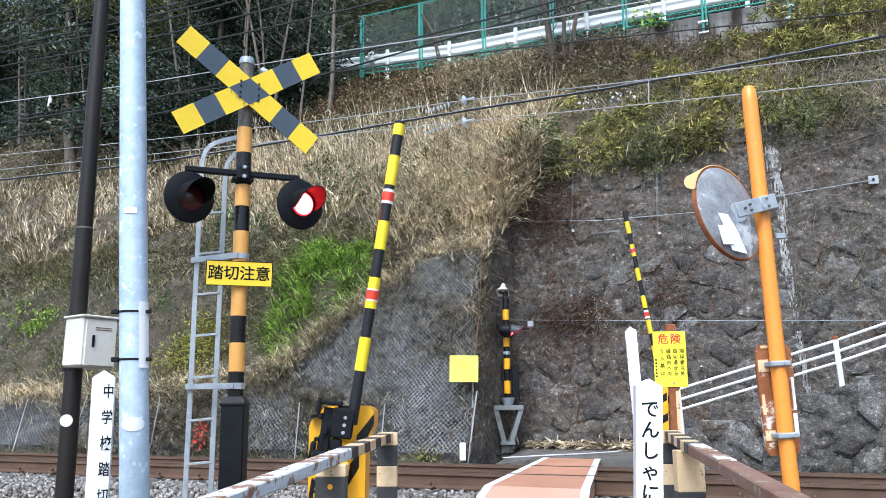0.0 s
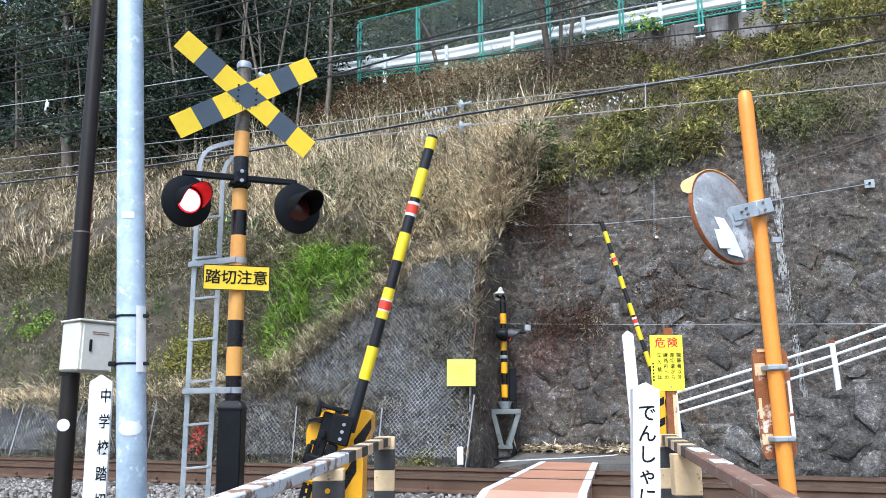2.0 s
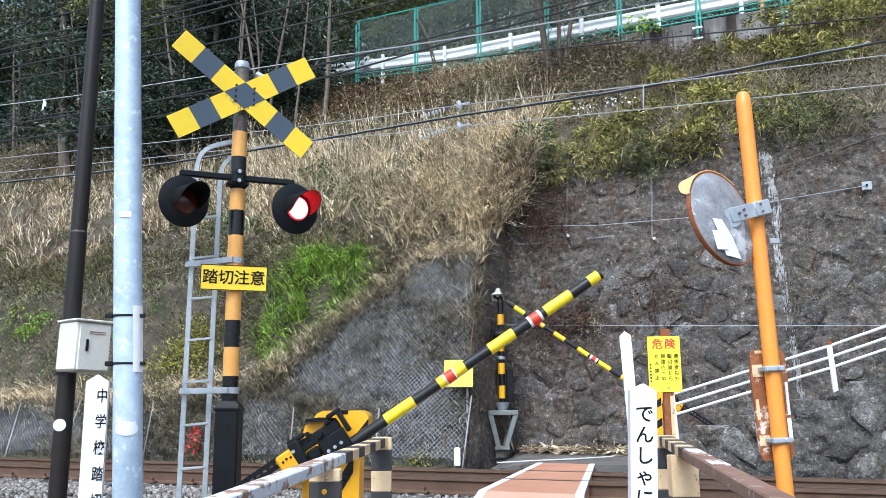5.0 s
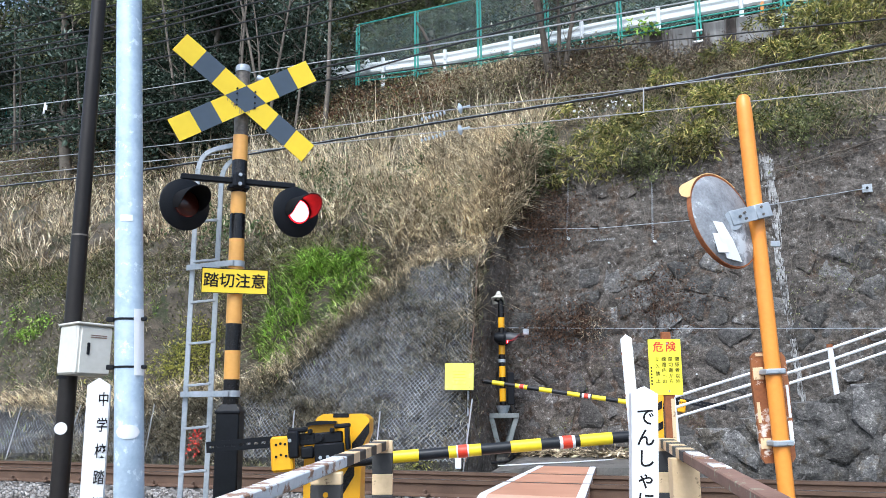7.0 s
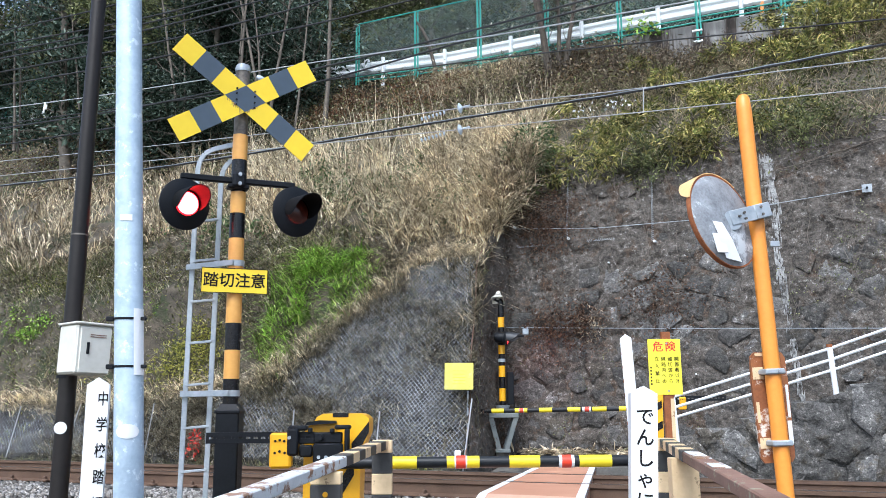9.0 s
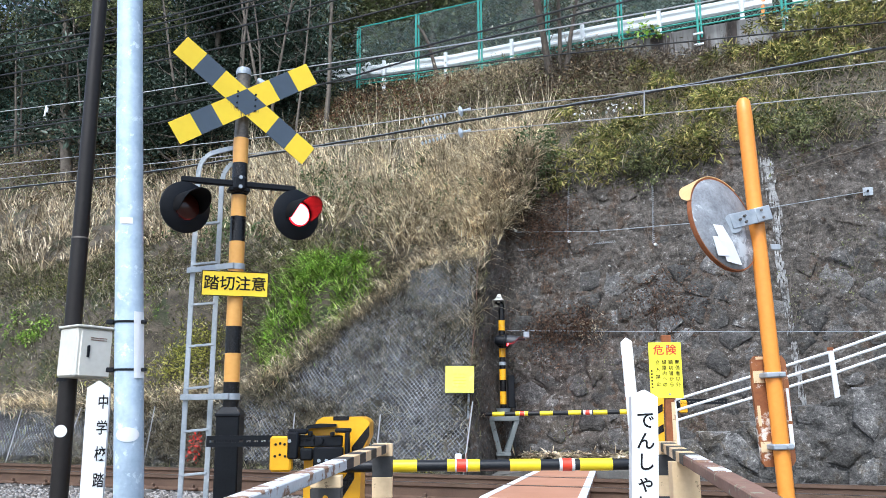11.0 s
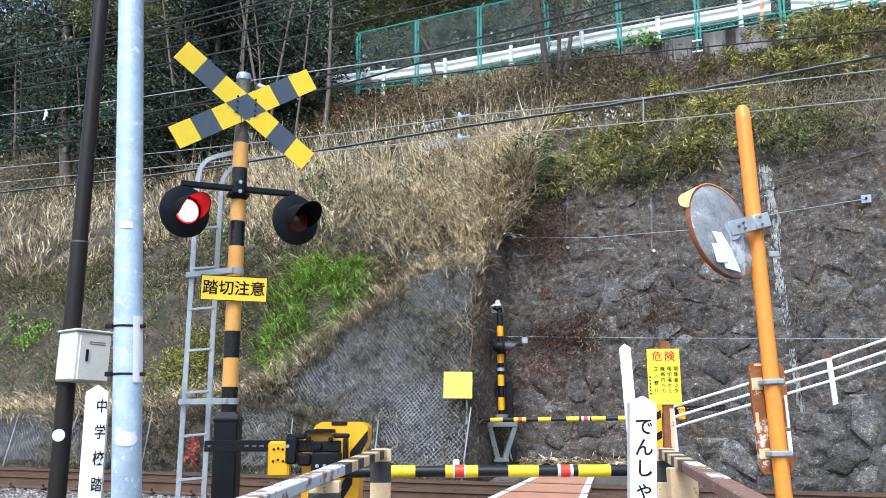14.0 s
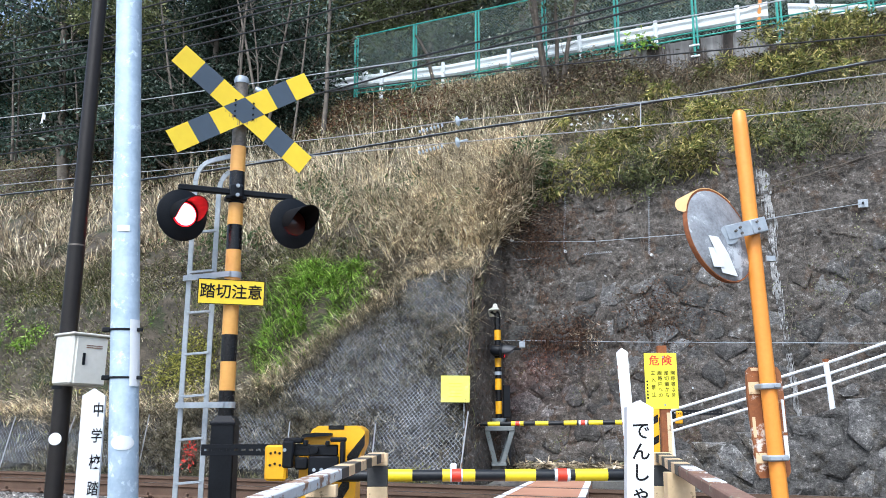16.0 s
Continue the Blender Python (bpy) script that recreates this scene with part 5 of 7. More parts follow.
for j in range(n + 1):
    a = radians(22 + 105 * j / n)
    reach = 0.10 * math.sin(radians(180 * j / n)) ** 0.6 + 0.012
    for r, y in ((0.244, 0.004), (0.244, -reach), (0.240, -reach), (0.240, 0.004)):
        vs.append((r * math.cos(a), y, r * math.sin(a)))
for j in range(n):
    fs += [(4 * j + k, 4 * j + (k + 1) % 4, 4 * j + 4 + (k + 1) % 4, 4 * j + 4 + k) for k in range(4)]
part("hood", Build().add(vs, fs, smooth=True), FADED_ORANGE, disc, "faded orange hood")
part("label", Build().box((0.078, 0.004, 0.095), (0.120, 0.0280, -0.125), pose(0, 0, 0, 0, 5, 0), bevel=0.001), WHITE_PAINT, disc, "peeling white label")
part("paint_run", Build().add([(0.066, 0.0350, -0.030), (0.136, 0.0325, -0.030), (0.082, 0.0220, -0.205), (-0.030, 0.0225, -0.214), (0.108, 0.0325, -0.11), (0.018, 0.0345, -0.11)], [(0, 1, 4, 5), (5, 4, 2, 3)]), WHITE_PAINT, disc, "run of white paint")
BR = Vector((1.611, 4.160, 1.693))
br = part("bracket", Build().box((0.205, 0.008, 0.075), (-0.075, -0.035, 0.0), bevel=0.003).box((0.09, 0.045, 0.075), (0.01, -0.02, 0), bevel=0.004).lathe([(0.0, -0.004), (0.05, -0.004), (0.05, 0.004)], 24, Matrix.Translation((-0.165, -0.03, -0.01))), GALV, mir, "galvanised clamp bracket")
br.matrix_basis = Matrix.Translation((BR.x - MB.x, BR.y - MB.y, BR.z + 0.7)) @ pose(0, 0, 0, 0, -15, 12)
for x, z in ((0.0, 0.02), (0.0, -0.018), (-0.10, 0.012), (-0.10, -0.018), (-0.13, 0.0)):
    part("bolt", Build().tube([(x, -0.04, z), (x, -0.051, z)], 0.0065, 8), STAINED_STEEL, br)
part("lug", Build().box((0.05, 0.02, 0.03), (0.012, 0.0, BR.z + 0.7 - 0.155), bevel=0.003), GALV, mir)
# rusty plate strapped to the pole
RP = Vector((1.648, 4.260, 0.733))
rp = part("back_plate", Build().prism([(-0.07, -0.25), (-0.058, -0.275), (0.058, -0.275), (0.072, -0.25), (0.078, 0.10), (0.074, 0.235), (0.06, 0.262), (-0.055, 0.265), (-0.072, 0.245), (-0.078, 0.12)], -0.01, 0.012), FLAKED, mir, "rusty steel plate with peeling paint")
rp.matrix_basis = Matrix.Translation((RP.x - MB.x, RP.y - MB.y, RP.z + 0.7)) @ pose(0, 0, 0, 0, -1.7, 0) @ Matrix.Diagonal((1.17, 1, 1, 1))
for w_, h_, x_, z_ in ((0.013, 0.10, -0.062, -0.03), (0.012, 0.16, 0.067, 0.02), (0.045, 0.06, -0.048, 0.16), (0.045, 0.05, -0.046, -0.18), (0.05, 0.014, -0.030, 0.252), (0.018, 0.11, 0.064, -0.13)):
    part("paint_patch", Build().box((w_, 0.003, h_), (x_, -0.0115, z_), bevel=0.001), WHITE_PAINT if h_ > 0.1 else RAILING, rp, "patch of old paint")
for z in (0.165, -0.178):
    part("strap", Build().box((0.084, 0.115, 0.028), (-0.004, -0.055, z), bevel=0.006), GALV, rp, "steel strap")
    part("bolt", Build().tube([(0.012, -0.112, z), (0.012, -0.122, z)], 0.008, 8), GALV, rp)

# ---- railings along the path ----
def railing(end, label, bar_mat, side, fall):
    """Top bar that runs back from its end post, with hazard-striped posts."""
    ob = thing("path_railing", Matrix.Translation(end), label, "railing", "railings of the footpath")
    d = Vector((0.141, 1.0, fall))
    b1 = d * -7.5
    part("top_bar", Build().bar(b1 + Vector((0, 0, -0.022)), d * -1.12 + Vector((0, 0, -0.022)), 0.085, 0.054, 0.006), bar_mat, ob, "square top bar with flaking paint")
    for i in range(8):
        a_, c_ = d * (-1.12 + 0.14 * i), d * (-1.12 + 0.14 * (i + 1) - (0.02 if i == 7 else 0.0))
        part("bar_stripe", Build().bar(a_ + Vector((0, 0, -0.022)), c_ + Vector((0, 0, -0.022)), 0.086, 0.055, 0.003), (STRIPE_DARK, RAILING)[i % 2], ob, ("dark stripe", "cream stripe")[i % 2])
    for k, (back, wide) in enumerate(((0.05, 0.128), (1.36 if side < 0 else 0.85, 0.15), (2.9, 0.15), (4.4, 0.15), (5.9, 0.15))):
        c = d * -back
        z = 0.003 if k == 0 else -0.05
        for i in range(9):
            h_ = 0.078 if (k == 0 and i == 0) else (0.058 if side < 0 else 0.22) if (k == 1 and i == 0) else 0.128
            m = (RAILING, STRIPE_DARK)[i % 2]
            part("post_band", Build().box((wide, 0.085, h_), (c.x, c.y + 0.02, c.z + z - h_ / 2), bevel=0.004), m, ob, ("cream band of the post", "dark band of the post")[i % 2])
            z -= h_
    return ob


left_rail = railing((-0.361, 5.600, 0.535), "flaking white railing with black and cream striped end posts", RAILING_WHITE, -1, 0.038)
right_rail = railing((1.452, 5.600, 0.532), "worn brown railing with black and cream striped end posts", RAILING_BROWN, 1, 0.029)
# white strips put the highlight on the bar's top into the colour
for b0_, b1_, m_ in ((1.15, 1.55, RAILING_WHITE), (1.75, 2.0, RAILING_WHITE)):
    d_ = Vector((0.141, 1.0, 0.029))
    part("paint_patch", Build().bar(d_ * -b1_ + Vector((0, 0, 0.007)), d_ * -b0_ + Vector((0, 0, 0.007)), 0.07, 0.004, 0.001), m_, right_rail, "white patch painted as a highlight on the bar's top")
part("reflector", Build().lathe([(0.0, -0.004), (0.013, -0.003), (0.013, 0.003)], 14, Matrix.Translation((-0.192, -1.3845, -0.205))), MACHINE_YELLOW, left_rail, "small amber reflector")

# ---- handrail of the steps ----
hand = thing("stair_handrail", Matrix(), "white three-bar steel handrail climbing beside the steps", "handrail")
for px_top in (0.0, -0.138, -0.268):
    pts = [W(-2.05, 11.62, 0.86 + px_top), W(-0.1, 11.62, 1.43 + px_top)]
    part("bar", Build().tube(pts, 0.0188, 12), WHITE_PAINT, hand)
    part("bar", Build().tube([W(-0.1, 11.62, 1.43 + px_top), W(0.5, 11.62, 1.63 + px_top), W(4.2, 11.62, 2.85 + px_top)], 0.0188, 12), WHITE_PAINT, hand)
for a in (-2.05, -0.1, 1.85, 3.8):
    z = 0.86 + 0.3 * (a + 2.05) if a < 0 else 1.43 + 0.33 * (a + 0.1)
    part("post", Build().tube([W(a + 0.05, 11.62, z - 0.95), W(a, 11.62, z + 0.02)], 0.034, 14), WHITE_PAINT, hand)
    part("post_cap", Build().tube([W(a, 11.62, z + 0.0), W(a, 11.62, z + 0.04)], 0.037, 12), RUST, hand, "rusty post top")

# ---- yellow notice on the netting ----
yb = thing("notice_board", Matrix.Translation((0.280, 12.047, 1.182)) @ pose(0, 0, 0, 0, 1.0, -6), "plain yellow notice board fixed to the netting", "notice board")
part("board", Build().box((0.405, 0.012, 0.37), bevel=0.002), NOTICE_YELLOW, yb)
for i in range(5):
    part("writing_bar", Build().box((0.18 - 0.02 * (i % 2), 0.002, 0.006), (0.0, -0.0075, 0.075 - 0.045 * i), bevel=0), SIGN_YELLOW, yb)
part("post", Build().tube([(0.12, 0.1, -0.2), (0.12, 0.1, -0.9)], 0.016, 8), GALV, yb)

# ---- guard rail and fence on the road ----
guard = thing("guard_rail", Matrix(), "white corrugated steel guard rail along the hillside road", "guard rail")
WAVE = [(0.0, 0.175), (0.05, 0.13), (0.05, 0.075), (0.0, 0.03), (0.0, -0.03), (0.05, -0.075), (0.05, -0.13), (0.0, -0.175)]
for a in np.arange(-15.2, -1.3, 2.0):
    vs, fs = [], []
    for ss in (a, a + 2.0):
        for thick in (0.0, 0.006):
            vs += [W(ss, 20.72 - x + thick, float(road_z(ss)) + 0.64 + z) for x, z in WAVE]
    n = len(WAVE)
    for i in range(n - 1):
        fs += [(i, i + 1, 2 * n + i + 1, 2 * n + i), (n + i, 3 * n + i, 3 * n + i + 1, n + i + 1)]
    part("beam", Build().add(vs, fs), WHITE_PAINT, guard, "white corrugated beam")
    zp = float(road_z(a + 1.75))
    part("post", Build().tube([W(a + 1.75, 20.68 - 0.07, zp - 0.1), W(a + 1.75, 20.68 - 0.07, zp + 0.86)], 0.055, 12), WHITE_PAINT, guard)
# flared end and the stretch that bends away
def beam(x0, x1, swell=0.0):
    vs, fs = [], []
    for q, grow in ((x0, 1.0), (x1, 1.0 + swell)):
        for thick in (0.0, 0.006):
            vs += [q + Vector(W(0, -x * grow + thick, z * grow)) for x, z in WAVE]
    n = len(WAVE)
    for i in range(n - 1):
        fs += [(i, i + 1, 2 * n + i + 1, 2 * n + i), (n + i, 3 * n + i, 3 * n + i + 1, n + i + 1)]
    return Build().add(vs, fs)


part("end_piece", beam(W(-1.2, 20.72, 10.58), W(-0.75, 20.80, 10.62), 0.35), WHITE_PAINT, guard, "flared white end piece")
rail_b = thing("guard_rail", Matrix(), "short white guard rail bending away from the road", "guard rail")
part("beam", beam(W(-0.3, 21.0, 10.62), W(2.6, 21.9, 10.35)), WHITE_PAINT, rail_b, "white corrugated beam")
for a, q, h_ in ((0.25, 21.1, 10.6), (2.3, 21.74, 10.4)):
    part("post", Build().tube([W(a, q, 9.7), W(a, q, h_ + 0.2)], 0.055, 12), WHITE_PAINT, rail_b)
solo("bollard", Build().tube([(-2.070, 23.630, 10.573), (-2.072, 23.631, 10.909)], 0.085, 16), WHITE_PAINT, "short white bollard beside the guard rail", "bollard")
NET_GREEN = coarse_fine("coated_wire", (0.22, 0.33, 0.30), (0.38, 0.48, 0.44), 0.3, 0.03, 0.5, 0.02)
fence = thing("green_fence", Matrix(), "green steel fence with chain-link mesh along the road", "fence")


def fence_top(a):
    return 11.9 + 0.0 * a


posts = np.arange(-12.08, 8, 1.925)
for a in posts:
    z0 = float(road_z(a))
    b_ = Build().tube([W(a, 20.14, z0 - 0.5 if a > -8 else z0 - 0.1), W(a, 20.14, fence_top(a))], 0.03, 10)
    part("post", b_, FENCE_GREEN, fence, "green steel post")
    part("post", Build().tube([W(a + 0.085, 20.14, z0 - 0.3 if a > -8 else z0 - 0.1), W(a + 0.085, 20.14, fence_top(a) - 0.02)], 0.024, 8), FENCE_GREEN, fence, "green steel post")
    for dz in ((-0.48, -0.20) if a > -8 else ()):
        part("anchor", Build().box((0.24, 0.05, 0.045), m=Matrix.Translation(W(a, 20.12, z0 + dz)) @ pose(0, 0, 0, 0, 0, -25.2), bevel=0.005), WHITE_PAINT, fence, "pale anchor bracket")
for a, c in zip(posts, posts[1:]):
    za, zc = float(road_z(a)), float(road_z(c))
    for ya, yc in ((fence_top(a), fence_top(c)), (za + 0.02, zc + 0.02), (za + 0.15, zc + 0.15)):
        part("rail", Build().tube([W(a, 20.14, ya), W(c, 20.14, yc)], 0.02, 8), FENCE_GREEN, fence)
    tall_ = fence_top(a) - za
    vs, fs = [], []
    for sign_ in (1, -1):
        for t in np.arange(-tall_, 1.93, 0.085):
            x0, x1 = max(min(t, 1.93), 0), max(min(t + tall_, 1.93), 0)
            if x1 - x0 < 0.02:
                continue
            y0, y1 = (x0 - t, x1 - t) if sign_ > 0 else (tall_ - (x0 - t), tall_ - (x1 - t))
            k = len(vs)
            for x_, y_ in ((x0, y0), (x1, y1)):
                zz_ = float(road_z(a + x_)) + 0.02 + y_
                vs += [W(a + x_, 20.14, zz_ - 0.0025), W(a + x_, 20.14, zz_ + 0.0025)]
            fs.append((k, k + 2, k + 3, k + 1))
    part("netting", Build().add(vs, fs), NET_GREEN, fence, "green wire netting")

# the fence and guard rail where the road comes back into view between the trees
far_fence = thing("green_fence", Matrix(), "far stretch of green chain-link fence seen between the trees", "fence")
far_posts = np.arange(-36.0, -21.9, 2.0)
for a in far_posts:
    part("post", Build().tube([W(a, 20.9, float(road_z(a))), W(a, 20.9, 13.02)], 0.03, 8), FENCE_GREEN, far_fence, "green steel post")
for a, c in zip(far_posts, far_posts[1:]):
    part("rail", Build().tube([W(a, 20.9, 13.02), W(c, 20.9, 13.02)], 0.025, 8), FENCE_GREEN, far_fence)
    lo_ = float(road_z(a)) + 0.1
    mesh_ = Build()
    for sign_ in (1, -1):
        for t in np.arange(lo_ - 13.02, 2.0, 0.10):
            x0, x1 = max(t, 0.0), min(t + 13.02 - lo_, 2.0)
            if x1 - x0 > 0.02:
                y0, y1 = (x0 - t, x1 - t) if sign_ > 0 else (13.02 - lo_ - (x0 - t), 13.02 - lo_ - (x1 - t))
                mesh_.add([W(a + x0, 20.9, lo_ + y0 - 0.004), W(a + x0, 20.9, lo_ + y0 + 0.004), W(a + x1, 20.9, lo_ + y1 + 0.004), W(a + x1, 20.9, lo_ + y1 - 0.004)], [(0, 3, 2, 1)])
    part("netting", mesh_, FENCE_GREEN, far_fence, "green wire netting")
far_guard = thing("guard_rail", Matrix(), "far stretch of white guard rail between the trees", "guard rail")
for a in np.arange(-36.0, -22.1, 2.0):
    part("beam", beam(W(a, 20.75, float(road_z(a)) + 0.62), W(a + 2.0, 20.75, float(road_z(a + 2.0)) + 0.62)), WHITE_PAINT, far_guard, "white corrugated beam")
    part("post", Build().tube([W(a + 1.0, 20.85, float(road_z(a)) - 0.1), W(a + 1.0, 20.85, float(road_z(a)) + 0.85)], 0.055, 10), WHITE_PAINT, far_guard)

solo("marker_pole", Build().tube([(7.901, 19.215, 9.834), (8.032, 19.153, 11.131)], 0.045, 12), MIRROR_ORANGE, "orange marker pole beside the road", "marker pole")

# ---- netting over the foot of the slope ----
q_line = np.linspace(0, 3.6, 120)
lp, lz = np.array(LEFT_P[1:5]), np.array(LEFT_Z[1:5])
arc = np.concatenate([[0], np.cumsum(np.hypot(np.diff(lp), np.diff(lz)))])


def net_point(s, q):
    p, z = np.interp(q, arc, lp), np.interp(q, arc, lz)
    return s, p - 0.21 - 0.03 * np.sin(s * 2.1 + q * 1.7) - 0.03 * np.sin(s * 5 - q * 4), z + 0.03


net_v, net_f = [], []
PITCH = 0.072
for sign_ in (1, -1):
    for c in np.arange(-26, 0, PITCH):
        q = np.arange(0, 4.6, 0.18)
        s = c + sign_ * q
        s, p, z = net_point(s, q)
        s = lean_in(s, z)
        ok = (s > -19) & (s < CORNER - 0.1 * z + 0.02) & (z < net_top(s)) & (q < arc[-1])
        for i in range(len(q) - 1):
            if ok[i] and ok[i + 1]:
                k = len(net_v)
                a_, c_ = W(s[i], p[i], z[i]), W(s[i + 1], p[i + 1], z[i + 1])
                side = Vector((SX, SY, 0)) * 0.0040
                net_v += [a_ - side, a_ + side, c_ + side, c_ - side]
                net_f.append((k, k + 1, k + 2, k + 3))
net = thing("slope_netting", Matrix(), "grey chain-link netting draped over the foot of the slope", "netting", kind="structure")
tagged(part("wires", Build().add(net_v, net_f), WIRE_MESH, net, "crossing galvanised wires"), kind="stuff")
for a0, z0, a1, z1 in ((-13.75, -0.25, -13.48, 0.84), (-12.39, -0.25, -12.01, 0.85), (-10.49, -0.25, -10.34, 0.86), (-7.6, -0.25, -7.56, 0.74), (-6.15, -0.25, -6.08, 0.71), (-4.78, -0.25, -4.63, 0.87)):
    part("stake", Build().tube([W(a0, 10.84, z0), W(a1, 10.90, z1)], 0.010, 8), WIRE_LIGHT, net, "thin steel stake")
edge_q = np.linspace(0, 3.55, 30)
s_, p_, z_ = net_point(np.full(30, CORNER - 0.02), edge_q)
s_ = lean_in(s_, z_)
part("edge_rope", Build().tube([W(a, c, d) for a, c, d in zip(s_, p_, z_)], 0.010, 6), RAILING_BROWN, net, "twisted wire edge rope")
marker = solo("kilometre_marker", Build().box((0.085, 0.08, 0.24), m=Matrix.Translation((0.244, 11.766, 0.059)), bevel=0.01), WHITE_PAINT, "small white marker block at the foot of the netting", "marker")

# ---- wires, anchors and lime on the stone wall ----
for pts in (((-4.85, 3.73), (-3.4, 3.60), (-1.86, 3.58), (-0.6, 3.72), (0.57, 3.81)), ((-4.92, 2.03), (-2.5, 1.90), (0.53, 1.76), (2.5, 1.72))):
    solo("wall_wire", Build().tube([wall_place(a, z, 0.11) for a, z in pts], 0.006, 6), GALV, "thin slack steel wire stretched along the wall", "wire", "wires on the wall")
for a, z, r in ((-3.87, 3.47, 0.022), (-2.47, 3.29, 0.022), (-4.83, 3.76, 0.02), (-3.2, 3.0, 0.012), (-1.9, 1.2, 0.012)):
    solo("wall_anchor", Build().tube([wall_place(a, z, 0.0), wall_place(a, z, 0.12)], r, 8), WHITE_PAINT, "small white anchor stud in the stone wall", "anchor", "anchors in the wall")
for a, z0, z1 in ((-3.9, 4.8, 3.5), (-2.5, 4.4, 3.3)):
    coil = [wall_place(a + 0.018 * math.cos(i * 1.3), z0 + (z1 - z0) * i / 160, 0.10 + 0.018 * math.sin(i * 1.3)) for i in range(161)]
    solo("coil_spring", Build().tube(coil, 0.003, 4), GALV, "thin coiled wire hanging on the wall", "wire", "wires on the wall")
for a0, a1 in ((-4.75, -4.3), (-3.55, -3.1)):
    coil = [wall_place(a0 + (a1 - a0) * i / 60, 3.40 + 0.018 * math.cos(i * 1.3), 0.10 + 0.018 * math.sin(i * 1.3)) for i in range(61)]
    solo("coil_spring", Build().tube(coil, 0.003, 4), GALV, "thin coiled wire stretched along the wall", "wire", "wires on the wall")
anchor = thing("anchor_plate", Matrix.Translation(wall_place(0.57, 3.81, 0.10)) @ pose(0, 0, 0, 0, 0, -25.2), "square steel anchor plate with a bolt in the wall", "anchor")
part("plate", Build().box((0.13, 0.02, 0.12), bevel=0.003), GALV, anchor)
part("bolt", Build().tube([(0, -0.005, 0), (0, -0.05, 0)], 0.018, 8), BLACK_STEEL, anchor)
lime_line = [(-0.78, 4.5), (-0.76, 4.27), (-0.72, 3.9), (-0.66, 3.6), (-0.70, 3.08), (-0.66, 2.6), (-0.62, 2.22), (-0.57, 1.6), (-0.52, 1.0), (-0.50, 0.7)]
rl = np.random.default_rng(6)
n = 460
t = np.minimum(rl.random(n) ** 1.15, 0.999)
la, lz_ = np.interp(t * 9, range(10), [q[0] for q in lime_line]), np.interp(t * 9, range(10), [q[1] for q in lime_line])
la = la + rl.choice([-0.05, 0.0, 0.05], n) * (1 - 0.6 * t) + rl.normal(0, 0.022, n) * (1 - 0.5 * t)
lh, lw = rl.uniform(0.015, 0.09, n), rl.uniform(0.004, 0.020, n) * (1.1 - 0.5 * t)
vs, fs = [], []
for a, z, h_, w_ in zip(la, lz_, lh, lw):
    k = len(vs)
    for da, dz in ((-1, 0.1), (-0.5, -0.8), (0.3, -1), (1, -0.3), (0.6, 0.7), (-0.3, 1), (0, 0)):
        a1, z1 = a + da * w_ * rl.uniform(0.6, 1.3), z + dz * h_
        vs.append(wall_place(a1, z1, max(float(wall_relief(np.array([a1]), np.array([z1]))[0]), 0.045) + (0.016 if da == 0 and dz == 0 else 0.002)))
    fs += [(k + c, k + (c + 1) % 6, k + 6) for c in range(6)]
solo("lime_streak", Build().add(vs, fs), LIME, "pale broken lime deposit running down the stone wall", "mineral deposit", kind="stuff")

# ---- wires overhead ----
def wire(name, points, radius, material, label, twist=False):
    """A wire that runs smoothly through its points."""
    pts = [Vector(q) for q in points]
    ends = [pts[0] * 2 - pts[1]] + pts + [pts[-1] * 2 - pts[-2]]
    fine = []
    for a_, b_, c_, d_ in zip(ends, ends[1:], ends[2:], ends[3:]):
        for i in range(10):
            t = i / 10
            fine.append((b_ * 2 + (c_ - a_) * t + (a_ * 2 - b_ * 5 + c_ * 4 - d_) * t ** 2 + (b_ * 3 - a_ - c_ * 3 + d_) * t ** 3) * 0.5)
    fine.append(pts[-1])
    first, last = fine[0], fine[-1]
    fine = [first + (first - fine[10]).normalized() * 30] + fine + [last + (last - fine[-11]).normalized() * 30]
    ob = solo(name, Build().tube(fine, radius, 6), material, label, "overhead wire", "overhead wires")
    # pale wavy strand along the top, added for the twisted cable's highlight
    if twist:
        turns = []
        mid = fine[1:-1]
        count = 160
        for i in range(count):
            u = i / count * (len(mid) - 1.001)
            q = mid[int(u)].lerp(mid[int(u) + 1], u - int(u))
            turns.append(q + Vector((0, -0.5 + 0.3 * math.sin(i * 0.9), 0.85 + 0.2 * math.cos(i * 0.9))) * (radius + 0.003))
        part("carrier_wire", Build().tube(turns, 0.0055, 6), GALV, ob, "pale twisted strand that stands for the cable's highlight")
    return ob


wire("messenger_wire", [(-8.188, 15.126, 5.288), (-4.480, 13.381, 5.036), (-1.344, 11.906, 4.858), (0.313, 11.126, 4.809), (2.589, 10.055, 4.670), (4.969, 8.934, 4.560)], 0.0065, WIRE_LIGHT, "light bare messenger wire above the track")
wire("contact_wire", [(-1.875, 12.155, 4.631), (0.309, 11.127, 4.501), (2.574, 10.062, 4.355), (4.942, 8.948, 4.219)], 0.0065, WIRE_LIGHT, "light bare contact wire above the track")
wire("feeder_cable", [(-8.453, 15.693, 4.966), (-5.092, 14.111, 4.818), (-1.949, 12.632, 4.794), (0.323, 11.563, 4.809), (2.689, 10.450, 4.794), (5.178, 9.279, 4.875)], 0.0145, WIRE_DARK, "thick dark cable with a pale twisted highlight strand on top", True)
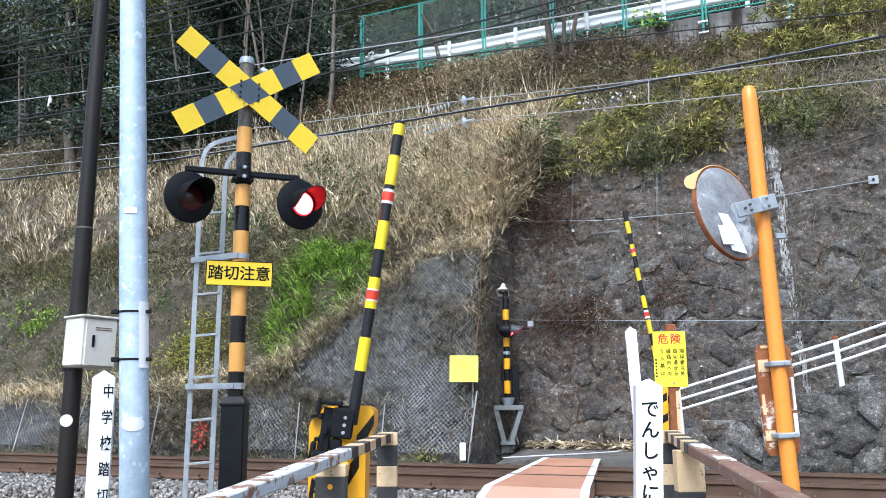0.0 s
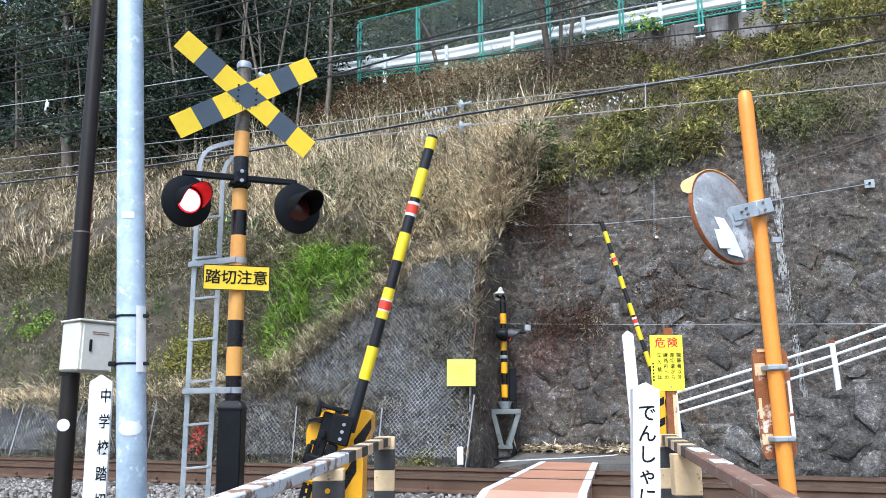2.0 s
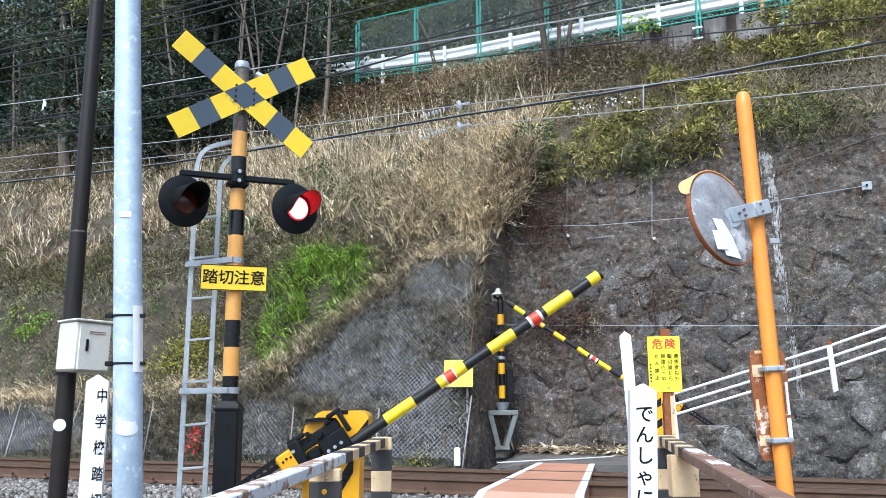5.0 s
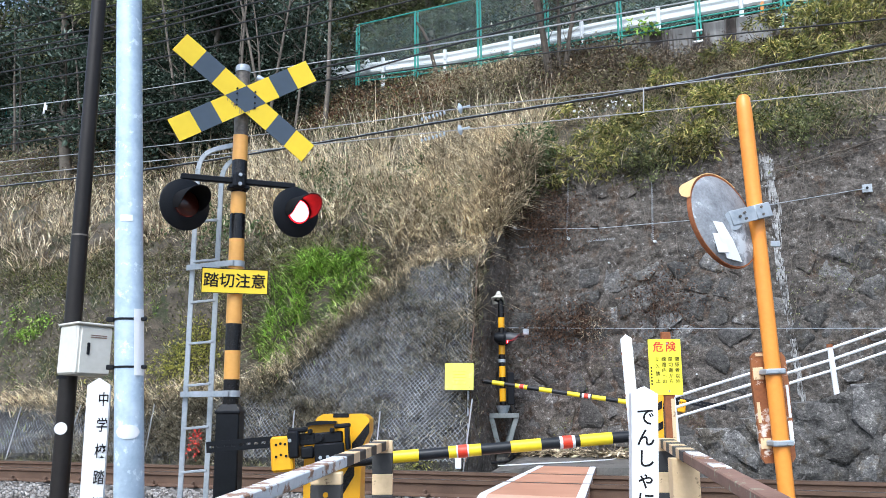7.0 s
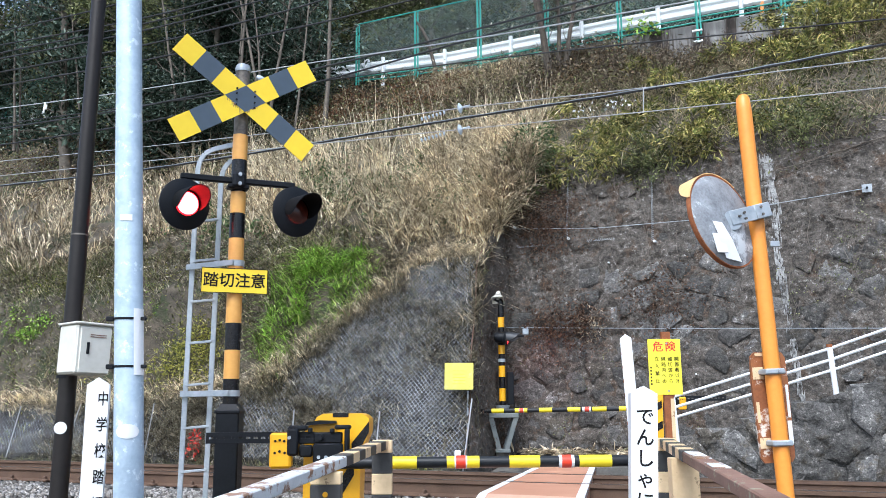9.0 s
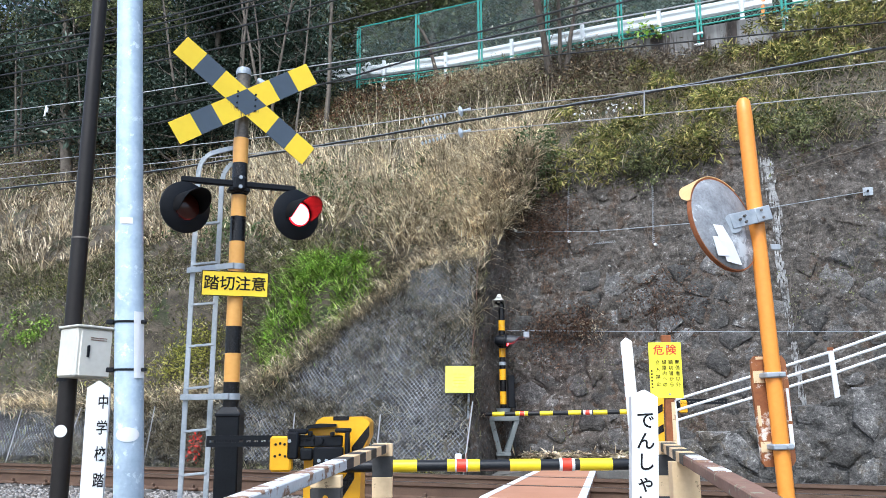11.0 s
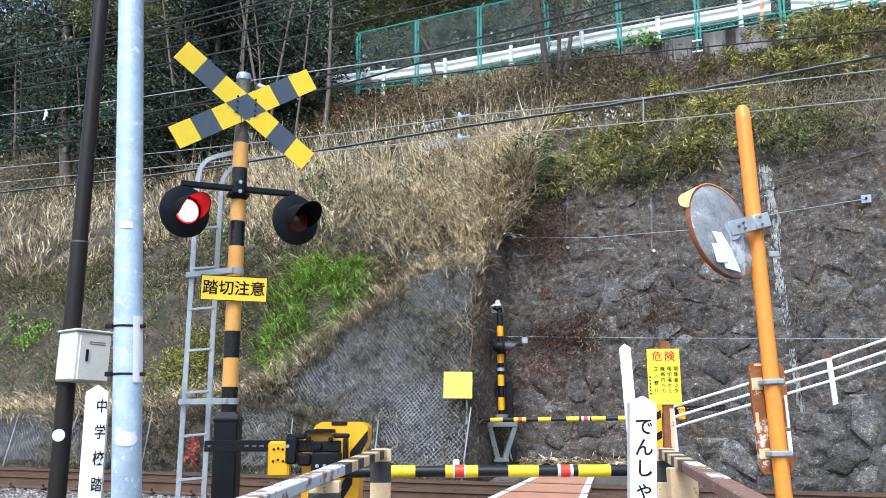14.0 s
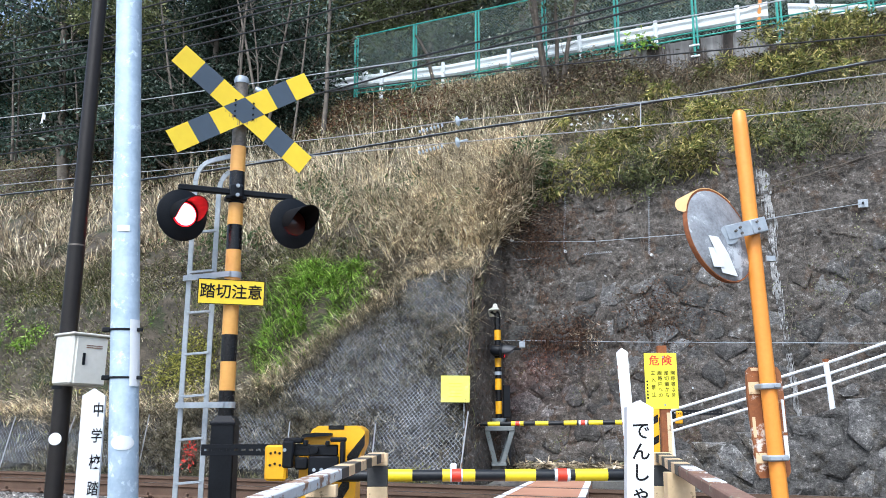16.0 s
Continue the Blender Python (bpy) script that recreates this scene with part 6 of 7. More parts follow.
wire("telephone_cable", [(-7.327, 13.394, 5.671), (-5.025, 12.311, 5.501), (-1.677, 10.736, 5.321), (0.812, 9.565, 5.181), (4.463, 7.847, 5.072)], 0.0075, WIRE_LIGHT, "pale telephone cable crossing above")
for pts in ([(-7.449, 13.673, 5.414), (-4.484, 12.278, 5.293), (-1.712, 10.974, 5.324), (0.697, 9.839, 5.423), (4.605, 8.001, 5.694)],
            [(-7.577, 13.954, 5.216), (-4.564, 12.537, 5.123), (-1.746, 11.210, 5.215), (0.710, 10.054, 5.411), (4.695, 8.180, 5.675)],
            [(-2.600, 16.696, 7.434), (0.205, 15.376, 7.259), (2.615, 14.242, 7.055), (6.872, 12.239, 6.624)],
            [(-7.535, 13.714, 6.193), (-4.532, 12.300, 6.041), (-1.725, 10.980, 5.989), (-0.600, 10.450, 6.006)],
            [(-7.563, 13.727, 6.443), (-4.548, 12.308, 6.294), (-2.426, 11.309, 6.282), (-1.398, 10.826, 6.328)],
            [(-7.591, 13.740, 6.696), (-4.564, 12.315, 6.540), (-2.434, 11.313, 6.545)],
            [(-7.768, 14.044, 6.933), (-4.670, 12.586, 6.783), (-2.489, 11.560, 6.761)],
            [(-7.814, 14.066, 7.347), (-5.763, 13.101, 7.259), (-4.276, 12.401, 7.262)],
            [(-7.951, 14.351, 7.220), (-4.776, 12.857, 7.012), (-2.547, 11.808, 7.028)]):
    wire("power_line", pts, 0.0130, WIRE_MID, "thin dark power line crossing above the track")
drop_ = solo("dropper", Build().tube([(2.589, 10.055, 4.670), (2.574, 10.062, 4.347)], 0.007, 8), WIRE_LIGHT, "short dropper between the two bright wires", "overhead wire")
for at, label in (((0.313, 11.126, 4.809), "pale ceramic insulator on the upper bright wire"), ((0.309, 11.127, 4.501), "pale ceramic insulator on the lower bright wire")):
    ins = thing("insulator", Matrix.Translation(at) @ pose(0, 0, 0, 0, -3, -25.2), label, "insulator", "wire insulators")
    part("cap", Build().lathe([(0.0, -0.03), (0.05, -0.02), (0.075, 0.0), (0.05, 0.02), (0.0, 0.03)], 14, pose(0, 0, 0, 0, 0, 90)), CERAMIC, ins)
    part("fitting", Build().tube([(-0.03, 0, 0), (0.15, 0, 0.01)], 0.014, 8), CERAMIC, ins)
    for i in range(7):
        part("shed", Build().lathe([(0.0, -0.010), (0.026, -0.007), (0.026, 0.007), (0.0, 0.010)], 10, Matrix.Translation((-0.24 - 0.058 * i, 0, -0.004 * i - 0.012)) @ pose(0, 0, 0, 0, 0, 90)), CERAMIC, ins)
lt = thing("line_fitting", Matrix.Translation((-6.259, 12.892, 5.497)), "small white insulator hanging from the telephone cable", "insulator")
part("body", Build().tube([(0, 0, 0.10), (-0.02, 0, -0.08)], 0.016, 8).tube([(0.02, 0, 0.06), (0.015, 0, -0.02)], 0.016, 8), WHITE_PAINT, lt)

# ---- plants ----
def blades(base, length, width, way, lean, droop, rand):
    """Curved tapered blades: arrays of base points, lengths, widths, headings, how far they lean and how far the tips fall."""
    n = len(base)
    t = np.array([0.0, 0.38, 0.72, 1.0])
    w = np.array([0.8, 1.0, 0.65, 0.0])
    dx, dy = np.cos(way), np.sin(way)
    out = lean[:, None] * t + droop[:, None] * t ** 2
    up = t[None] * np.sqrt(np.maximum(0.05, 1 - lean ** 2))[:, None] - 0.75 * droop[:, None] * t ** 3
    c = np.stack([base[:, None, 0] + dx[:, None] * out * length[:, None], base[:, None, 1] + dy[:, None] * out * length[:, None], base[:, None, 2] + up * length[:, None]], -1)
    turn = rand.uniform(0, np.pi, n)
    side = np.stack([np.cos(turn), np.sin(turn), np.zeros(n)], -1)[:, None] * (width[:, None] * w)[..., None] * 0.5
    a, b_ = c - side, c + side
    v = np.concatenate([a[:, :3], b_[:, :3], c[:, 3:]], 1)
    f = np.array([(0, 3, 4), (0, 4, 1), (1, 4, 5), (1, 5, 2), (2, 5, 6)])
    faces = (f[None] + (np.arange(n) * 7)[:, None, None]).reshape(-1, 3)
    return v.reshape(-1, 3), faces


def leaves(base, way, length, width, rand, fold=0.25, open_up=0.0):
    """Folded pointed leaves: base points, unit directions, lengths and widths; open_up turns their faces to the sky."""
    n = len(base)
    r = rand.normal(size=(n, 3)) + np.array([0.0, 0.0, open_up])
    side = np.cross(way, r)
    side /= np.linalg.norm(side, axis=1, keepdims=True) + 1e-9
    nor = np.cross(side, way)
    mid = base + way * (length * 0.45)[:, None]
    lift = nor * (width * fold)[:, None]
    v = np.stack([base, mid + side * (width * 0.5)[:, None] + lift, base + way * length[:, None] - lift * 0.3, mid - side * (width * 0.5)[:, None] + lift], 1)
    f = np.array([(0, 1, 2), (0, 2, 3)])
    faces = (f[None] + (np.arange(n) * 4)[:, None, None]).reshape(-1, 3)
    return v.reshape(-1, 3), faces


def joined(name, pieces):
    vs, fs, k = [], [], 0
    for v, f in pieces:
        vs.append(v)
        fs.append(f + k)
        k += len(v)
    return quick_mesh(name, np.concatenate(vs), np.concatenate(fs))


def on_hill(s, p, left):
    bump = np.array([noise.fractal(Vector((a / 0.9, b_ / 0.9, 0.0)), 1.0, 2.0, 3) for a, b_ in zip(s, p)]) * 0.16
    return world_of(s, p - bump * 0.8, hill_z(s, p, left) + bump * 0.6)


def tufts(n_tufts, per, s_rng, p_rng, left, spread_, rand, keep=None):
    """Base points in clumps."""
    s = rand.uniform(*s_rng, n_tufts)
    p = rand.uniform(*p_rng, n_tufts)
    if keep is not None:
        ok = keep(s, p)
        s, p = s[ok], p[ok]
    tall = rand.uniform(0.6, 1.2, len(s))
    head = rand.uniform(0, 2 * np.pi, len(s))
    k = np.repeat(np.arange(len(s)), per)
    ss = s[k] + rand.normal(0, spread_, len(k))
    pp = p[k] + rand.normal(0, spread_, len(k))
    head = np.where(rand.random(len(k)) < 0.65, head[k], rand.uniform(0, 2 * np.pi, len(k)))
    if left:
        ss = np.minimum(ss, CORNER - 0.1 * np.clip(hill_z(ss, pp, True), 0, 4.5) + 0.05)
        pp = np.maximum(pp, 11.05)
    return on_hill(ss, pp, left), tall[k], head


def down_way(n, rand, bias=0.6):
    """Headings that favour downhill."""
    a = rand.uniform(0, 2 * np.pi, n)
    x = np.cos(a) - bias * PX
    y = np.sin(a) - bias * PY
    return np.arctan2(y, x)


rv = np.random.default_rng(11)


def grass(name, material, label, base, tall, lengths, widths, lean, droop, bias=0.6, kindness="grass", head=None):
    n = len(base)
    way = down_way(n, rv, bias)
    if head is not None:
        turn = head + rv.normal(0, 0.9, n)
        way = np.arctan2(np.sin(turn) - bias * PY, np.cos(turn) - bias * PX)
    v, f = blades(base, rv.uniform(*lengths, n) * tall, rv.uniform(*widths, n), way, rv.uniform(*lean, n), rv.uniform(*droop, n), rv)
    return solo(name, quick_mesh(name, v, f), material, label, kindness, kind="stuff")


# outline of the green patch, in s and p
PATCH = [(-8.75, 12.80), (-7.5, 12.75), (-6.95, 12.30), (-7.10, 12.02), (-7.50, 11.82), (-7.78, 11.66), (-8.2, 11.56), (-9.1, 11.44), (-9.0, 11.7), (-8.9, 11.95), (-9.2, 12.15), (-8.85, 12.35)]


def in_patch(s, p):
    inside = np.zeros(len(s), bool)
    for (ax, ay), (bx, by) in zip(PATCH, PATCH[1:] + PATCH[:1]):
        hit = ((ay > p) != (by > p)) & (s < (bx - ax) * (p - ay) / (by - ay + 1e-12) + ax)
        inside ^= hit
    return inside


def patches(s, p, size, seed):
    """A slow field of thick and thin growth."""
    return np.array([noise.fractal(Vector((a / size, b_ / size, seed)), 1.0, 2.0, 3) for a, b_ in zip(s, p)])


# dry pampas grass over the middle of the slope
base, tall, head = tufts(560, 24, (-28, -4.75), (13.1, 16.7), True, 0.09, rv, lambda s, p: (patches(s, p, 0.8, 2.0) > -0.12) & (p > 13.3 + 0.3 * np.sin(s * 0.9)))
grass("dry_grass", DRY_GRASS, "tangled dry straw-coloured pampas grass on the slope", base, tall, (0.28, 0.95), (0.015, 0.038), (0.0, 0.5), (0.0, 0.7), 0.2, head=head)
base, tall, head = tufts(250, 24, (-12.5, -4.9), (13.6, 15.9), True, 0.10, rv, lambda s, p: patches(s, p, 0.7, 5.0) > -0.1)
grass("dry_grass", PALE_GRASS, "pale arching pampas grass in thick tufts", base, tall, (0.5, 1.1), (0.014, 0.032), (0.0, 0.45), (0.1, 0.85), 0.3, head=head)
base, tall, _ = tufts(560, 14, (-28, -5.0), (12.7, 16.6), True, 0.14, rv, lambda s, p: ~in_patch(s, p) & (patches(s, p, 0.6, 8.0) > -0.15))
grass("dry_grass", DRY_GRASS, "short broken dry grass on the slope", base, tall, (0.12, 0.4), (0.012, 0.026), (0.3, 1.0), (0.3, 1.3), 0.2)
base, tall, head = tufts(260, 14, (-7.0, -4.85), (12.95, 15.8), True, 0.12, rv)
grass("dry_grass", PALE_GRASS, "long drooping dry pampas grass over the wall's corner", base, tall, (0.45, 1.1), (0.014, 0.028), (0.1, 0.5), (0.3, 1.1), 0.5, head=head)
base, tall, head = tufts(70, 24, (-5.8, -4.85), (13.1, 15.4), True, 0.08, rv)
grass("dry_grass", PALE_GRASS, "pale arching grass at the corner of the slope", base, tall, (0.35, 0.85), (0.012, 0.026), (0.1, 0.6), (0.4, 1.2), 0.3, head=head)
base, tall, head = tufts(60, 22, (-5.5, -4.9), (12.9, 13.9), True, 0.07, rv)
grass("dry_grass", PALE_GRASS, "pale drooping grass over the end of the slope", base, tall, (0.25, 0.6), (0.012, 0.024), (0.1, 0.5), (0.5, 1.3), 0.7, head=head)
base, tall, _ = tufts(250, 4, (-14, -4.9), (14.3, 16.7), True, 0.10, rv)
grass("grass_stalks", PALE_GRASS, "tall thin pale grass stalks standing on the slope", base, tall, (0.8, 1.6), (0.008, 0.014), (0.0, 0.42), (0.0, 0.15), 0.0)
# brown litter, withered stems and green sprigs under and below the tall grass
base, tall, _ = tufts(1150, 14, (-28, -4.9), (12.5, 14.3), True, 0.14, rv, lambda s, p: ~in_patch(s, p) & (patches(s, p, 0.5, 11.0) > -0.12))
grass("fallen_grass", FALLEN, "brown fallen grass and stems lying on the slope", base, tall, (0.12, 0.42), (0.010, 0.020), (0.5, 1.0), (0.2, 0.9), 0.7)
base, tall, _ = tufts(420, 16, (-10.2, -6.2), (11.5, 12.8), True, 0.12, rv, lambda s, p: ~in_patch(s, p) & (hill_z(s, p, True) > net_top(s) + 0.02))
grass("fallen_grass", FALLEN, "brown fallen grass above the netting", base, tall, (0.10, 0.34), (0.010, 0.020), (0.4, 1.0), (0.2, 0.9), 0.8)
# fresh green patch
base, tall, head = tufts(380, 20, (-9.9, -6.8), (11.35, 13.1), True, 0.07, rv, lambda s, p: in_patch(s, p) & (patches(s, p, 0.35, 3.0) > -0.42))
grass("green_grass", GREEN_GRASS, "patch of fresh bright green grass on the slope", base, tall, (0.20, 0.52), (0.014, 0.030), (0.1, 0.6), (0.4, 1.3), 0.6, head=head)
base, tall, _ = tufts(520, 14, (-20, -7.2), (12.3, 14.0), True, 0.12, rv, lambda s, p: (np.sin(s * 1.3 + 1) + np.sin(s * 0.5 + p * 2.2) > -0.3) & ~in_patch(s, p))
grass("weeds", WEEDS, "green and withered weeds below the dry grass", base, tall, (0.12, 0.40), (0.012, 0.026), (0.1, 0.8), (0.1, 0.9))
# low mixed weeds over the foot of the slope and the netting
base, tall, _ = tufts(1900, 14, (-24, -6.0), (11.1, 13.3), True, 0.12, rv, lambda s, p: ((s < -9.2) & (patches(s, p, 0.55, 14.0) > 0.0)) | ((s < -8.2) & (rv.uniform(size=len(s)) < 0.2)))
grass("weeds", WEEDS, "low withered weeds and moss over the foot of the slope", base, tall, (0.10, 0.34), (0.010, 0.022), (0.2, 0.9), (0.1, 0.9))
base, tall, _ = tufts(420, 16, (-9, -4.75), (11.1, 12.5), True, 0.12, rv)
grass("weeds", WEEDS, "sparse withered stems behind the netting", base, tall, (0.06, 0.22), (0.004, 0.010), (0.2, 0.9), (0.1, 0.9))


DEAD_MOSS = leafy("dead_creepers", [(0.0, (0.07, 0.064, 0.052)), (0.45, (0.22, 0.20, 0.165)), (0.8, (0.42, 0.39, 0.33)), (1.0, (0.62, 0.58, 0.50))], 0.9, 0.15, tuft=6.0)
# dead plants that lie on the netting, in patches, and along its upper edge
n = 6400
s = rv.uniform(-13, CORNER, n)
z = rv.uniform(0.0, 1.0, n) * net_top(s)
ok = np.array([noise.fractal(Vector((a * 0.8, h * 1.1, 4.0)), 1.0, 2.0, 3) for a, h in zip(s, z)]) + 0.3 * (z / net_top(s)) + rv.normal(0, 0.4, n) + 0.5 * np.clip(z / net_top(s) - 0.62, 0, 1) > 0.29
s, z = s[ok], z[ok]
k = np.repeat(np.arange(len(s)), 16)
ss, zz_ = s[k] + rv.normal(0, 0.11, len(k)), z[k] + rv.normal(0, 0.09, len(k))
base = world_of(np.minimum(ss, CORNER - 0.1 * zz_), np.interp(zz_, LEFT_Z, LEFT_P[:6]) - rv.uniform(0.12, 0.24, len(k)), zz_)
NET_THATCH = leafy("brown_creepers", [(0.0, (0.06, 0.055, 0.036)), (0.45, (0.19, 0.168, 0.115)), (0.8, (0.36, 0.325, 0.24)), (1.0, (0.52, 0.48, 0.38))], 0.9, 0.15, tuft=6.0)
grass("net_thatch", NET_THATCH, "withered creepers lying over the netting", base, np.ones(len(k)), (0.06, 0.2), (0.006, 0.014), (0.2, 0.9), (0.3, 1.1), 0.8)
n = 5600
s = rv.uniform(-19, CORNER, n)
z = net_top(s) + rv.normal(-0.02, 0.12, n) + 0.08 * np.sin(s * 3.1) + 0.05 * np.sin(s * 7.3)
base = world_of(lean_in(s, z), np.interp(z, LEFT_Z, LEFT_P[:6]) - rv.uniform(0.05, 0.25, n), z)
grass("edge_grass", PALE_GRASS, "dry grass bent over the upper edge of the netting", base, np.ones(n), (0.15, 0.45), (0.008, 0.018), (0.2, 0.9), (0.3, 1.1), 0.9)


def leaf_cloud(centres, radius, per, size, flat, rand, hang=0.3, open_up=0.0):
    """Leaves in small clumps round the centres."""
    n = len(centres) * per
    k = np.repeat(np.arange(len(centres)), per)
    off = rand.normal(size=(n, 3)) * radius * np.array([1, 1, flat])
    way = off / (np.linalg.norm(off, axis=1, keepdims=True) + 1e-9) + rand.normal(size=(n, 3)) * 0.6
    way[:, 2] -= hang
    way /= np.linalg.norm(way, axis=1, keepdims=True)
    ln = rand.uniform(0.6, 1.3, n) * size[0]
    return leaves(centres[k] + off, way, ln, ln * size[1], rand, 0.25, open_up)


def hill_leaves(name, material, label, n, per, s_rng, p_rng, left, radius, size, lift, hang=0.3, keep=None, kindness="shrub"):
    s, p = rv.uniform(*s_rng, n), rv.uniform(*p_rng, n)
    if keep is not None:
        ok = keep(s, p)
        s, p = s[ok], p[ok]
    c = on_hill(s, p, left)
    c[:, 2] += rv.uniform(*lift, len(c))
    v, f = leaf_cloud(c, radius, per, size, 0.7, rv, hang, 1.0)
    return solo(name, quick_mesh(name, v, f), material, label, kindness, kind="stuff")


def fans(centres, radii, sprigs, per, length, rand, ratio=0.17, droop=0.55, front=True):
    """Mounds of dwarf bamboo: sprigs over the open side of each mound, each a fan of drooping leaves."""
    k = np.repeat(np.arange(len(centres)), sprigs)
    d = rand.normal(size=(len(k), 3))
    d[:, 2] = np.abs(d[:, 2]) * 0.9 - 0.25
    if front:
        face = d[:, 0] * PX + d[:, 1] * PY
        d[:, 0] -= 2 * np.maximum(face, 0) * PX
        d[:, 1] -= 2 * np.maximum(face, 0) * PY
    d /= np.linalg.norm(d, axis=1, keepdims=True)
    tip = centres[k] + d * (radii[k] * rand.uniform(0.6, 1.05, len(k)))[:, None] * np.array([1.0, 1.0, 0.85])
    j = np.repeat(np.arange(len(tip)), per)
    way = d[j] * 0.55 + rand.normal(size=(len(j), 3)) * 0.55
    way[:, 2] -= droop
    way /= np.linalg.norm(way, axis=1, keepdims=True)
    ln = rand.uniform(0.65, 1.25, len(j)) * length
    return leaves(tip[j] + rand.normal(size=(len(j), 3)) * 0.02, way, ln, ln * ratio, rand, 0.2, 0.9)


def mounds(name, material, label, n, s_rng, p_rng, radius, sprigs, per, length, lift, keep=None, ratio=0.17, kindness="bamboo"):
    s, p = rv.uniform(*s_rng, n), rv.uniform(*p_rng, n)
    if keep is not None:
        ok = keep(s, p)
        s, p = s[ok], p[ok]
    c = on_hill(s, p, False)
    c[:, 2] += rv.uniform(*lift, len(c))
    v, f = fans(c, rv.uniform(*radius, len(c)), sprigs, per, length, rv, ratio)
    return solo(name, quick_mesh(name, v, f), material, label, kindness, kind="stuff")


hill_leaves("ground_ivy", OLIVE_LEAF, "small green and yellow ivy leaves on the slope", 800, 16, (-24, -8), (11.2, 13.2), True, 0.13, (0.045, 0.6), (0.0, 0.12))
hill_leaves("ground_ivy", YELLOW_LEAF, "pale yellow-green leaves scattered over the foot of the slope", 420, 9, (-24, -9), (11.1, 13.0), True, 0.12, (0.045, 0.6), (0.0, 0.16))
hill_leaves("moss_clumps", GREEN_GRASS, "small green leafy clumps on the foot of the slope", 90, 34, (-20, -9.6), (11.15, 13.1), True, 0.10, (0.045, 0.6), (0.0, 0.1), keep=lambda s, p: np.sin(s * 1.9 + p) + np.sin(p * 4.2 + s) > 0.1)
hill_leaves("grey_litter", DEAD_MOSS, "grey dead stems and leaves on the foot of the slope", 2300, 10, (-22, -9), (11.1, 13.2), True, 0.14, (0.07, 0.22), (0.0, 0.12), keep=lambda s, p: np.sin(s * 1.4 - p) + np.sin(p * 3.1 + s * 0.7) > -0.9)
hill_leaves("yellow_shrub", YELLOW_LEAF, "yellow-green low shrubs on the slope", 60, 60, (-12.5, -9.6), (11.3, 12.4), True, 0.14, (0.06, 0.5), (0.02, 0.2), keep=lambda s, p: np.sin(s * 2.3) + np.sin(p * 5) > 0.6)
hill_leaves("foot_weeds", YELLOW_LEAF, "bushy yellow-green weeds at the foot of the netting", 9, 46, (-5.75, -5.35), (10.95, 11.05), True, 0.08, (0.06, 0.35), (0.02, 0.2))
hill_leaves("leaf_litter", LITTER_LEAF, "brown withered leaves and bracken on the upper slope", 1500, 14, (-28, -4), (16.2, 20.3), True, 0.16, (0.09, 0.4), (0.0, 0.25))
hill_leaves("leaf_litter", WEEDS, "withered creepers on the upper slope", 1500, 16, (-28, -4), (16.0, 20.3), True, 0.16, (0.10, 0.35), (0.0, 0.3))
hill_leaves("leaf_litter", LITTER_LEAF, "brown withered leaves below the road wall", 850, 14, (-6, 8), (16.8, 19.6), False, 0.15, (0.09, 0.4), (0.0, 0.3))
hill_leaves("bracken", BRACKEN, "red-brown withered bracken below the road", 420, 18, (-12.5, -8.2), (17.6, 19.9), True, 0.14, (0.10, 0.35), (0.0, 0.3), keep=lambda s, p: patches(s, p, 0.8, 17.0) > -0.15)
base, tall, head = tufts(190, 18, (-9.2, -6.6), (18.6, 20.1), True, 0.10, rv)
grass("dry_grass", PALE_GRASS, "pale dry grass at the edge of the road", base, tall, (0.25, 0.6), (0.010, 0.020), (0.1, 0.7), (0.3, 1.1), 0.5, head=head)
for left_, s_rng in ((True, (-14, -4.8)), (False, (-5.0, 3.0))):
    base, tall, head = tufts(430, 14, s_rng, (16.4, 19.8), left_, 0.14, rv)
    grass("weeds", WEEDS, "withered grey-green weeds on the upper slope", base, tall, (0.2, 0.5), (0.010, 0.022), (0.2, 0.8), (0.4, 1.2), 0.4, head=head)
    base, tall, _ = tufts(500, 12, s_rng, (16.6, 19.9), left_, 0.18, rv, lambda s, p: patches(s, p, 0.7, 21.0) > -0.1)
    grass("bramble", TWIG, "tangled bare brambles on the upper slope", base, tall, (0.3, 0.95), (0.007, 0.014), (0.2, 0.9), (0.2, 1.0), 0.4)
hill_leaves("undergrowth", TWIG, "dark withered undergrowth below the road wall", 520, 16, (-7.5, -2.4), (17.4, 20.0), False, 0.17, (0.13, 0.22), (0.0, 0.38), 0.6)
hill_leaves("slope_shrub", OLIVE_LEAF, "olive green creepers among the dry grass", 130, 30, (-14, -4.8), (12.8, 16.5), True, 0.14, (0.06, 0.55), (0.0, 0.25))
for s0, p0, ws, wp, n in ((-7.35, 14.2, 0.28, 0.30, 26), (-8.85, 14.1, 0.30, 0.22, 22), (-9.65, 14.9, 0.30, 0.25, 18), (-6.2, 13.6, 0.35, 0.20, 16), (-11.3, 13.4, 0.6, 0.25, 22), (-5.5, 14.6, 0.30, 0.30, 16)):
    s, p = rv.normal(s0, ws, n), rv.normal(p0, wp, n)
    c = on_hill(s, p, True) + np.stack([np.zeros(n), np.zeros(n), rv.uniform(0.1, 0.5, n)], -1)
    v, f = leaf_cloud(c, 0.12, 26, (0.085, 0.5), 0.8, rv, 0.3, 1.2)
    solo("slope_shrub", quick_mesh("slope_shrub", v, f), SHRUB_GREEN, "low green shrub among the dry grass", "shrub", kind="stuff")

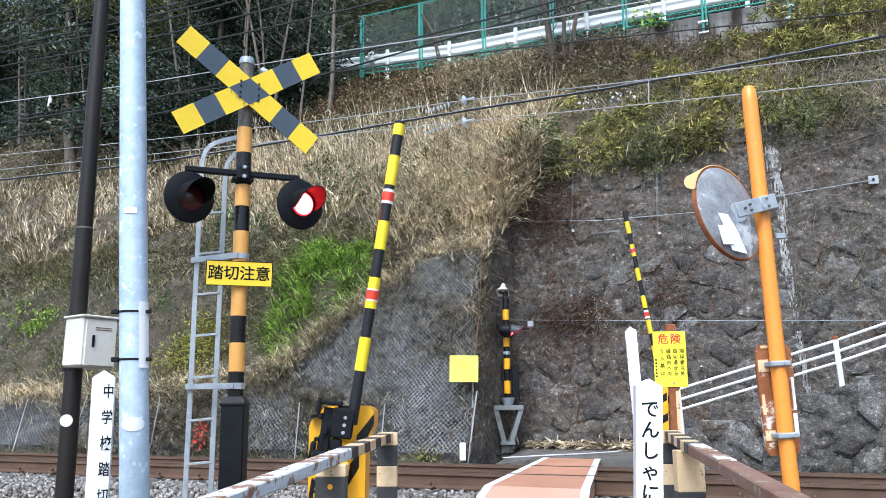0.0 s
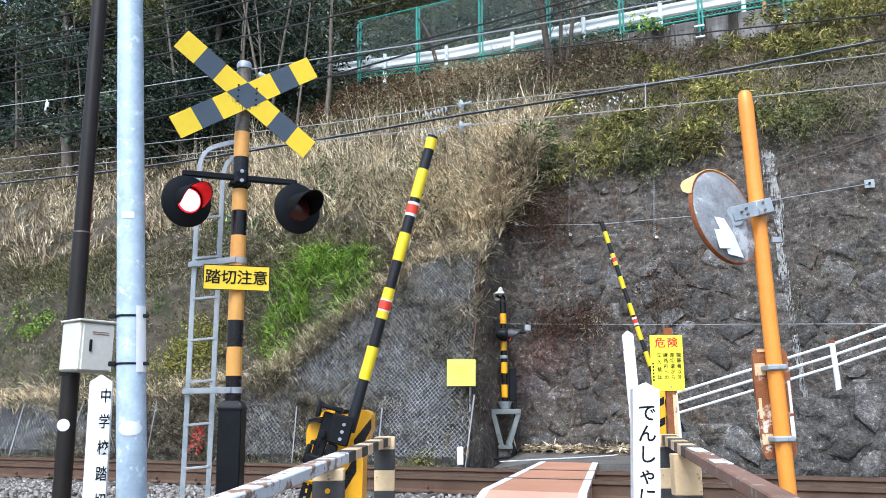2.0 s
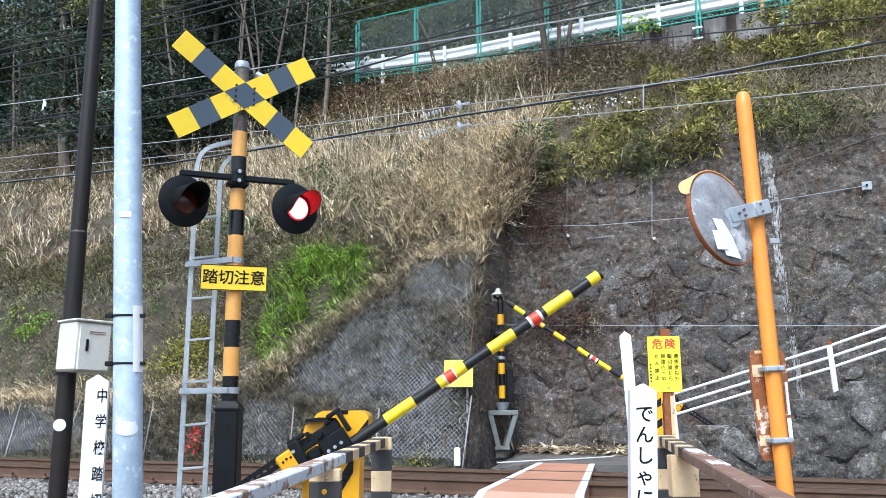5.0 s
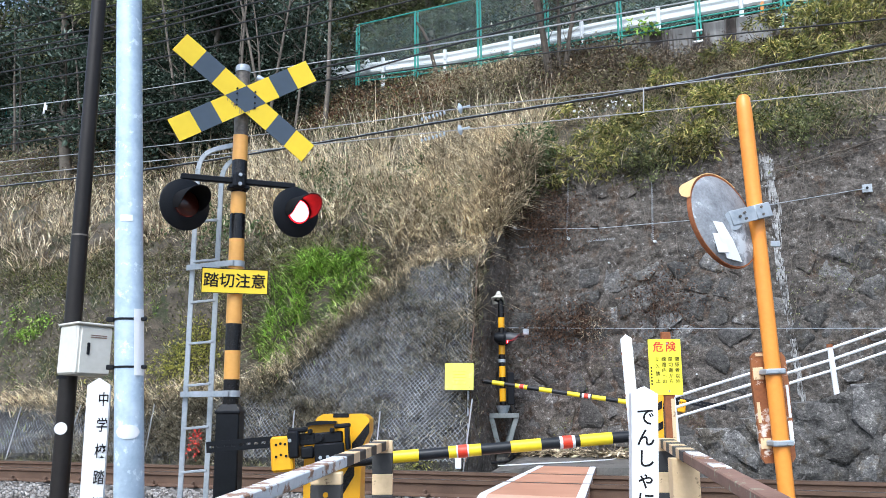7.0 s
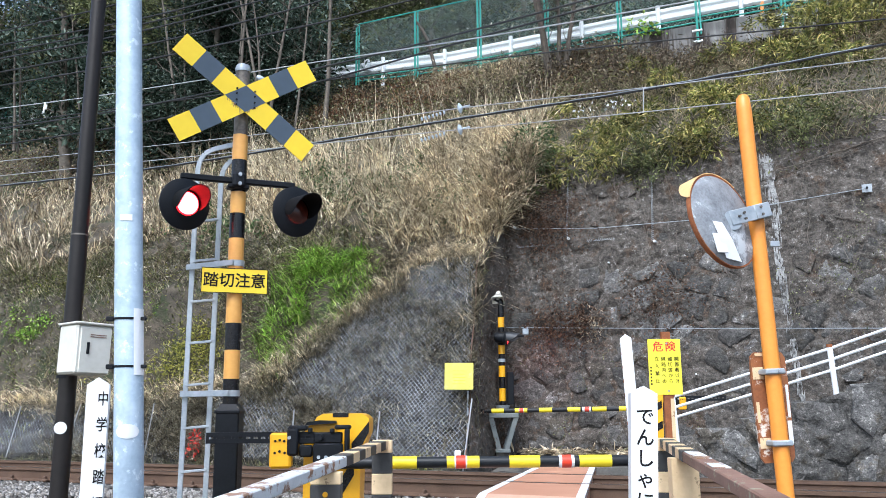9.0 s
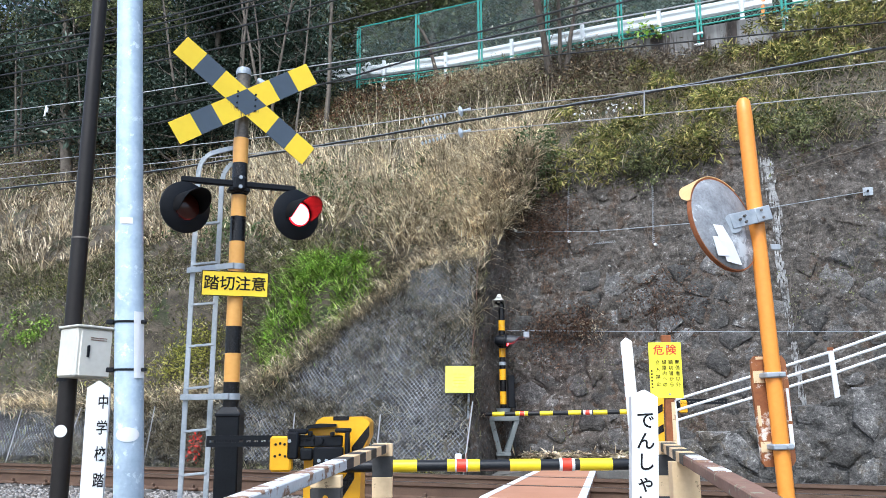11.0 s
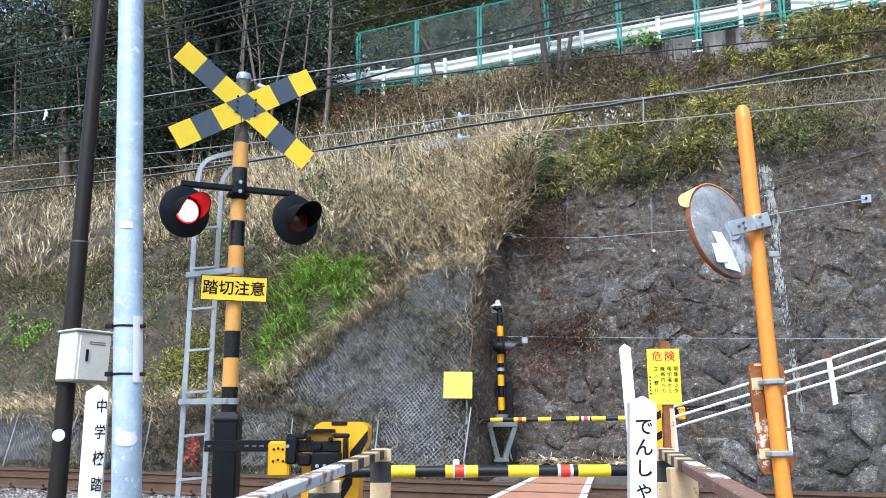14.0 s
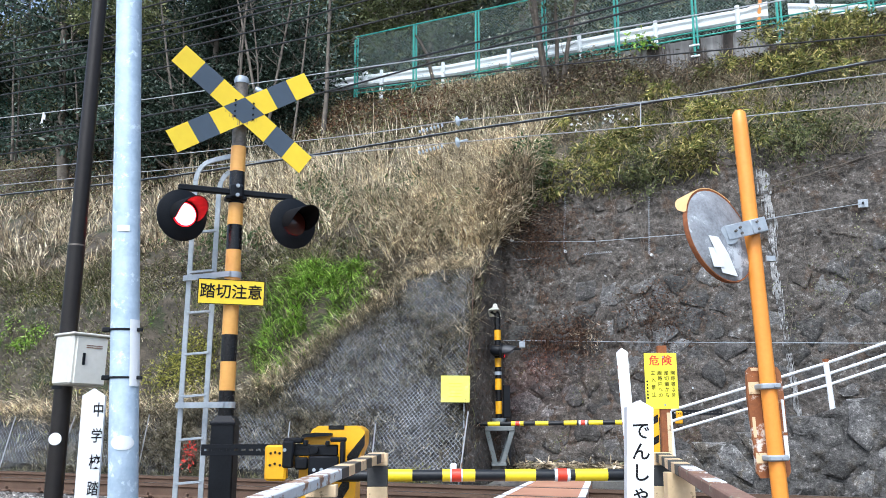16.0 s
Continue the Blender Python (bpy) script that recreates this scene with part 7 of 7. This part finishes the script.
hill_leaves("green_bush", GREEN_GRASS, "small bright green bush on the slope", 16, 60, (-15.3, -14.3), (11.9, 12.15), True, 0.09, (0.07, 0.5), (0.02, 0.2))
hill_leaves("yellow_shrub", YELLOW_LEAF, "yellow-green low shrubs behind the ladder", 44, 50, (-10.6, -9.7), (11.35, 11.95), True, 0.12, (0.06, 0.5), (0.02, 0.2))
v, f = leaf_cloud(np.array([(-3.90, 13.80, 0.33), (-3.87, 13.79, 0.20), (-3.94, 13.82, 0.24), (-3.90, 13.80, 0.08)]), 0.06, 22, (0.07, 0.4), 1.0, rv)
solo("red_shrub", quick_mesh("red_shrub", v, f), RED_INK, "small red-leaved shrub at the foot of the slope", "shrub", kind="stuff")

# bamboo grass above the wall
mounds("bamboo_grass", BAMBOO, "yellow-green dwarf bamboo leaves hanging over the wall", 92, (-4.7, 7), (13.6, 16.6), (0.22, 0.5), 44, 7, 0.155, (0.0, 0.35), lambda s, p: patches(s, p, 1.1, 7.0) > -0.12 + 0.25 * (s > 0.2))
mounds("bamboo_grass", BAMBOO, "yellow-green dwarf bamboo leaves below the road", 62, (-3.6, 8), (16.3, 18.9), (0.25, 0.55), 42, 7, 0.165, (0.0, 0.4), lambda s, p: (s > -1.6) | (patches(s, p, 1.0, 9.0) > 0.0))
mounds("bamboo_grass", BAMBOO, "tall yellow-green dwarf bamboo in front of the road wall", 60, (-2.6, 7), (18.9, 20.0), (0.25, 0.5), 40, 7, 0.165, (0.0, 0.75), lambda s, p: rv.uniform(size=len(s)) < np.clip((s + 1.4) * 0.5, 0.0, 1))
hill_leaves("wall_shrub", OLIVE_LEAF, "dark small-leaved shrubs hanging over the wall", 520, 46, (-4.6, 6), (13.5, 17.5), False, 0.15, (0.06, 0.55), (-0.25, 0.3), 0.2, lambda s, p: (np.abs(s + 2.6) < 0.35) | (np.abs(s - 0.3) < 0.7) | (rv.uniform(size=len(s)) < 0.22), "shrub")
base, tall, _ = tufts(420, 24, (-5.3, 6), (13.55, 17.5), False, 0.14, rv)
grass("wall_top_grass", DRY_GRASS, "dry grass hanging over the top of the wall", base, tall, (0.2, 0.6), (0.006, 0.012), (0.3, 0.9), (0.3, 1.0), 1.2)


# creepers and withered bushes on the stone wall
def vine(s, z, length, rand):
    pts = []
    a, h = s, z
    for i in range(int(length / 0.12) + 2):
        pts.append(wall_place(a, h, 0.07 + 0.03 * math.sin(i * 1.3 + s)))
        a += rand.uniform(-0.05, 0.05)
        h -= 0.12
    return pts


rr = random.Random(8)
for i in range(15):
    s0, z0 = rr.uniform(-4.4, 1.4), rr.uniform(3.6, 4.75)
    solo("vine", Build().tube(vine(s0, z0, rr.uniform(0.6, 2.6), rr), rr.uniform(0.0025, 0.005), 5), BARK, "thin bare brown creeper stem on the wall", "vine", "creepers on the wall")


for i in range(6):
    s0, z0 = rr.uniform(-1.2, -0.2), rr.uniform(4.1, 4.45)
    pts = [wall_place(s0 + 0.22 * j, z0 + 0.05 * j + rr.uniform(-0.03, 0.03), 0.09 + 0.02 * math.sin(j)) for j in range(7)]
    solo("root", Build().tube(pts, rr.uniform(0.004, 0.009), 5), BARK, "bare brown root running along the wall top", "root", "roots on the wall")


def wall_bush(s, z, wide, high, n, material, label, size=(0.05, 0.4)):
    a = rv.normal(s, wide, n)
    h = rv.normal(z, high, n)
    c = np.array([wall_place(x, y, o) for x, y, o in zip(a, h, rv.uniform(0.05, 0.22, n))])
    v, f = leaf_cloud(c, 0.06, 14, size, 1.0, rv, 0.4)
    solo("wall_bush", quick_mesh("wall_bush", v, f), material, label, "shrub", kind="stuff")


wall_bush(-3.35, 4.85, 0.32, 0.18, 80, BAMBOO, "dwarf bamboo hanging over the wall's top", (0.125, 0.17))
wall_bush(-1.9, 4.9, 0.35, 0.15, 90, BAMBOO, "dwarf bamboo hanging over the wall's top", (0.125, 0.17))
wall_bush(-2.6, 4.7, 0.22, 0.24, 150, OLIVE_LEAF, "dark small-leaved shrub hanging over the wall's top", (0.045, 0.55))
wall_bush(-0.1, 5.0, 0.4, 0.22, 150, OLIVE_LEAF, "dark small-leaved shrub hanging over the wall's top", (0.05, 0.55))
wall_bush(-4.45, 4.6, 0.25, 0.2, 50, OLIVE_LEAF, "green creeper hanging beside the dry grass", (0.06, 0.5))
wall_bush(-4.55, 5.15, 0.22, 0.30, 110, SHRUB_GREEN, "green leafy creeper at the edge of the dry grass", (0.09, 0.4))
wall_bush(-3.95, 2.0, 0.34, 0.24, 190, BROWN_LEAF, "withered reddish-brown bush growing from the wall")
wall_bush(-3.45, 1.95, 0.09, 0.09, 20, DRY_GRASS, "tuft of straw growing from the wall", (0.09, 0.08))
wall_bush(-4.25, 3.75, 0.30, 0.34, 220, BROWN_LEAF, "withered brown creeper below the wall's top")
wall_bush(-2.35, 2.4, 0.30, 0.22, 80, BROWN_LEAF, "withered brown creeper on the wall")
wall_bush(0.2, 2.6, 0.6, 0.6, 40, OLIVE_LEAF, "scattered small green plants in the wall", (0.03, 0.6))
wall_bush(-3.0, 1.0, 0.8, 0.5, 20, OLIVE_LEAF, "scattered small green plants in the wall", (0.03, 0.6))
# dry grass hanging over the wall beside the corner
n = 110
s, z, o = rv.uniform(-5.2, -4.45, n), rv.uniform(3.9, 5.0, n), rv.uniform(0.02, 0.30, n)
s = s - 0.35 * np.clip(4.6 - z, 0, 1)
k = np.repeat(np.arange(n), 9)
base = np.array([tuple(wall_place(a, h, q)) for a, h, q in zip(s[k] + rv.normal(0, 0.06, len(k)), z[k] + rv.normal(0, 0.05, len(k)), o[k])])
way = np.arctan2(-PY * 0.7 + rv.normal(0, 0.8, len(k)), SX * 0.25 + rv.normal(0, 0.9, len(k)))
v, f = blades(base, rv.uniform(0.3, 0.85, len(k)), rv.uniform(0.012, 0.026, len(k)), way, rv.uniform(0.0, 0.4, len(k)), rv.uniform(0.4, 1.3, len(k)), rv)
solo("hanging_grass", quick_mesh("hanging_grass", v, f), DRY_GRASS, "long dry grass hanging over the corner of the wall", "grass", kind="stuff")
n = 150
z = rv.uniform(1.9, 3.5, n)
s = CORNER - 0.1 * z + rv.normal(-0.10, 0.12, n)
v, f = blades(world_of(s, np.interp(z, LEFT_Z, LEFT_P[:6]) - rv.uniform(0.22, 0.34, n), z), rv.uniform(0.15, 0.5, n), rv.uniform(0.008, 0.016, n), rv.uniform(0, 6.28, n), rv.uniform(0.2, 0.7, n), rv.uniform(0.7, 1.6, n), rv)
solo("dead_stems", quick_mesh("dead_stems", v, f), PALE_GRASS, "pale dead stems draped over the edge of the netting", "grass", kind="stuff")
# dead stems on the end face of the slope
n = 800
z = rv.uniform(0.1, 3.4, n)
s = CORNER - 0.1 * z + rv.uniform(0.0, 0.10, n)
q = np.interp(z, LEFT_Z, LEFT_P[:6]) + rv.uniform(-0.2, 1.7, n)
v, f = blades(world_of(s, q, z), rv.uniform(0.05, 0.18, n), rv.uniform(0.006, 0.012, n), rv.uniform(0, 6.28, n), rv.uniform(0.3, 0.9, n), rv.uniform(0.3, 1.2, n), rv)
solo("dead_stems", quick_mesh("dead_stems", v, f), BROWN_LEAF, "dead stems hanging on the end of the slope", "grass", kind="stuff")
n = 900
s, p = rv.uniform(-4.5, -2.6, n), 12.62 - np.abs(rv.normal(0, 0.18, n))
d_ = rv.normal(size=(n, 3)) * np.array([1, 1, 0.25])
d_ /= np.linalg.norm(d_, axis=1, keepdims=True)
ln = rv.uniform(0.06, 0.2, n)
v, f = leaves(world_of(s, p, np.full(n, 0.05) + rv.uniform(0, 0.07, n)), d_, ln, ln * 0.2, rv)
solo("fallen_leaves", quick_mesh("fallen_leaves", v, f), DRY_GRASS, "dry fallen leaves heaped at the foot of the wall", "leaf litter", kind="stuff")
# grass along the toe of the slope
n = 5000
s, p = rv.uniform(-20, -4.8, n), rv.uniform(10.75, 11.1, n)
v, f = blades(world_of(s, p, np.full(n, -0.2)), rv.uniform(0.08, 0.34, n), rv.uniform(0.005, 0.012, n), down_way(n, rv), rv.uniform(0.1, 0.8, n), rv.uniform(0.1, 0.8, n), rv)
solo("toe_grass", quick_mesh("toe_grass", v, f), WEEDS, "low dry grass along the foot of the slope", "grass", kind="stuff")


v, f = leaf_cloud(np.array([(4.950, 19.885, 10.181), (5.203, 19.766, 10.152), (5.131, 19.800, 9.958), (5.383, 19.681, 9.960)]), 0.09, 22, (0.13, 0.6), 0.8, rv)
solo("ivy", quick_mesh("ivy", v, f), GREEN_GRASS, "bright green ivy on the guard rail", "shrub", kind="stuff")
v, f = leaf_cloud(np.array([(2.684, 14.873, 6.120), (2.801, 14.818, 6.164), (3.158, 14.871, 6.267), (3.302, 14.803, 6.306), (3.410, 14.752, 6.199)]), 0.09, 9, (0.06, 0.7), 0.8, rv)
solo("white_blossom", quick_mesh("white_blossom", v, f), WHITE_PAINT, "small white blossoms above the wall", "flowers", kind="stuff")


# ---- trees ----
def limb(start, way, length, r, rand, bend=0.3, up=0.1):
    pts, q, d = [start], Vector(start), Vector(way).normalized()
    for i in range(5):
        d = (d + Vector((rand.uniform(-bend, bend), rand.uniform(-bend, bend), rand.uniform(-bend, bend) + up))).normalized()
        q = q + d * length / 5
        pts.append(q.copy())
    return pts, [r * (1 - 0.16 * i) for i in range(6)]


def tree(name, height, crown, material, label, seed, leaf=0.13, clusters=110, per=60, low=0.15, narrow=0.5):
    """A tapered trunk with limbs, and leaves in clumps about the limbs' ends."""
    rand = random.Random(seed)
    rn = np.random.default_rng(seed)
    ob = thing(name, Matrix(), label, "tree", "trees of the hillside wood")
    pts, rads = limb(Vector((0, 0, -0.4)), (rand.uniform(-0.1, 0.1), rand.uniform(-0.1, 0.1), 1), height, 0.035 * height ** 0.8, rand, 0.09, 0.05)
    b_ = Build().tube(pts, rads, 10)
    centres = []
    for i in range(22):
        t = rand.uniform(low, 0.98)
        j = min(int(t * 5), 4)
        q = pts[j].lerp(pts[j + 1], t * 5 - j)
        a = rand.uniform(0, 6.28)
        reach = crown * (1.15 - 0.75 * abs(t - 0.45)) * rand.uniform(0.6, 1.1)
        lp_, lr_ = limb(q, (math.cos(a), math.sin(a), rand.uniform(0.0, 0.6)), reach, 0.03 + 0.02 * (1 - t), rand, 0.25, 0.06)
        b_.tube(lp_, lr_, 6)
        for k in range(clusters // 22):
            c = lp_[rand.randint(2, 5)]
            centres.append((c.x + rand.gauss(0, 0.22), c.y + rand.gauss(0, 0.22), c.z + rand.gauss(0, 0.2)))
    part("trunk", b_, BARK, ob, "grey-brown bark")
    v, f = leaf_cloud(np.array(centres), 0.27, int(per * 1.1), (leaf * 1.35, 0.42), 0.38, rn, 0.15, 1.6)
    part("crown", quick_mesh("crown", v, f), material, ob)
    return ob


def bare_tree(name, at, height, stems, label, seed, spread_=0.25, r=0.05, bark=None):
    bark = bark or BARK
    rand = random.Random(seed)
    ob = thing(name, Matrix.Translation(at), label, "tree")
    for k in range(stems):
        a = rand.uniform(0, 6.28)
        pts, rads = limb(Vector((0.08 * math.cos(a), 0.08 * math.sin(a), -0.3)), (spread_ * math.cos(a), spread_ * math.sin(a), 1), height * rand.uniform(0.8, 1.1), r * rand.uniform(0.7, 1.1), rand, 0.07, 0.05)
        part("stem", Build().tube(pts, rads, 9), bark, ob, "bare grey stem")
        tw = Build()
        for i in range(14):
            j = rand.randint(1, 4)
            q = pts[j].lerp(pts[j + 1], rand.random())
            a = rand.uniform(0, 6.28)
            lp_, lr_ = limb(q, (math.cos(a), math.sin(a), 0.7), rand.uniform(0.4, 1.1), 0.012, rand, 0.3, 0.1)
            tw.tube(lp_, lr_, 5)
        tagged(part("twig_spray", tw, bark, ob, "fine bare twigs"), kind="stuff")
    return ob


kinds = [tree("evergreen_tree", 8.0, 2.3, DARK_LEAF, "dark green broad-leaved evergreen tree on the hillside", 21),
         tree("evergreen_tree", 7.0, 2.0, DARK_LEAF, "dark dense evergreen tree on the hillside", 22, 0.11, 132, 55),
         tree("olive_tree", 7.5, 2.2, OLIVE_LEAF, "olive green broad-leaved tree on the hillside", 23, 0.12, 110, 55),
         tree("evergreen_bush", 3.2, 1.5, DARK_LEAF, "dark evergreen bush under the trees", 24, 0.10, 88, 60, 0.05)]
rt = random.Random(5)
spots = []
for i in range(20):
    spots.append((rt.uniform(-34, -14.6), rt.uniform(17.2, 20.0), rt.choice((0, 1, 0, 1, 2)), rt.uniform(0.75, 1.05), True))
for i in range(20):
    spots.append((rt.uniform(-34, -13.6), rt.uniform(16.6, 19.8), 3, rt.uniform(0.7, 1.1), True))
for i in range(64):
    spots.append((rt.uniform(-48, 14), 26.2 + 16 * rt.random() ** 1.4, rt.choice((0, 2, 2, 2, 3)), rt.uniform(0.85, 1.25), False))
for i in range(26):
    spots.append((rt.uniform(-30, 12), rt.uniform(25.6, 27.5), 3, rt.uniform(0.8, 1.3), False))
spots += [(-36.5, 27.0, 0, 1.1, False), (-34.3, 27.6, 1, 1.1, False), (-38.6, 26.9, 0, 1.0, False), (-33.0, 26.6, 3, 1.2, False), (-36.0, 26.3, 3, 1.2, False)]
used = set()
for s, p, k, size, below in spots:
    if below and -1.45 < s / p < -1.25:
        continue
    z = float(hill_z(s, p, True)) if below else float(road_z(s)) + max(p - 25.6, 0) * 0.62
    m = Matrix.Translation(W(s, p, z)) @ pose(0, 0, 0, rt.uniform(-5, 5), rt.uniform(-5, 5), rt.uniform(0, 360))
    if k not in used:
        used.add(k)
        kinds[k].matrix_basis = m
        continue
    ob = copy_thing(kinds[k], m)
    ob.scale = (size, size, size * rt.uniform(0.9, 1.1))
# scrub on the far side of the road
n = 900
s, p = rv.uniform(-13.5, 6, n), rv.uniform(25.3, 27.2, n)
c = world_of(s, p, road_z(s) + np.abs(rv.normal(0, 1.5, n)))
v, f = leaf_cloud(c, 0.24, 22, (0.14, 0.3), 1.0, rv, 0.2)
solo("roadside_scrub", quick_mesh("roadside_scrub", v, f), SCRUB, "pale withered scrub on the far side of the road", "shrub", kind="stuff")
n = 40
s, p = rv.uniform(-12.5, -5.5, n), rv.uniform(21.2, 22.5, n)
v, f = blades(world_of(s, p, road_z(s)), rv.uniform(1.2, 2.0, n), rv.uniform(0.02, 0.05, n), down_way(n, rv, 0), rv.uniform(0.0, 0.25, n), rv.uniform(0.0, 0.2, n), rv)
solo("pampas_plumes", quick_mesh("pampas_plumes", v, f), DRY_GRASS, "tall pale pampas plumes behind the fence", "grass", kind="stuff")
multi = bare_tree("bare_tree", (2.86, 19.20, 8.35), 5.0, 6, "bare grey-brown multi-stemmed tree in front of the guard rail", 31, 0.17, 0.085, DARK_BARK)
v, f = leaf_cloud(np.stack([rv.normal(0.15, 0.5, 70), rv.normal(0, 0.4, 70), rv.uniform(2.4, 4.6, 70)], -1), 0.20, 24, (0.11, 0.4), 0.7, rv, 0.3, 0.8)
part("withered_foliage", quick_mesh("withered_foliage", v, f), OLIVE_LEAF, multi, "sparse dull olive leaves")
bare_tree("bare_tree", (-2.970, 20.849, 8.299), 6.5, 1, "slender bare grey tree trunk on the slope", 32, 0.01, 0.085)
bare_tree("bare_tree", (-5.353, 24.070, 10.821), 4.5, 2, "slender bare grey trees at the edge of the wood", 33, 0.12, 0.06)
for at, k_, seed_ in (((-5.186, 21.118, 8.185), 2, 41), ((-4.403, 20.749, 8.124), 3, 42), ((-3.682, 20.521, 8.082), 1, 43), ((-6.782, 21.538, 8.111), 2, 44), ((-12.490, 24.223, 8.635), 2, 45), ((-10.170, 23.132, 8.430), 1, 47)):
    bare_tree("bare_tree", at, 6.0, k_, "slender bare tree at the edge of the wood", seed_, 0.10, 0.045)
solo("dead_stem", Build().tube([(0.03, 22.10, 9.6), (-0.065, 22.14, 10.10), (-0.245, 22.22, 10.86), (-0.40, 22.29, 11.22), (-0.555, 22.36, 11.49)], [0.06, 0.055, 0.046, 0.040, 0.028], 9), DARK_BARK, "broken dark dead stem leaning before the fence", "dead tree")

# stones of the walls
rubble(stone_wall, CORNER - 0.2, 1.7, -0.1, lambda a: 4.75, wall_place, 0.38, random.Random(3), WALL_STONE)
rubble(stair_wall, -2.3, 2.6, -0.2, low_top, low_place, 0.40, random.Random(4), WALL_STONE)



# ---- what moves ----
def motions():
    # near arm: degrees above level
    falls = [(0, 81.3), (1.5, 81.0), (1.75, 79.0), (2.0, 74.4), (2.5, 67.7), (3.0, 60.9), (3.5, 54.2), (4.0, 47.9), (5.0, 33.5), (6.0, 18.0), (6.5, 10.9), (7.0, 4.4), (7.35, 0.0), (7.6, -0.4), (8.0, 0.0), (16.0, 0.0)]
    walk(near_arm, [(t, pose(0, 0, 0, 0, -a, 0)) for t, a in falls])
    # far arm, which points the other way
    falls = [(0, 81.0), (1.5, 80.5), (1.75, 78.5), (2.0, 74.4), (2.5, 68.1), (3.0, 61.3), (3.5, 54.3), (4.0, 47.8), (5.0, 34.8), (6.0, 21.2), (6.5, 15.0), (7.0, 9.0), (7.5, 2.7), (7.8, -0.6), (8.3, -0.6), (16.0, -0.6)]
    walk(far_arm, [(t, pose(0, 0, 0, 0, a, 0)) for t, a in falls])
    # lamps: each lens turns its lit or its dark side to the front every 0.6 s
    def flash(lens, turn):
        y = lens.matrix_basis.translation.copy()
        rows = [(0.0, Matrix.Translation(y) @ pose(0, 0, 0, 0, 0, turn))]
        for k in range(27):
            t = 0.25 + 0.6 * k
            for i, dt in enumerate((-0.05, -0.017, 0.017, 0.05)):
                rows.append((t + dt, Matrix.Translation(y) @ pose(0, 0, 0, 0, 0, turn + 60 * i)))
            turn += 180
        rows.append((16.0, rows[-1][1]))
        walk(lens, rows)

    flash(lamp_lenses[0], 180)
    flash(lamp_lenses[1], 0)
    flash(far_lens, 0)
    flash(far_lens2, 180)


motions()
